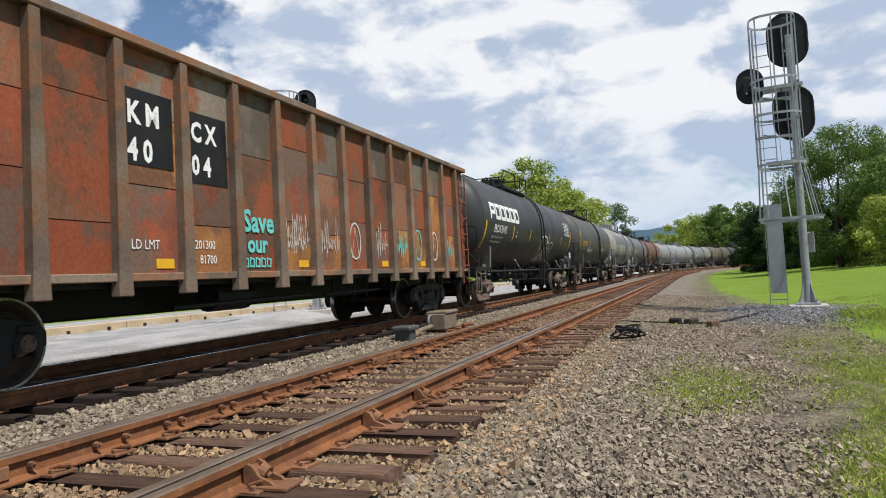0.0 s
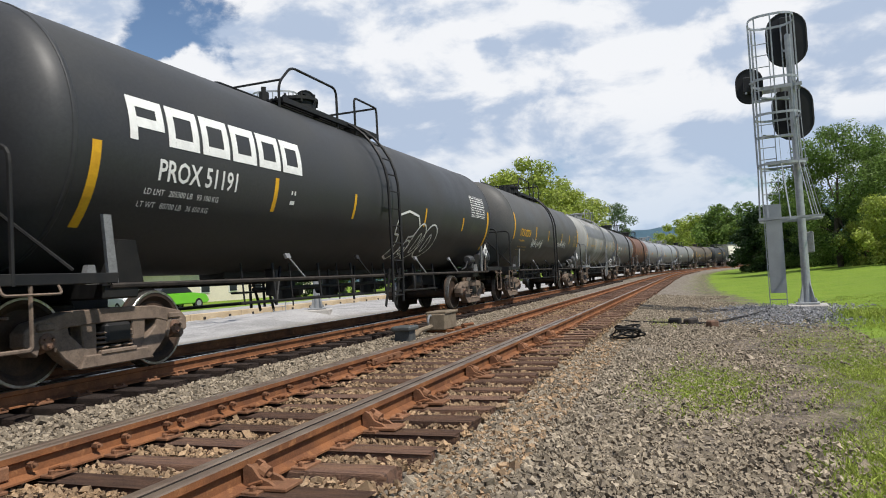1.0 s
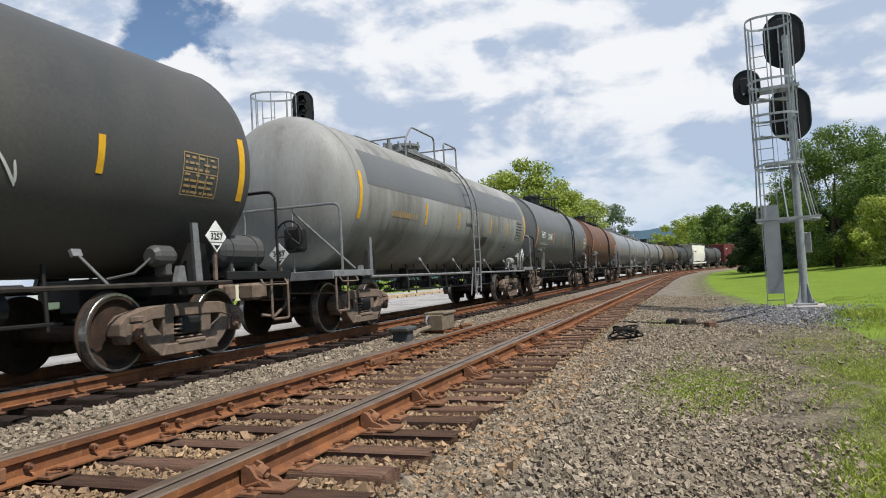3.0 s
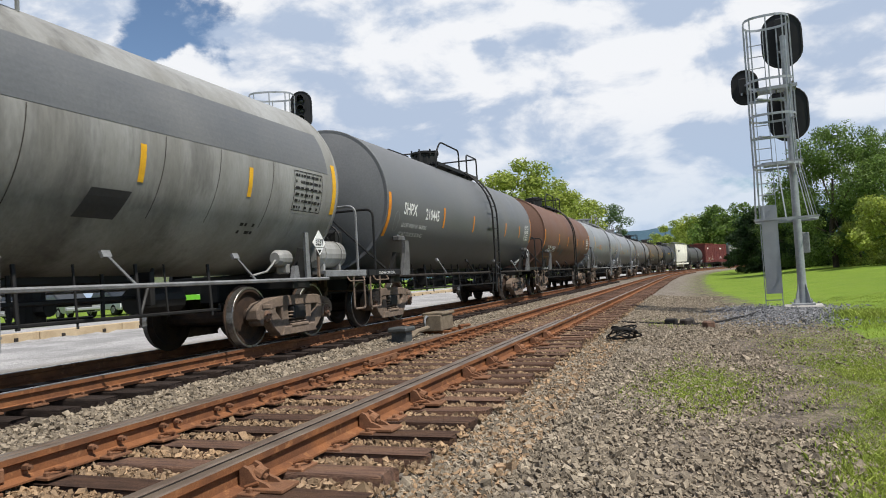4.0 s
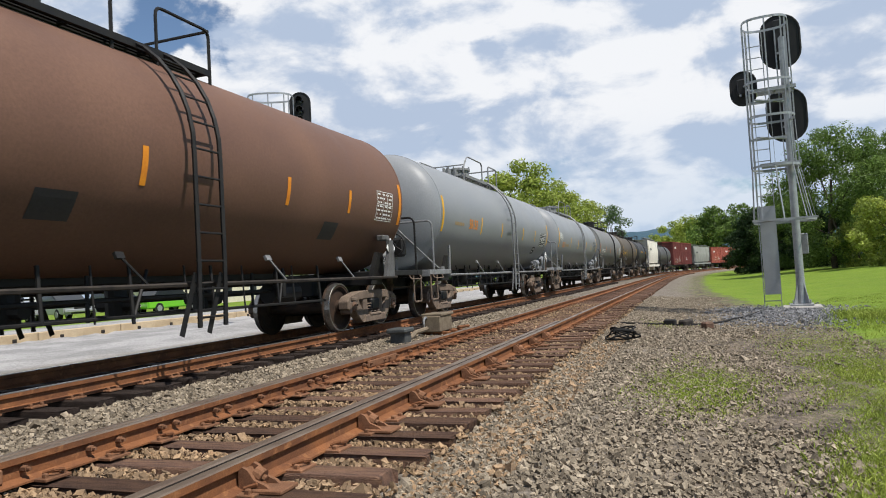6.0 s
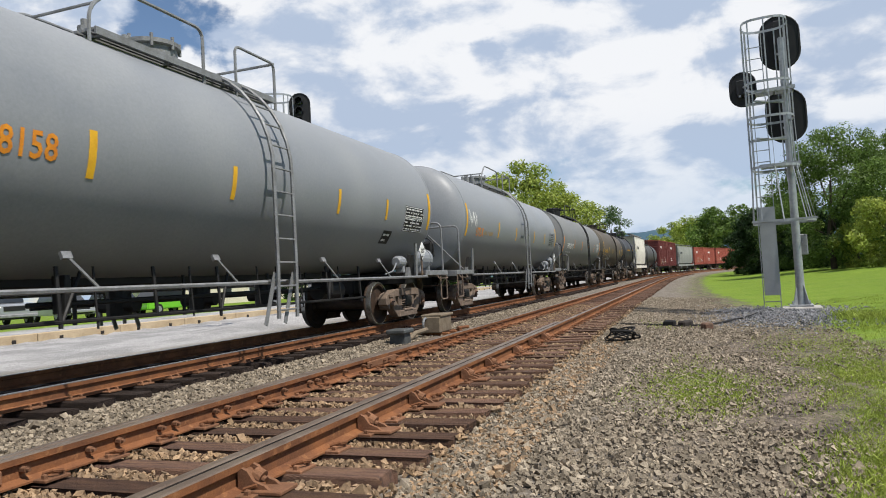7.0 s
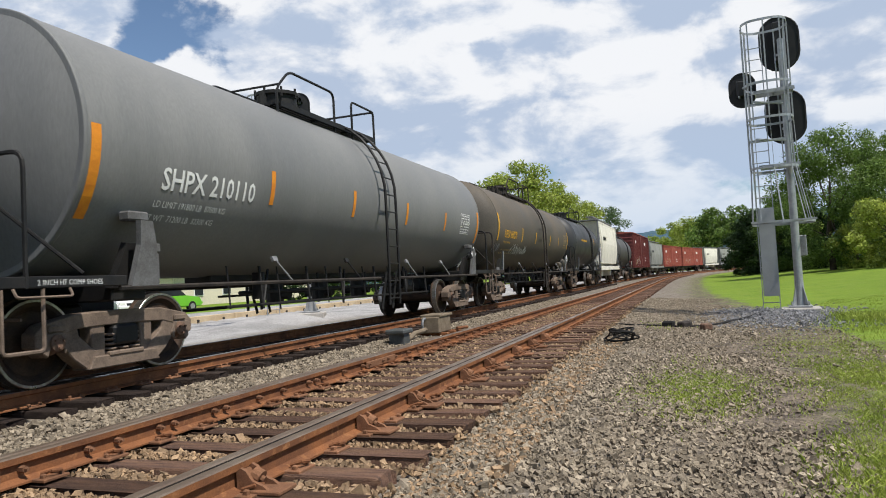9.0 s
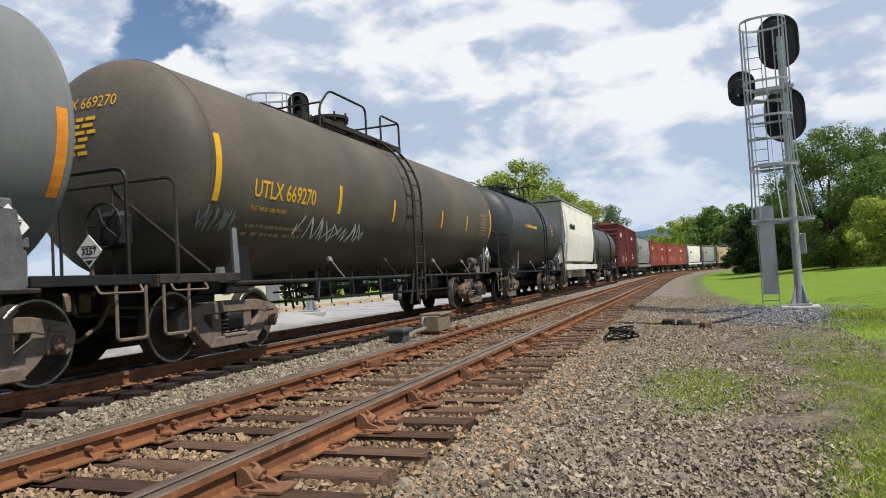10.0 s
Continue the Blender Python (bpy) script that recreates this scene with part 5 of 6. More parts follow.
def box_car(label, material, half, s0, top=4.3, roof="box_red"):
    car = thing("box_car", label, "box wagon", "cars of the passing train")
    for sy in (-1, 1):
        bm = bmesh.new()
        box(bm, (2 * half, 0.05, top - 1.1), (0, sy * 1.5, (top + 1.1) / 2))
        part("side_wall", bm, M[material], car)
        n = int(2 * half / 0.6)
        for k in range(n + 1):
            x = -half + 0.05 + (2 * half - 0.1) * k / n
            if abs(x) < 1.5:
                continue
            cached(("brib", top), "side_rib", lambda bm: box(bm, (0.09, 0.05, top - 1.15), (0, 0, (top + 1.1) / 2), bevel=0.01), M[material], car, pose(x, sy * 1.545, 0))
        bm = bmesh.new()
        box(bm, (3.0, 0.06, top - 1.35), (0, sy * 1.56, (top + 1.15) / 2), bevel=0.01)
        for k in range(6):
            box(bm, (2.9, 0.04, 0.08), (0, sy * 1.6, 1.5 + k * (top - 1.8) / 6), bevel=0.01)
        for x in (-0.7, 0.0, 0.7):
            rod(bm, (x, sy * 1.63, 1.2), (x, sy * 1.63, top - 0.15), 0.025, 6)
        part("sliding_door", bm, M[material], car)
    for e in (-1, 1):
        bm = bmesh.new()
        box(bm, (0.06, 3.0, top - 1.1), (e * half, 0, (top + 1.1) / 2))
        wall = part("end_wall", bm, M[material], car)
        for k in range(9):
            cached("end_rib", "end_rib", lambda bm: box(bm, (0.1, 2.9, 0.14), bevel=0.03), M[material], wall, pose(e * (half + 0.04), 0, 1.35 + k * (top - 1.5) / 9))
        bm = bmesh.new()
        for k in range(8):
            rod(bm, (e * (half - 0.1), -1.66, 0.7 + k * 0.4), (e * (half - 0.55), -1.66, 0.7 + k * 0.4), 0.015, 6)
        part("end_ladder", bm, M["grime"], car)
    bm = bmesh.new()
    prism(bm, [(-1.6, top - 0.02), (1.6, top - 0.02), (1.6, top + 0.05), (0, top + 0.2), (-1.6, top + 0.05)], 2 * half + 0.2, pose(0, 0, 0, 0, 0, 90))
    part("roof", bm, M[roof], car)
    frame_under(car, half - 0.1, half - 1.9)
    r = random.Random(int(s0))
    for k in range(4):
        bm = bmesh.new()
        x = -half + 1.0 + k * 1.2
        stroke(bm, [(x + r.uniform(0, 1.2), 1.3 + r.uniform(0, 1.2)) for _ in range(9)], 0.07, None, -1.585)
        part("graffiti", bm, M["chalk" if k % 2 else "faded"], car)
    for x, z, w, h in ((-half + 1.4, top - 0.9, 1.0, 0.32), (2.6, top - 0.9, 1.6, 0.3), (2.6, 2.2, 1.0, 0.12), (2.6, 1.9, 1.2, 0.12)):
        bm = bmesh.new()
        for j in range(3):
            box(bm, (w / 3 - 0.08, 0.004, h), (x + j * w / 3, -1.598, z))
        part("stencil", bm, M["white"], car)
    TRAIN.append((car, s0))


def hopper_car(label, material, half, s0, top=4.35, curved=True):
    car = thing("hopper_car", label, "hopper wagon", "cars of the passing train")
    bm = bmesh.new()
    sec = []
    for k in range(9):
        a = -0.5 + 1.0 * k / 8
        sec.append((1.56 - (0.22 * abs(a) ** 1.5 * 2 if curved else 0.0), 2.75 + a * (top - 1.55) + 0.1))
    sec = [(-y, z) for y, z in sec[::-1]] + sec
    prism(bm, [(0.35, 1.1), *[(y, z) for y, z in sec[9:]], (1.25, top), (0, top + 0.12), (-1.25, top), *[(y, z) for y, z in sec[:9]], (-0.35, 1.1)], 2 * half - 2.2, pose(0, 0, 0, 0, 0, 90))
    part("hopper_body", bm, M[material], car)
    for e in (-1, 1):
        bm = bmesh.new()
        prism(bm, [(e * (half - 1.1), top), (e * (half - 0.3), top), (e * (half - 1.1), 2.2)], 2.9)
        part("end_slope", bm, M[material], car)
        bm = bmesh.new()
        for sy in (-1, 1):
            box(bm, (0.12, 0.1, top - 1.0), (e * (half - 0.12), sy * 1.42, (top + 1.0) / 2), bevel=0.01)
            rod(bm, (e * (half - 1.0), sy * 1.42, 2.6), (e * (half - 0.12), sy * 1.42, 1.2), 0.04, 6)
        box(bm, (0.9, 3.0, 0.06), (e * (half - 0.45), 0, top + 0.06))
        for k in range(8):
            rod(bm, (e * (half - 0.1), -1.5, 1.2 + k * 0.38), (e * (half - 0.6), -1.5, 1.2 + k * 0.38), 0.018, 6)
        part("end_frame", bm, M["galv_dull"], car)
        bm = bmesh.new()
        prism(bm, [(e * 2.6 - 1.6, 1.9), (e * 2.6 + 1.6, 1.9), (e * 2.6 + 0.35, 0.55), (e * 2.6 - 0.35, 0.55)], 2.3)
        part("discharge_chute", bm, M[material], car)
    for sy in (-1, 1):
        bm = bmesh.new()
        box(bm, (2 * half - 0.2, 0.1, 0.28), (0, sy * 1.5, 1.12), bevel=0.01)
        box(bm, (2 * half - 0.6, 0.12, 0.12), (0, sy * 1.36, top - 0.05), bevel=0.01)
        part("side_sill", bm, M[material], car)
    bm = bmesh.new()
    for sy in (-0.9, 0.9):
        box(bm, (2 * half - 0.2, 0.5, 0.05), (0, sy, top + 0.3))
        for k in range(9):
            x = -half + 0.3 + k * (2 * half - 0.6) / 8
            rod(bm, (x, sy, top), (x, sy * 1.25, top + 0.34), 0.03, 6)
    part("roof_walk", bm, M["galv_dull"], car)
    frame_under(car, half - 0.1, half - 1.75)
    bm = bmesh.new()
    for j in range(4):
        box(bm, (0.3, 0.004, 0.26), (-half + 1.9 + j * 0.42, -1.575, 3.2))
    part("stencil", bm, M["black"], car)
    TRAIN.append((car, s0))


def rest_of_train():
    T10 = 139.6
    c = tank_car("short black tank car with yellow markings", "tank_black", ladder_x=0.2, half=4.6, turning=False, stripes=None)
    data_panel(c, -2.6, -0.05, 2.0, 0.3, "yellow", 1, seed=31)
    data_panel(c, 2.2, -0.1, 0.5, 0.5, "yellow", 4, seed=32)
    bm = bmesh.new()
    patch(bm, -4.63, -4.56, -1.2, 1.4, R_T, ZC, n=12)
    part("marker_stripe", bm, M["white"], c)
    TRAIN.append((c, T10 + 28.9))
    hopper_car("cream-white covered hopper car with ribbed grey ends", "hop_white", 5.9, T10 + 40.2)
    c = tank_car("low black tank car", "tank_dark", ladder_x=0.0, half=5.0, turning=False, stripes=None)
    TRAIN.append((c, T10 + 53.6))
    box_car("tall dark red box car with graffiti along its foot", "box_dark", 8.6, T10 + 69.9, 4.75)
    hopper_car("grey covered hopper car", "hop_grey", 7.0, T10 + 87.2)
    box_car("red box car with pale graffiti", "box_red", 8.5, T10 + 103.7)
    box_car("red box car with a rusty roof", "box_red", 8.7, T10 + 122.0)
    hopper_car("cream covered hopper car", "hop_white", 5.8, T10 + 137.9)
    hopper_car("pale grey covered hopper car", "hop_grey", 5.4, T10 + 150.3)
    hopper_car("tan covered hopper car", "hop_tan", 5.9, T10 + 162.8)


gondola()
build_tanks()
rest_of_train()


def ground_z(x, y):
    s, off = to_line(np.array([x]), np.array([y]))
    return float(ground_height(s, off)[0])


# ---- signals ----


def signal_mast(name, label, at, turn, heads, top=7.3, cage=True, foot=None, lu=-0.68, wide=0.0):
    """A tubular mast with caged ladder, platforms and oval-shielded heads. u runs across, v away; both from the mast."""
    z0 = foot if foot is not None else ground_z(*at) - 0.02
    t = thing(name, label, "railway signal", "signals by the line")
    t.matrix_basis = pose(at[0], at[1], z0, 0, 0, turn)
    g = M["galv"]
    bm = bmesh.new()
    spin(bm, [(0.1, 0.0), (0.1, 0.13), (0.9, 0.105), (3.9, 0.095), (4.0, 0.085), (top, 0.08), (top + 0.02, 0.0)], 18, "z")
    part("mast", bm, g, t, smooth=False)
    bm = bmesh.new()
    box(bm, (0.56, 0.56, 0.05), (0, 0, 0.14), bevel=0.008)
    for k in range(4):
        prism(bm, [(0.1, 0.16), (0.27, 0.16), (0.1, 0.75)], 0.02, pose(0, 0, 0, 0, 0, 45 + 90 * k))
        a = radians(90 * k + 45)
        rod(bm, (0.24 * math.cos(a) * 1.2, 0.24 * math.sin(a) * 1.2, 0.1), (0.24 * math.cos(a) * 1.2, 0.24 * math.sin(a) * 1.2, 0.26), 0.02, 6)
    part("base_plate", bm, g, t)
    bm = bmesh.new()
    box(bm, (0.95, 0.95, 0.42), (0, 0, -0.1), bevel=0.03)
    part("footing", bm, M["concrete"], t, "pale concrete footing")
    lv = -0.75
    for du in (-0.2, 0.2):
        bm = bmesh.new()
        box(bm, (0.022, 0.065, top + 0.05), (lu + du, lv, (top + 0.05) / 2 + 0.05))
        part("ladder_rail", bm, g, t)
    n = int((top - 0.2) / 0.305)
    for k in range(n):
        cached("rung", "ladder_rung", lambda bm: rod(bm, (-0.2, 0, 0), (0.2, 0, 0), 0.0125, 6), g, t, pose(lu, lv, 0.3 + k * 0.305))
    bm = bmesh.new()
    box(bm, (0.55, 0.3, 0.06), (lu, lv, 0.02), bevel=0.01)
    part("ladder_foot", bm, M["rust"], t)
    bm = bmesh.new()
    box(bm, (0.38, 0.012, 2.3), (lu + 0.02, lv - 0.05, 1.62))
    box(bm, (0.012, 0.14, 2.3), (lu + 0.21, lv + 0.02, 1.62))
    part("climb_guard", bm, M["panel_grey"], t, "grey sheet-metal climbing guard")

    def loop(u0, u1, v0, v1, z, n=20):
        uc, vc, a, b = (u0 + u1) / 2, (v0 + v1) / 2, (u1 - u0) / 2, (v1 - v0) / 2
        out = []
        for k in range(n + 1):
            w = 2 * math.pi * k / n
            c, s = math.cos(w), math.sin(w)
            out.append(Vector((uc + a * math.copysign(abs(c) ** 0.7, c), vc + b * math.copysign(abs(s) ** 0.7, s), z)))
        return out

    levels = [(2.36, -1.0, 0.48, -1.25, 0.25), (3.8, -0.95, 0.2, -1.1, 0.12), (5.1, -0.95, 0.16, -1.1, 0.1), (6.02, -0.95, 0.16, -1.1, 0.1), (top + 0.3, -0.95, 0.16, -1.1, 0.1)]
    if wide:
        levels = [(z, -1.0 - wide, 0.16 - wide * 0.55, v0, v1) for z, u0, u1, v0, v1 in levels]
    if cage:
        loops = [loop(u0, u1, v0, v1, z) for z, u0, u1, v0, v1 in levels]
        for i, lp in enumerate(loops):
            bm = bmesh.new()
            rings = []
            for k, p in enumerate(lp[:-1]):
                c = Vector(((levels[i][1] + levels[i][2]) / 2, (levels[i][3] + levels[i][4]) / 2, 0))
                o = Vector((p.x - c.x, p.y - c.y, 0)).normalized() * 0.008
                rings.append([bm.verts.new(p + o + Vector((0, 0, -0.03))), bm.verts.new(p + o + Vector((0, 0, 0.03))), bm.verts.new(p - o + Vector((0, 0, 0.03))), bm.verts.new(p - o + Vector((0, 0, -0.03)))])
            m = len(rings)
            for k in range(m):
                a, b = rings[k], rings[(k + 1) % m]
                for j in range(4):
                    bm.faces.new((a[j], a[(j + 1) % 4], b[(j + 1) % 4], b[j]))
            part("cage_hoop", bm, g, t)
        for k in (0, 2, 4, 8, 10, 11, 13, 15, 17, 18):
            bm = bmesh.new()
            pts = [lp[k] for lp in loops]
            for a, b in zip(pts, pts[1:]):
                d = (b - a)
                m = Matrix.Translation((a + b) / 2) @ d.to_track_quat("Z", "Y").to_matrix().to_4x4() @ Matrix.Diagonal((0.035, 0.012, d.length, 1))
                bmesh.ops.create_cube(bm, size=1.0, matrix=m)
            part("cage_bar", bm, g, t)
    for z in (3.86, 5.85):
        bm = bmesh.new()
        for u in (-0.7, -0.25, 0.2):
            box(bm, (0.02, 0.62, 0.05), (u, -0.34, z))
        box(bm, (0.98, 0.04, 0.09), (-0.25, -0.66, z))
        grate = part("grated_platform", bm, g, t)
        for k in range(9):
            cached("grate_bar", "grate_bar", lambda bm: box(bm, (0.9, 0.012, 0.04)), g, grate, pose(-0.25, -0.62 + k * 0.07, z))
    bm = bmesh.new()
    box(bm, (1.5, 0.06, 0.05), (-0.26, -1.22, 2.38))
    box(bm, (1.3, 0.06, 0.05), (-0.26, 0.1, 2.38))
    for z in (4.6, 5.6):
        part("bracket", rod(box(bmesh.new(), (0.9, 0.05, 0.06), (-0.5, -0.35, z)), (-0.75, -0.7, z), (0, 0, z), 0.03, 6), g, t)
    part("cage_foot", bm, g, t)
    bm = bmesh.new()
    box(bm, (0.28, 0.22, 0.55), (0.12, 0.1, 1.75), bevel=0.02)
    part("junction_box", bm, M["galv_dull"], t)
    for u, v, z, w, h, facing in heads:
        bm = bmesh.new()
        out = []
        for k in range(12):
            a = math.pi * k / 11
            out.append((w / 2 * math.cos(a), (h - w) / 2 + w / 2 * math.sin(a)))
        for k in range(12):
            a = math.pi + math.pi * k / 11
            out.append((w / 2 * math.cos(a), -(h - w) / 2 + w / 2 * math.sin(a)))
        prism(bm, out, 0.02, pose(u, v, z))
        # rolled rim
        ring = [Vector((u + x * 0.99, v, z + zz * 0.99)) for x, zz in out]
        pipe(bm, ring + [ring[0]], 0.03, 6)
        hd = part("head_shield", bm, M["signal_black"], t, "matt black oval signal shield")
        nl = 3 if h > 1.2 else 1
        bm = bmesh.new()
        box(bm, (0.3, 0.24, 0.34 * nl + 0.1), (u, v - 0.13 * facing, z), bevel=0.03)
        part("lamp_case", bm, M["signal_black"], hd)
        for k in range(nl):
            zz = z + (k - (nl - 1) / 2) * 0.34
            bm = bmesh.new()
            spin(bm, [(0.0, 0.11), (0.0, 0.135), (0.32, 0.13), (0.32, 0.11)], 16, "y")
            bmesh.ops.delete(bm, geom=[vv for vv in bm.verts if vv.co.z < -0.09], context="VERTS")
            for vv in bm.verts:
                vv.co = Vector((u + vv.co.x, v + facing * vv.co.y, zz + vv.co.z))
            part("lamp_hood", bm, M["signal_black"], hd)
            bm = bmesh.new()
            spin(bm, [(0.02, 0.105), (0.05, 0.08), (0.06, 0.01)], 16, "y")
            for vv in bm.verts:
                vv.co = Vector((u + vv.co.x, v + facing * vv.co.y, zz + vv.co.z))
            part("lens", bm, M["glass_dark"], hd)
        bm = bmesh.new()
        rod(bm, (u, v - 0.2 * facing, z), (max(-0.9, min(0, u)), 0, z), 0.035, 8)
        box(bm, (0.05, 0.03, 0.06), (u - 0.08, v - 0.26, z - h * 0.25))
        part("arm", bm, g, hd)
    return t


M_("signal_black", (0.013, 0.013, 0.014), (0.02, 0.02, 0.021), scale=4, rough=0.55, bump=0.05, spread=0.2)
SIG = (9.45, 18.4)
signal_mast("signal_mast", "galvanised caged signal mast with black oval heads on gravel", SIG, -26,
            [(-0.02, 0.45, 7.36, 0.98, 1.5, 1), (0.0, 0.45, 5.32, 0.98, 1.48, 1), (-1.03, 0.35, 6.2, 0.66, 0.95, 1)], 7.35)
fs = on_line(21.9, 9.9)
signal_mast("signal_mast", "galvanised signal mast beyond the train, one black head", (fs.x, fs.y), 4,
            [(-0.05, -0.3, 7.05, 0.68, 1.3, -1)], 7.2, True, 0.0, -1.15, 0.75)

# ---- trees ----


def leaf_crown(seed, height, width, clumps, leaves, leaf, low=0.18, dense=1.0):
    """Leaves as small bent quads on the outside of many clumps; returns vertices and faces."""
    r = np.random.default_rng(seed)
    V, Fc = [], []
    centres, radii = [], []
    for k in range(clumps):
        z = r.uniform(low, 1.0) ** 0.9
        prof = math.sin(min(1.0, (z - low * 0.6) / (1 - low * 0.6)) ** 0.75 * math.pi * 0.93) ** 0.6
        a, rad = r.uniform(0, 2 * math.pi), math.sqrt(r.uniform(0.05, 1)) * prof * width / 2
        cr = width * r.uniform(0.09, 0.19)
        centres.append((rad * math.cos(a), rad * math.sin(a), z * (height - cr * 0.6)))
        radii.append(cr)
    per = leaves // clumps
    for c, cr in zip(centres, radii):
        d = r.normal(size=(per, 3))
        d /= np.linalg.norm(d, axis=1, keepdims=True)
        d[:, 2] *= 0.75
        p = np.array(c) + d * cr * r.uniform(0.55, 1.08, (per, 1))
        nrm = d + r.normal(0, 0.55, (per, 3)) + np.array((0, 0, 0.35))
        nrm /= np.linalg.norm(nrm, axis=1, keepdims=True)
        t = np.cross(nrm, r.normal(size=(per, 3)))
        t /= np.linalg.norm(t, axis=1, keepdims=True)
        b = np.cross(nrm, t)
        s = leaf * r.uniform(0.6, 1.3, (per, 1))
        quad = np.stack([p - t * s, p + b * s * 0.55, p + t * s, p - b * s * 0.55], 1)
        V.append(quad.reshape(-1, 3))
    V = np.concatenate(V)
    n = len(V) // 4
    return V, np.arange(n * 4).reshape(n, 4), centres


def quick_mesh(name, V, Fc, material):
    me = bpy.data.meshes.new(name)
    k = Fc.shape[1]
    me.vertices.add(len(V))
    me.vertices.foreach_set("co", np.asarray(V, dtype=np.float32).ravel())
    me.loops.add(Fc.size)
    me.loops.foreach_set("vertex_index", Fc.astype(np.int32).ravel())
    me.polygons.add(len(Fc))
    me.polygons.foreach_set("loop_start", np.arange(0, Fc.size, k, dtype=np.int32))
    me.materials.append(material)
    me.update(calc_edges=True)
    me.shade_flat()
    return me


def tree(label, seed, height, width, material, clumps=42, leaves=9000, leaf=0.16, trunk=True, low=0.18, name="tree"):
    t = thing(name, label, "tree" if trunk else "bush", "trees beside the line")
    V, Fc, cs = leaf_crown(seed, height, width, clumps, leaves, leaf, low)
    c = new("crown", quick_mesh("crown", V, Fc, M[material]))
    c.parent = t
    bm = bmesh.new()
    r = random.Random(seed)
    top = height * 0.62
    pts = [Vector((0, 0, -0.3)), Vector((r.uniform(-.1, .1), r.uniform(-.1, .1), height * 0.2)), Vector((r.uniform(-.3, .3), r.uniform(-.3, .3), top))]
    rr = 0.022 * height
    rod(bm, pts[0], pts[1], rr, 10, rr * 0.75)
    rod(bm, pts[1], pts[2], rr * 0.75, 8, rr * 0.3)
    part("trunk", bm, M["bark"], t)
    for k in range(0, len(cs), max(1, len(cs) // 9)):
        bm = bmesh.new()
        rod(bm, pts[1] + (pts[2] - pts[1]) * r.uniform(0, .8), Vector(cs[k]), rr * 0.3, 6, rr * 0.08)
        part("limb", bm, M["bark"], t)
    return t


def plant(t, x, y, turn=0, dz=0.0, scale=1.0):
    t.matrix_basis = pose(x, y, ground_z(x, y) + dz, 0, 0, turn) @ Matrix.Diagonal((scale, scale, scale, 1))
    return t


def at_view(px, dist):
    """A place seen that far across and that far off."""
    return dist * (px - 784) / 1222, dist


def woods():
    big = tree("full green broadleaf tree at the lawn's edge", 1, 11.6, 8.6, "leaf", 80, 36000, 0.10, low=0.04)
    plant(big, *at_view(1475, 56))
    for px, d, sc, turn in ((1572, 66, 1.1, 70), (1405, 72, 0.8, 140), (1680, 58, 1.1, 200), (1800, 62, 1.2, 30)):
        c = copy_thing(big, Matrix())
        plant(c, *at_view(px, d), turn, 0, sc)
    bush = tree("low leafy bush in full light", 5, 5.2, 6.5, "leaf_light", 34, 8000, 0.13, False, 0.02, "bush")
    plant(bush, *at_view(1585, 48))
    for px, d, sc, turn in ((1690, 50, 1.2, 50), (1520, 54, 0.7, 90)):
        plant(copy_thing(bush, Matrix()), *at_view(px, d), turn, 0, sc)
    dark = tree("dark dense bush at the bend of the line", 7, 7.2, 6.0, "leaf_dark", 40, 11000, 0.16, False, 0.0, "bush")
    plant(dark, *at_view(1345, 78))
    for px, d, sc, turn in ((1316, 84, 0.75, 30), (1392, 74, 0.85, 60), (1325, 92, 0.9, 120), (1440, 68, 0.8, 200), (1365, 92, 1.0, 10), (1490, 66, 0.7, 80)):
        plant(copy_thing(dark, Matrix()), *at_view(px, d), turn, 0, sc)
    mid = tree("green tree behind the train", 9, 18.0, 13.0, "leaf_light", 46, 12000, 0.24, low=0.12)
    plant(mid, *at_view(922, 98))
    for px, d, sc, turn in ((975, 112, 0.93, 80), (1015, 125, 0.9, 140), (880, 104, 0.8, 10)):
        plant(copy_thing(mid, Matrix()), *at_view(px, d), turn, 0, sc)
    slim = tree("pale upright tree far behind the train", 12, 17.5, 9.0, "leaf_pale", 40, 7000, 0.2, low=0.1)
    plant(slim, *at_view(1085, 165))
    far = tree("distant tree at the foot of the hills", 14, 18.0, 15.0, "leaf", 40, 6000, 0.42, low=0.03)
    plant(far, *at_view(1262, 205))
    for px, d, sc, turn, key in ((1300, 200, 1.0, 50, 0), (1330, 215, 1.0, 90, 0), (1375, 190, 1.0, 160, 0), (1235, 260, 0.95, 10, 0), (1420, 170, 1.0, 10, 0)):
        plant(copy_thing(far, Matrix()), *at_view(px, d), turn, 0, sc)
    far2 = tree("light green distant tree", 15, 20.0, 19.0, "leaf_light", 40, 6000, 0.42, low=0.03)
    plant(far2, *at_view(1212, 235), 0, 0, 0.85)
    for px, d, sc, turn in ((1188, 250, 0.8, 40), (1165, 290, 0.75, 90), (1145, 310, 0.65, 160), (1240, 225, 0.9, 210)):
        plant(copy_thing(far2, Matrix()), *at_view(px, d), turn, 0, sc)
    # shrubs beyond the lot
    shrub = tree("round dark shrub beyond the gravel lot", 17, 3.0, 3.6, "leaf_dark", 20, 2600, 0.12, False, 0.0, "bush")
    plant(shrub, *at_view(560, 62))
    for px, d, sc, turn in ((600, 66, 0.8, 40), (640, 70, 1.0, 90), (680, 76, 0.9, 10), (520, 60, 0.7, 70), (720, 84, 1.1, 10), (760, 90, 1.2, 30), (810, 96, 1.3, 60)):
        plant(copy_thing(shrub, Matrix()), *at_view(px, d), turn, 0, sc)


M_("leaf_pale", (0.115, 0.175, 0.075), (0.085, 0.135, 0.055), scale=0.35, rough=0.7, bump=0, fine=3, spread=0.4, island=0.35, thin=0.4)
woods()


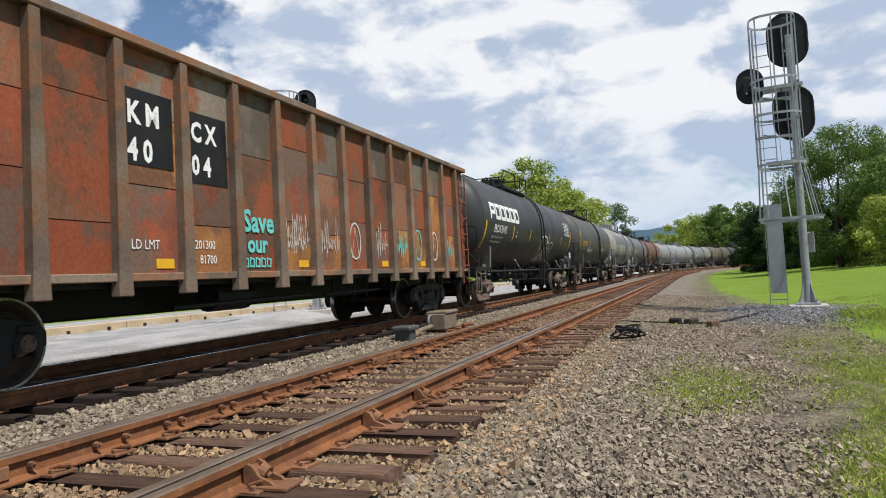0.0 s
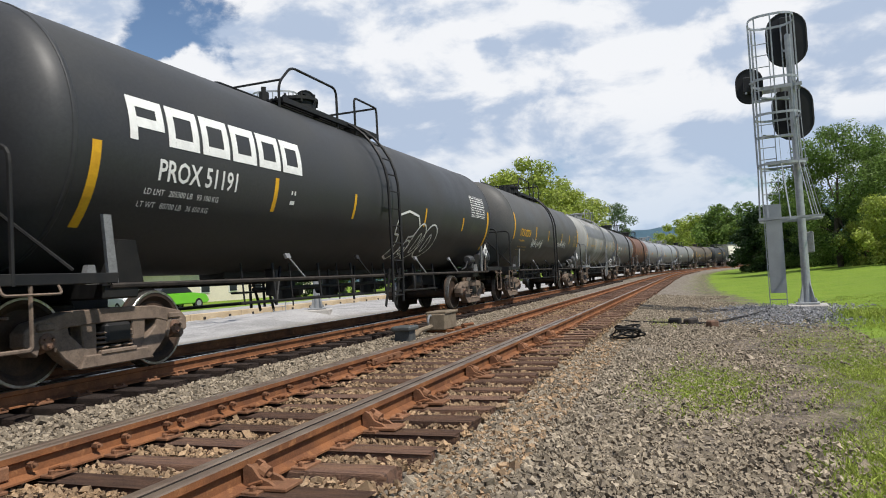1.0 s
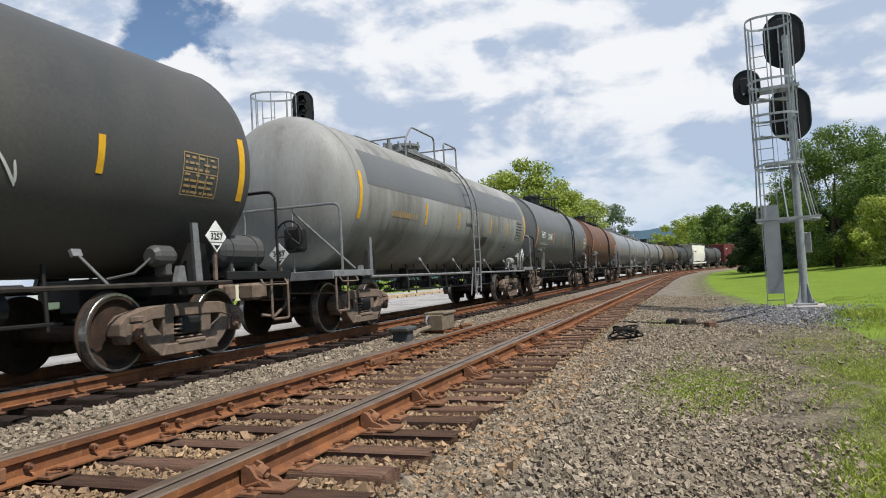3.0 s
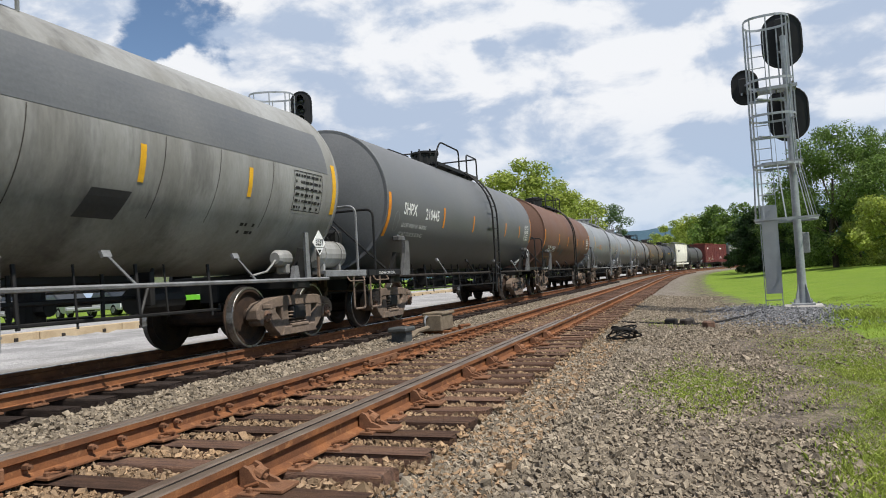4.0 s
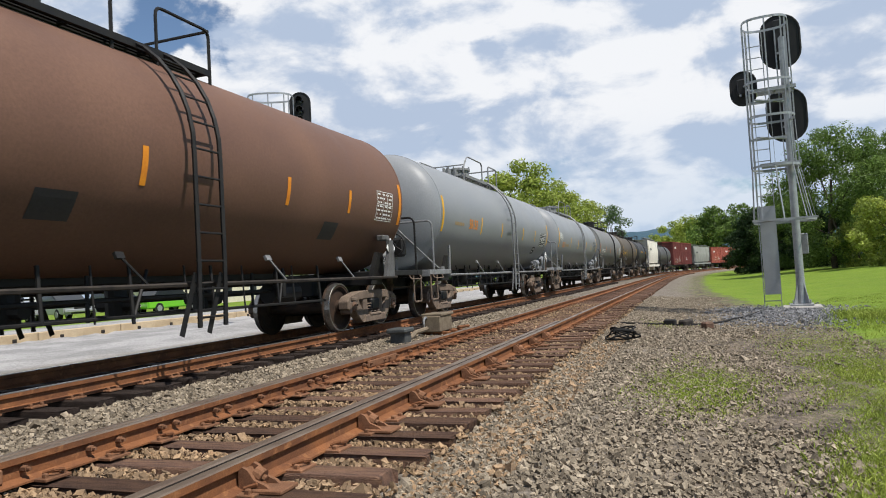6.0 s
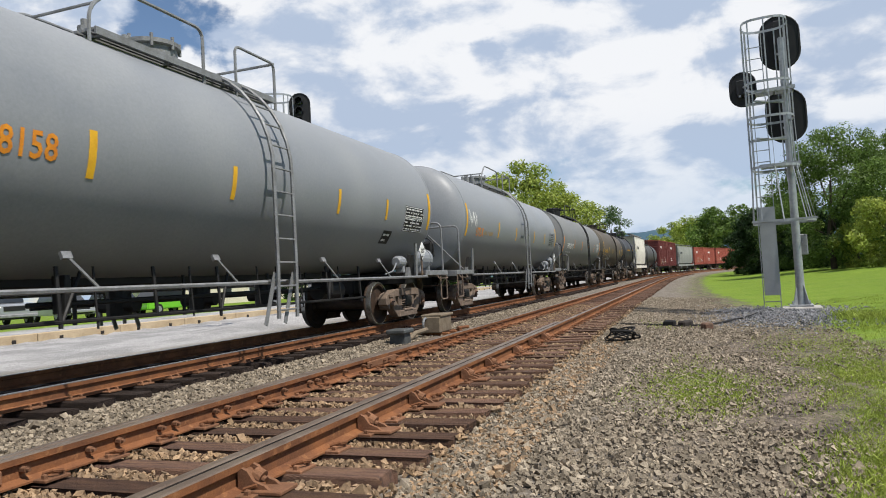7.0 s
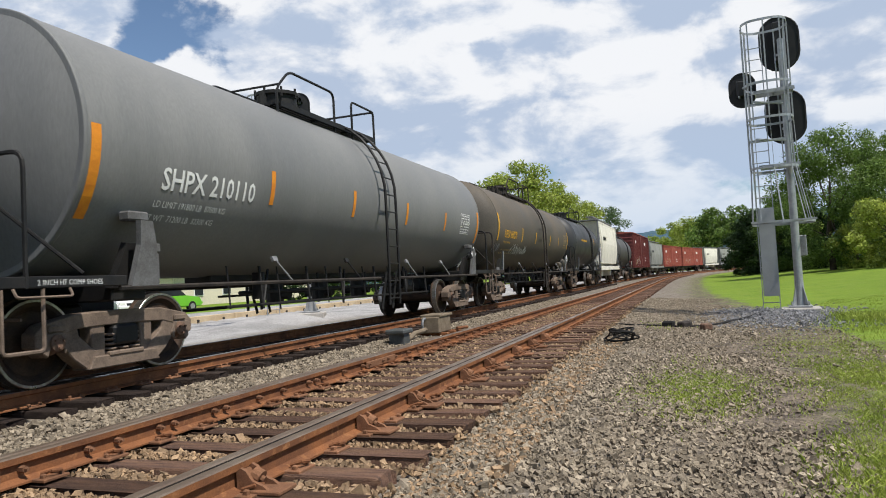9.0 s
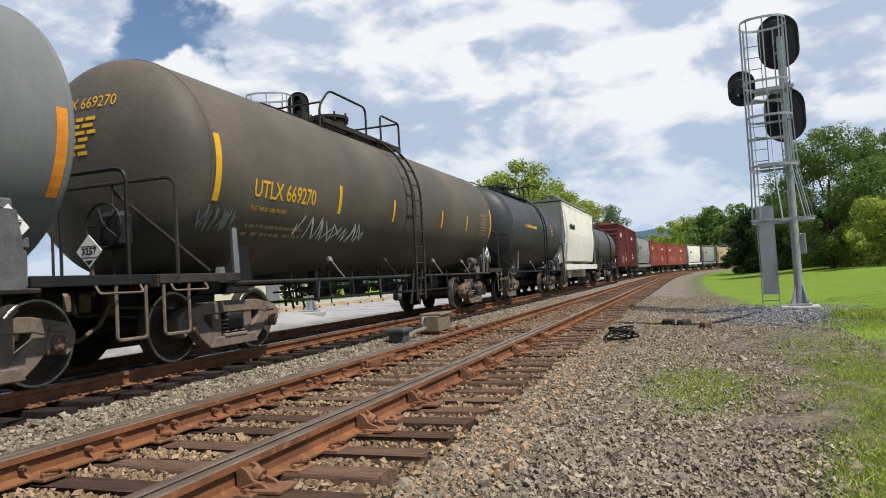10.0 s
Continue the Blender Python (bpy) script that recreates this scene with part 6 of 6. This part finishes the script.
def hills():
    for name, d, px0, px1, peak, seed in (("hill_ridge", 2600, 1000, 1900, 205, 3), ("hill_ridge", 3300, 300, 1500, 190, 6)):
        r = np.random.default_rng(seed)
        n, m = 90, 12
        xs = np.linspace((px0 - 784) / 1222 * d, (px1 - 784) / 1222 * d, n)
        ridge = peak * np.sin(np.linspace(0.05, 2.6 if seed == 3 else 3.1, n)) ** 0.8
        for k in (3, 7, 15, 31):
            ridge = ridge + peak * 0.16 / (k ** 0.6) * np.sin(np.linspace(0, k * 2.2, n) + r.uniform(0, 6))
        V = [(float(x), d + (j - m / 2) * 90.0, float(max(0.0, h) * math.sin(math.pi * j / (m - 1)) + r.uniform(-3, 3)) - 4) for x, h in zip(xs, ridge) for j in range(m)]
        Fc = [(i * m + j, (i + 1) * m + j, (i + 1) * m + j + 1, i * m + j + 1) for i in range(n - 1) for j in range(m - 1)]
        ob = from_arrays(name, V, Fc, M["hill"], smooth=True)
        tagged(ob, "wooded ridge on the horizon, blue haze in its colour", "hill", kind="structure")


hills()

# ---- beyond the gravel lot ----


def lot():
    kerb = thing("timber_kerb", "pale timber kerb beams along the gravel lot", "kerb", kind="structure")
    for k in range(22):
        s = 2.0 + k * 3.25
        cached("beam", "beam", lambda bm: box(bm, (3.22, 0.28, 0.36), (0, 0, 0.1), bevel=0.02), M["timber_pale"], kerb, line_pose(s, 16.5, -0.22, 0.3 * (k % 3 - 1)))
        # drain notches: solid blocks on the face, dark colour standing in for their shade
        for d in (-0.8, 0.82):
            cached("kerb_notch_shade", "drain_notch", lambda bm: box(bm, (0.13, 0.05, 0.11), (0, 0, 0), bevel=0.01), M["grime_dark"], kerb, line_pose(s + d, 16.35, -0.13))
    # low cream building
    p = on_line(60, 44)
    b = thing("building", "low cream building with a grey roof beyond the lot", "building")
    b.matrix_basis = pose(p.x, p.y, -0.35, 0, 0, 90 - math.degrees(TH0))
    bm = bmesh.new()
    for x in (-11, 11):
        box(bm, (0.25, 9, 3.2), (x, 0, 1.6))
    for y in (-4.4, 4.4):
        box(bm, (22, 0.25, 3.2), (0, y, 1.6))
    part("wall", bm, M["wall_cream"], b)
    bm = bmesh.new()
    prism(bm, [(-5.2, 3.15), (5.2, 3.15), (0, 5.0)], 23.5, pose(0, 0, 0, 0, 0, 90))
    part("roof", bm, M["roof_grey"], b)
    for x in (-8, -4, 0, 4, 8):
        w = part("window", box(bmesh.new(), (1.3, 0.08, 1.2), (x, -4.56, 1.7), bevel=0.02), M["white"], b)
        part("pane", box(bmesh.new(), (1.1, 0.03, 1.0), (x, -4.62, 1.7)), M["glass_dark"], w)
    # parked vehicles
    car_body("pickup_truck", "silver pickup truck parked nose to the lot", "pickup", (25.4, 29.6), "car_silver", -112, 1.85, 5.4, 2.0, True)
    car_body("car", "silver sedan parked beside the pickup", "car", (29.4, 29.8), "car_silver", -110, 1.45, 4.7, 1.85, False)
    car_body("car", "white car parked beside the silver sedan", "car", (32.0, 28.8), "car_white", -108, 1.5, 4.5, 1.85, False)
    car_body("car", "bright green hatchback parked on the grass", "car", (33.6, 26.6), "car_green", -6, 1.6, 4.1, 1.75, False)


def car_body(name, label, cat, place, paint, turn, h, ln, w, pickup):
    p = on_line(*place)
    c = thing(name, label, cat, "parked vehicles")
    c.matrix_basis = pose(p.x, p.y, ground_z(p.x, p.y), 0, 0, 90 - math.degrees(TH0) + turn)
    L = ln / 2
    side = [(-L, 0.32), (-L, 0.75), (-L * 0.93, 0.9), (-L * 0.5, 0.95), (-L * 0.45, 0.97), (L * 0.45, 0.98), (L * 0.9, 0.86), (L, 0.7), (L, 0.32)]
    if pickup:
        side = [(-L, 0.5), (-L, 1.1), (-L * 0.5, 1.12), (L * 0.5, 1.12), (L * 0.92, 1.06), (L, 0.95), (L, 0.45)]
    bm = bmesh.new()
    prism(bm, side, w)
    bmesh.ops.bevel(bm, geom=bm.edges[:], offset=0.06, segments=2, affect="EDGES", clamp_overlap=True)
    part("body", bm, M[paint], c, smooth=False)
    b0 = 1.1 if pickup else 0.95
    bm = bmesh.new()
    cab = [(-L * 0.1, b0), (-L * 0.05, h), (L * 0.28, h), (L * 0.5, b0)] if pickup else [(-L * 0.75, b0), (-L * 0.45, h), (L * 0.12, h), (L * 0.5, b0)]
    prism(bm, cab, w * 0.84)
    bmesh.ops.bevel(bm, geom=bm.edges[:], offset=0.05, segments=2, affect="EDGES", clamp_overlap=True)
    part("cabin_glass", bm, M["glass_dark"], c)
    bm = bmesh.new()
    box(bm, (abs(cab[2][0] - cab[1][0]) * 1.02, w * 0.8, 0.06), ((cab[1][0] + cab[2][0]) / 2, 0, h + 0.005), bevel=0.02)
    part("roof", bm, M[paint], c)
    for sx in (-0.62, 0.62):
        for sy in (-1, 1):
            r = 0.38 if pickup else 0.32
            bm = spin(bmesh.new(), [(-0.11, 0.02), (-0.11, r * 0.9), (-0.09, r), (0.09, r), (0.11, r * 0.9), (0.11, 0.02)], 20, "y")
            wl = part("wheel", bm, M["rubber"], c)
            wl.matrix_basis = pose(sx * L, sy * (w / 2 - 0.1), r)
            part("rim", spin(bmesh.new(), [(-0.12, 0.02), (-0.125, r * 0.55), (0.125, r * 0.55), (0.12, 0.02)], 14, "y"), M["galv"], wl)
    for sy in (-1, 1):
        part("headlight", box(bmesh.new(), (0.08, 0.38, 0.16), (L * 0.985, sy * w * 0.36, 0.72 if not pickup else 0.88), bevel=0.03), M["white"], c)
    bm = bmesh.new()
    box(bm, (0.06, w * 0.45, 0.22), (L, 0, 0.62 if not pickup else 0.85), bevel=0.02)
    box(bm, (0.06, w * 0.6, 0.12), (L, 0, 0.4), bevel=0.02)
    part("grille", bm, M["black"], c)
    bm = bmesh.new()
    box(bm, (0.12, w * 0.98, 0.16), (L + 0.02, 0, 0.5), bevel=0.03)
    part("bumper", bm, M["galv_dull" if pickup else paint], c)


lot()

# ---- by the tracks ----


def switch_gear():
    m = thing("switch_machine", "weathered tan switch machine box between the tracks", "switch machine")
    m.matrix_basis = line_pose(15.0, 2.75, -0.21)
    part("housing", box(bmesh.new(), (0.75, 0.42, 0.34), (0, 0, 0.24), bevel=0.02), M["box_tan"], m)
    part("lid", box(bmesh.new(), (0.8, 0.47, 0.06), (0.05, 0, 0.43), bevel=0.015), M["box_tan"], m)
    for x in (-0.2, 0.25, 0.6):
        part("base_bar", box(bmesh.new(), (0.14, 0.9, 0.07), (x, 0.1, 0.035), bevel=0.01), M["rust"], m)
    bm = bmesh.new()
    rod(bm, (0.45, -0.1, 0.16), (0.95, 0.3, 0.12), 0.05, 10)
    rod(bm, (0.4, 0.25, 0.14), (1.3, 0.3, 0.1), 0.03, 8)
    rod(bm, (0.5, -0.3, 0.1), (1.1, -0.35, 0.08), 0.035, 8)
    part("throw_rod", bm, M["rust"], m)
    bm = bmesh.new()
    pipe(bm, [(-0.42 + 0.13 * math.cos(a), 0.1, 0.26 + 0.13 * math.sin(a)) for a in (k * 0.45 for k in range(15))], 0.025, 8)
    part("hand_wheel", bm, M["galv_dull"], m)
    j = thing("junction_box", "dark grey cast junction box on the ballast", "junction box")
    j.matrix_basis = line_pose(13.1, 2.8, -0.21)
    bm = bmesh.new()
    prism(bm, [(-0.16, 0.0), (0.16, 0.0), (0.14, 0.2), (-0.14, 0.2)], 0.3)
    part("pedestal", bm, M["panel_dark"], j)
    part("cap", box(bmesh.new(), (0.46, 0.4, 0.09), (0, 0, 0.25), bevel=0.025), M["panel_dark"], j)
    bm = bmesh.new()
    pipe(bm, [(0.2, 0, 0.08), (0.6, 0.05, 0.05), (1.0, 0.1, 0.12), (1.4, 0.0, 0.16)], 0.05, 8)
    part("conduit", bm, M["box_tan"], j)


M_("panel_dark", (0.075, 0.08, 0.078), (0.055, 0.058, 0.058), scale=5, rough=0.6, bump=0.1)
switch_gear()


def cables():
    t = tagged(new("cable_coil"), "tangled coil of black cable on the ballast", "cable")
    x, y = 3.0, 12.0
    t.matrix_basis = pose(x, y, ground_z(x, y) + 0.02)
    r = random.Random(6)
    for k in range(6):
        bm = bmesh.new()
        a0, rx, ry = r.uniform(0, 6), r.uniform(0.13, 0.27), r.uniform(0.14, 0.24)
        ox, oy, oz = r.uniform(-.12, .12), r.uniform(-.1, .1), r.uniform(0, 0.06)
        pts = [(ox + rx * math.cos(a0 + w) + 0.05 * math.sin(3 * w), oy + ry * math.sin(a0 + w), oz + 0.11 + 0.1 * math.sin(w + k)) for w in (q * 0.3 for q in range(23))]
        pipe(bm, pts, 0.014, 6)
        part("cable_loop", bm, M["rubber"], t)
    c = tagged(new("ground_cable"), "black cable lying across the gravel to the mast", "cable")
    pts = [(3.5, 15.9), (4.4, 15.5), (5.1, 15.3), (5.8, 15.5), (6.8, 16.4), (7.7, 17.3), (8.6, 18.1)]
    sm = []
    for i in range(len(pts) - 1):
        for k in range(5):
            q = k / 5
            px, py = pts[i][0] * (1 - q) + pts[i + 1][0] * q, pts[i][1] * (1 - q) + pts[i + 1][1] * q + 0.05 * math.sin(i * 5 + k)
            sm.append((px, py, ground_z(px, py) + 0.035))
    part("cable_run", pipe(bmesh.new(), sm, 0.02, 6), M["rubber"], c)
    part("cable_run", pipe(bmesh.new(), [(a, b + 0.1, d) for a, b, d in sm[4:22]], 0.018, 6), M["rubber"], c)
    for dx, dy, key in ((0.0, 0.0, "grime_dark"), (0.3, -0.5, "bearing"), (-0.3, 0.1, "rubber"), (0.15, 0.25, "grime_dark")):
        o = tagged(new("scrap_metal"), "rusty scrap block lying on the gravel", "scrap", "scrap by the cable")
        xx, yy = 5.25 + dx, 15.3 + dy
        o.matrix_basis = pose(xx, yy, ground_z(xx, yy), 0, 0, 30 + dx * 200)
        part("block", box(bmesh.new(), (0.26, 0.2, 0.15), (0, 0, 0.07), bevel=0.03), M[key], o)


cables()

# ---- rails' fittings ----


def fittings():
    rng = random.Random(8)
    # second rail beside each of the near track's rails (switch blades)
    for off, s0, s1 in ((0.128, -12.0, 15.0), (1.505 + 0.118, -12.0, 12.0)):
        bm = bmesh.new()
        sweep_rail(bm, off, -0.006 + (0.024 if off > 1 else 0), s0, s1, 2.5, RAIL)
        # dark sides paint in the shade of the gap between the heads
        part("switch_rail", bm, [M["grime_dark"], M["rail_dull"]], near_track, "switch rail, sides coloured dark for the shaded gap")

    def brace(bm):
        for x in (-0.055, 0.055):
            prism(bm, [(-0.08, -0.155), (-0.24, -0.155), (-0.2, -0.125), (-0.13, -0.10), (-0.09, -0.045), (-0.055, -0.03), (-0.03, -0.05), (-0.03, -0.155)], 0.025, pose(x, 0, 0, 0, 0, 90))
        prism(bm, [(-0.05, -0.05), (-0.03, -0.05), (-0.08, -0.15), (-0.12, -0.15)], 0.1, pose(0, 0, 0, 0, 0, 90))
        rod(bm, (0.0, -0.15, -0.10), (0.0, -0.10, -0.075), 0.045, 12)
        rod(bm, (0.0, -0.17, -0.11), (0.0, -0.12, -0.085), 0.02, 8)
        box(bm, (0.19, 0.2, 0.025), (0.0, -0.22, -0.157), bevel=0.006)

    def plate(bm):
        box(bm, (0.19, 0.36, 0.02), (0, 0, -0.168), bevel=0.004)
        for x, y in ((-0.06, -0.13), (0.06, 0.13), (0.06, -0.14), (-0.06, 0.14)):
            box(bm, (0.028, 0.035, 0.035), (x, y, -0.148), bevel=0.006)

    def clip(bm):
        pipe(bm, [(-0.05, -0.08, -0.14), (-0.03, -0.15, -0.12), (0.02, -0.17, -0.125), (0.05, -0.12, -0.14), (0.03, -0.06, -0.145)], 0.012, 6)

    def bolt(bm):
        rod(bm, (0, 0.0, 0), (0, -0.05, 0), 0.022, 6)
        rod(bm, (0, -0.045, 0), (0, -0.075, 0), 0.012, 6)

    for s in (-0.3, 1.3, 2.8, 4.28, 5.78, 6.8, 8.3, 9.26, 10.68, 11.7, 12.7):
        cached("brace_rail", "rail_brace", brace, M["rust_plate"], near_track, line_pose(s, 0, 0, rng.uniform(-3, 3)))
    for s in TIES_NEAR:
        for off in (0.0, 1.505):
            cached("tie_plate", "tie_plate", plate, M["rust_plate"], near_track, line_pose(s, off, 0.024 if off else 0.0))
            if rng.random() < 0.7 and s < 25:
                cached("clip", "rail_clip", clip, M["rust"], near_track, line_pose(s + 0.02, off, 0.024 if off else 0.0))
    for s in TIES_FAR:
        cached("tie_plate", "tie_plate", plate, M["rust_plate"], far_track, line_pose(s, D2, Z2))
    s = 0.6
    while s < 16:
        cached("web_bolt", "web_bolt", bolt, M["rust_plate"], near_track, line_pose(s, 1.505 - 0.012, 0.024 - 0.085))
        s += rng.choice((0.26, 0.42, 0.5, 0.16))
    bar = lambda bm: box(bm, (0.9, 0.03, 0.09), (0, -0.03, -0.095), bevel=0.01)
    for s in (3.5, 9.4):
        cached("joint_bar", "joint_bar", bar, M["rust_plate"], near_track, line_pose(s, 1.505 - 0.005, 0.024))


M_("rust_plate", (0.235, 0.115, 0.062), (0.165, 0.085, 0.05), scale=8, rough=0.85, bump=0.4, fine=90, spread=0.5, rand=0.2)


# ---- loose stone and grass ----


def scatter_stones(name, label, n, place, size, material, seed):
    """Many angular stones in one mesh; place(rng, n) gives s, off and height."""
    r = np.random.default_rng(seed)
    s, off, z = place(r, n)
    n = len(s)
    th = np.interp(s, _S, _T)
    x = np.interp(s, _S, _X) - np.cos(th) * off
    y = np.interp(s, _S, _Y) + np.sin(th) * off
    base = np.array([(x, y, z) for x in (-1, 1) for y in (-1, 1) for z in (-1, 1)], dtype=float) * 0.75
    tri = np.array([(0, 1, 3), (0, 3, 2), (4, 6, 7), (4, 7, 5), (0, 4, 5), (0, 5, 1), (2, 3, 7), (2, 7, 6), (0, 2, 6), (0, 6, 4), (1, 5, 7), (1, 7, 3)])
    V = base[None] * r.uniform(0.6, 1.2, (n, 8, 1)) + r.normal(0, 0.13, (n, 8, 3))
    V = V * np.stack([r.uniform(0.8, 1.5, n), r.uniform(0.7, 1.15, n), r.uniform(0.55, 0.95, n)], -1)[:, None]
    q = r.normal(size=(n, 4))
    q[:, 1:3] *= 0.5
    q /= np.linalg.norm(q, axis=1, keepdims=True)
    w, a, b, c = q.T
    Rm = np.stack([1 - 2 * (b * b + c * c), 2 * (a * b - c * w), 2 * (a * c + b * w), 2 * (a * b + c * w), 1 - 2 * (a * a + c * c), 2 * (b * c - a * w), 2 * (a * c - b * w), 2 * (b * c + a * w), 1 - 2 * (a * a + b * b)], -1).reshape(n, 3, 3)
    V = np.einsum("nij,nkj->nki", Rm, V) * (size * np.exp(r.normal(0, 0.32, n)))[:, None, None]
    V += np.stack([x, y, z], -1)[:, None]
    Fc = (tri[None] + (np.arange(n) * 8)[:, None, None]).reshape(-1, 3)
    ob = new(name, quick_mesh(name, V.reshape(-1, 3), Fc, M[material]))
    return tagged(ob, label, "gravel", kind="stuff")


def stones():
    def area(s0, s1, o0, o1, power=1.6, lift=0.0):
        def f(r, n):
            s = s0 + (s1 - s0) * r.uniform(0, 1, n) ** power
            off = r.uniform(o0, o1, n)
            return s, off, ground_height(s, off) + lift + r.uniform(-0.005, 0.022, n)
        return f

    def shoulder(r, n):
        s = 1.5 + 30 * r.uniform(0, 1, n) ** 1.7
        off = -0.78 - 2.9 * r.uniform(0, 1, n) ** 1.25
        keep = off > -2.7 - 0.9 * np.sin(s * 1.3) * 0.4 - r.uniform(0, 0.8, n)
        s, off = s[keep], off[keep]
        return s, off, ground_height(s, off) + r.uniform(-0.008, 0.022, len(s))

    def cribs(s0, s1, o0, o1, lift):
        """Between the ties only."""
        beds = np.array(TIES_NEAR)

        def f(r, n):
            s, off, z = area(s0, s1, o0, o1, 1.6, lift)(r, n)
            i = np.clip(np.searchsorted(beds, s), 1, len(beds) - 1)
            gap = np.minimum(np.abs(s - beds[i]), np.abs(s - beds[i - 1]))
            k = gap > 0.135
            return s[k], off[k], z[k]
        return f

    scatter_stones("ballast_stones", "grey-brown crushed stone ballast beside the track", 86000, shoulder, 0.0158, "stone", 1)
    scatter_stones("ballast_stones", "grey crushed stone ballast between the two tracks", 36000, area(1.0, 34, 2.05, 3.35), 0.018, "stone", 2)
    scatter_stones("ballast_stones", "rust-stained ballast between the ties", 52000, cribs(2.0, 26, -0.85, 2.1, 0.045), 0.0165, "stone_rust", 3)
    scatter_stones("ballast_stones", "rust-stained ballast at the tie ends", 6000, area(2.0, 14, -1.35, -0.8), 0.0165, "stone_rust", 4)

    def heap(r, n):
        s, off = 20.6 + r.normal(0, 1.5, n), -4.5 + r.normal(0, 0.75, n)
        return s, off, ground_height(s, off) + r.uniform(-0.005, 0.02, n)
    scatter_stones("gravel_heap", "blue-grey gravel round the foot of the mast", 9000, heap, 0.022, "pebble_grey", 5)

    def litter(r, n):
        s, off = r.uniform(3, 22, n), r.uniform(-5.2, -2.4, n)
        return s, off, ground_height(s, off) + r.uniform(-0.012, 0.01, n)
    scatter_stones("loose_stones", "scattered stones on worn dirt", 14000, litter, 0.0145, "stone", 6)


def grass():
    r = np.random.default_rng(9)
    S1, O1, H1 = [], [], []

    def patch_(s, off, ss, so, n, h):
        S1.append(r.normal(s, ss, n)), O1.append(r.normal(off, so, n)), H1.append(np.full(n, h))
    for s, off, ss, so, n, h in ((8.9, -2.45, 0.75, 0.26, 9000, 0.04), (9.8, -2.7, 0.5, 0.3, 3500, 0.036), (8.2, -2.1, 0.4, 0.25, 900, 0.03), (17.2, -1.9, 0.5, 0.25, 250, 0.06), (11.5, -2.5, 0.4, 0.2, 160, 0.05),
                                 (4.6, -3.5, 0.6, 0.2, 8000, 0.05), (5.8, -3.75, 0.7, 0.22, 8000, 0.045), (7.6, -4.1, 0.9, 0.3, 11000, 0.036), (10.2, -4.4, 1.0, 0.4, 11000, 0.034), (13.2, -4.5, 1.2, 0.5, 5000, 0.032), (18.6, -6.1, 0.5, 0.3, 1500, 0.13), (16.8, -5.9, 0.8, 0.5, 1000, 0.06)):
        patch_(s, off, ss, so, n, h)
    n = 60000
    s = 3 + 24 * r.uniform(0, 1, n) ** 1.3
    S1.append(s), O1.append(-4.9 - 6.5 * r.uniform(0, 1, n) ** 1.2 - 0.5 * np.sin(s) - 0.05 * s), H1.append(np.full(n, 0.03))
    s, off, h = np.concatenate(S1), np.concatenate(O1), np.concatenate(H1)
    th = np.interp(s, _S, _T)
    x = np.interp(s, _S, _X) - np.cos(th) * off
    y = np.interp(s, _S, _Y) + np.sin(th) * off
    z = ground_height(s, off) - 0.01
    n = len(s)
    h = h * r.uniform(0.5, 1.5, n)
    a = r.uniform(0, 2 * math.pi, n)
    lean = r.normal(0, 0.55, (n, 2)) * h[:, None]
    wd = 0.003 + 0.05 * h
    p = np.stack([x, y, z], -1)
    side = np.stack([np.cos(a) * wd, np.sin(a) * wd, np.zeros(n)], -1)
    tip = p + np.concatenate([lean, h[:, None]], 1)
    mid = p + np.concatenate([lean * 0.35, h[:, None] * 0.6], 1)
    V = np.stack([p - side, p + side, mid + side * 0.7, tip, mid - side * 0.7], 1)
    Fc = np.arange(n * 5).reshape(n, 5)
    ob = new("grass_tufts", quick_mesh("grass_tufts", V.reshape(-1, 3), Fc, M["blade"]))
    tagged(ob, "tufts of fresh green grass in dirt and gravel", "grass", kind="stuff")


M_("blade", (0.34, 0.40, 0.075), (0.26, 0.33, 0.06), scale=0.8, rough=0.7, bump=0, fine=8, spread=0.4, island=0.35, thin=0.3)
TIES_NEAR = make_ties(near_track, 0.0, 0.0, -6, 110, 0.49, 0.76, 0.62)
TIES_FAR = make_ties(far_track, D2, Z2, -6, 60, 0.5, 0.55, 0.5)
stones()
grass()
fittings()


# ---- motion of the train ----


def motions():
    for car, s0 in TRAIN:
        rows = []
        for k in range(41):
            t = k * 0.25
            s = s0 - SPEED * t
            rows.append((t, line_pose(s, MID, Z2)))
        walk(car, rows)
    step = 1 / 30
    turn = math.degrees(SPEED / 0.457)
    for ws, x in SPUN:
        rows = []
        for k in range(301):
            t = k * step
            rows.append((t, pose(x, 0, 0.457, 0, -((turn * t + x * 40) % 360), 0)))
        walk(ws, rows)


motions()
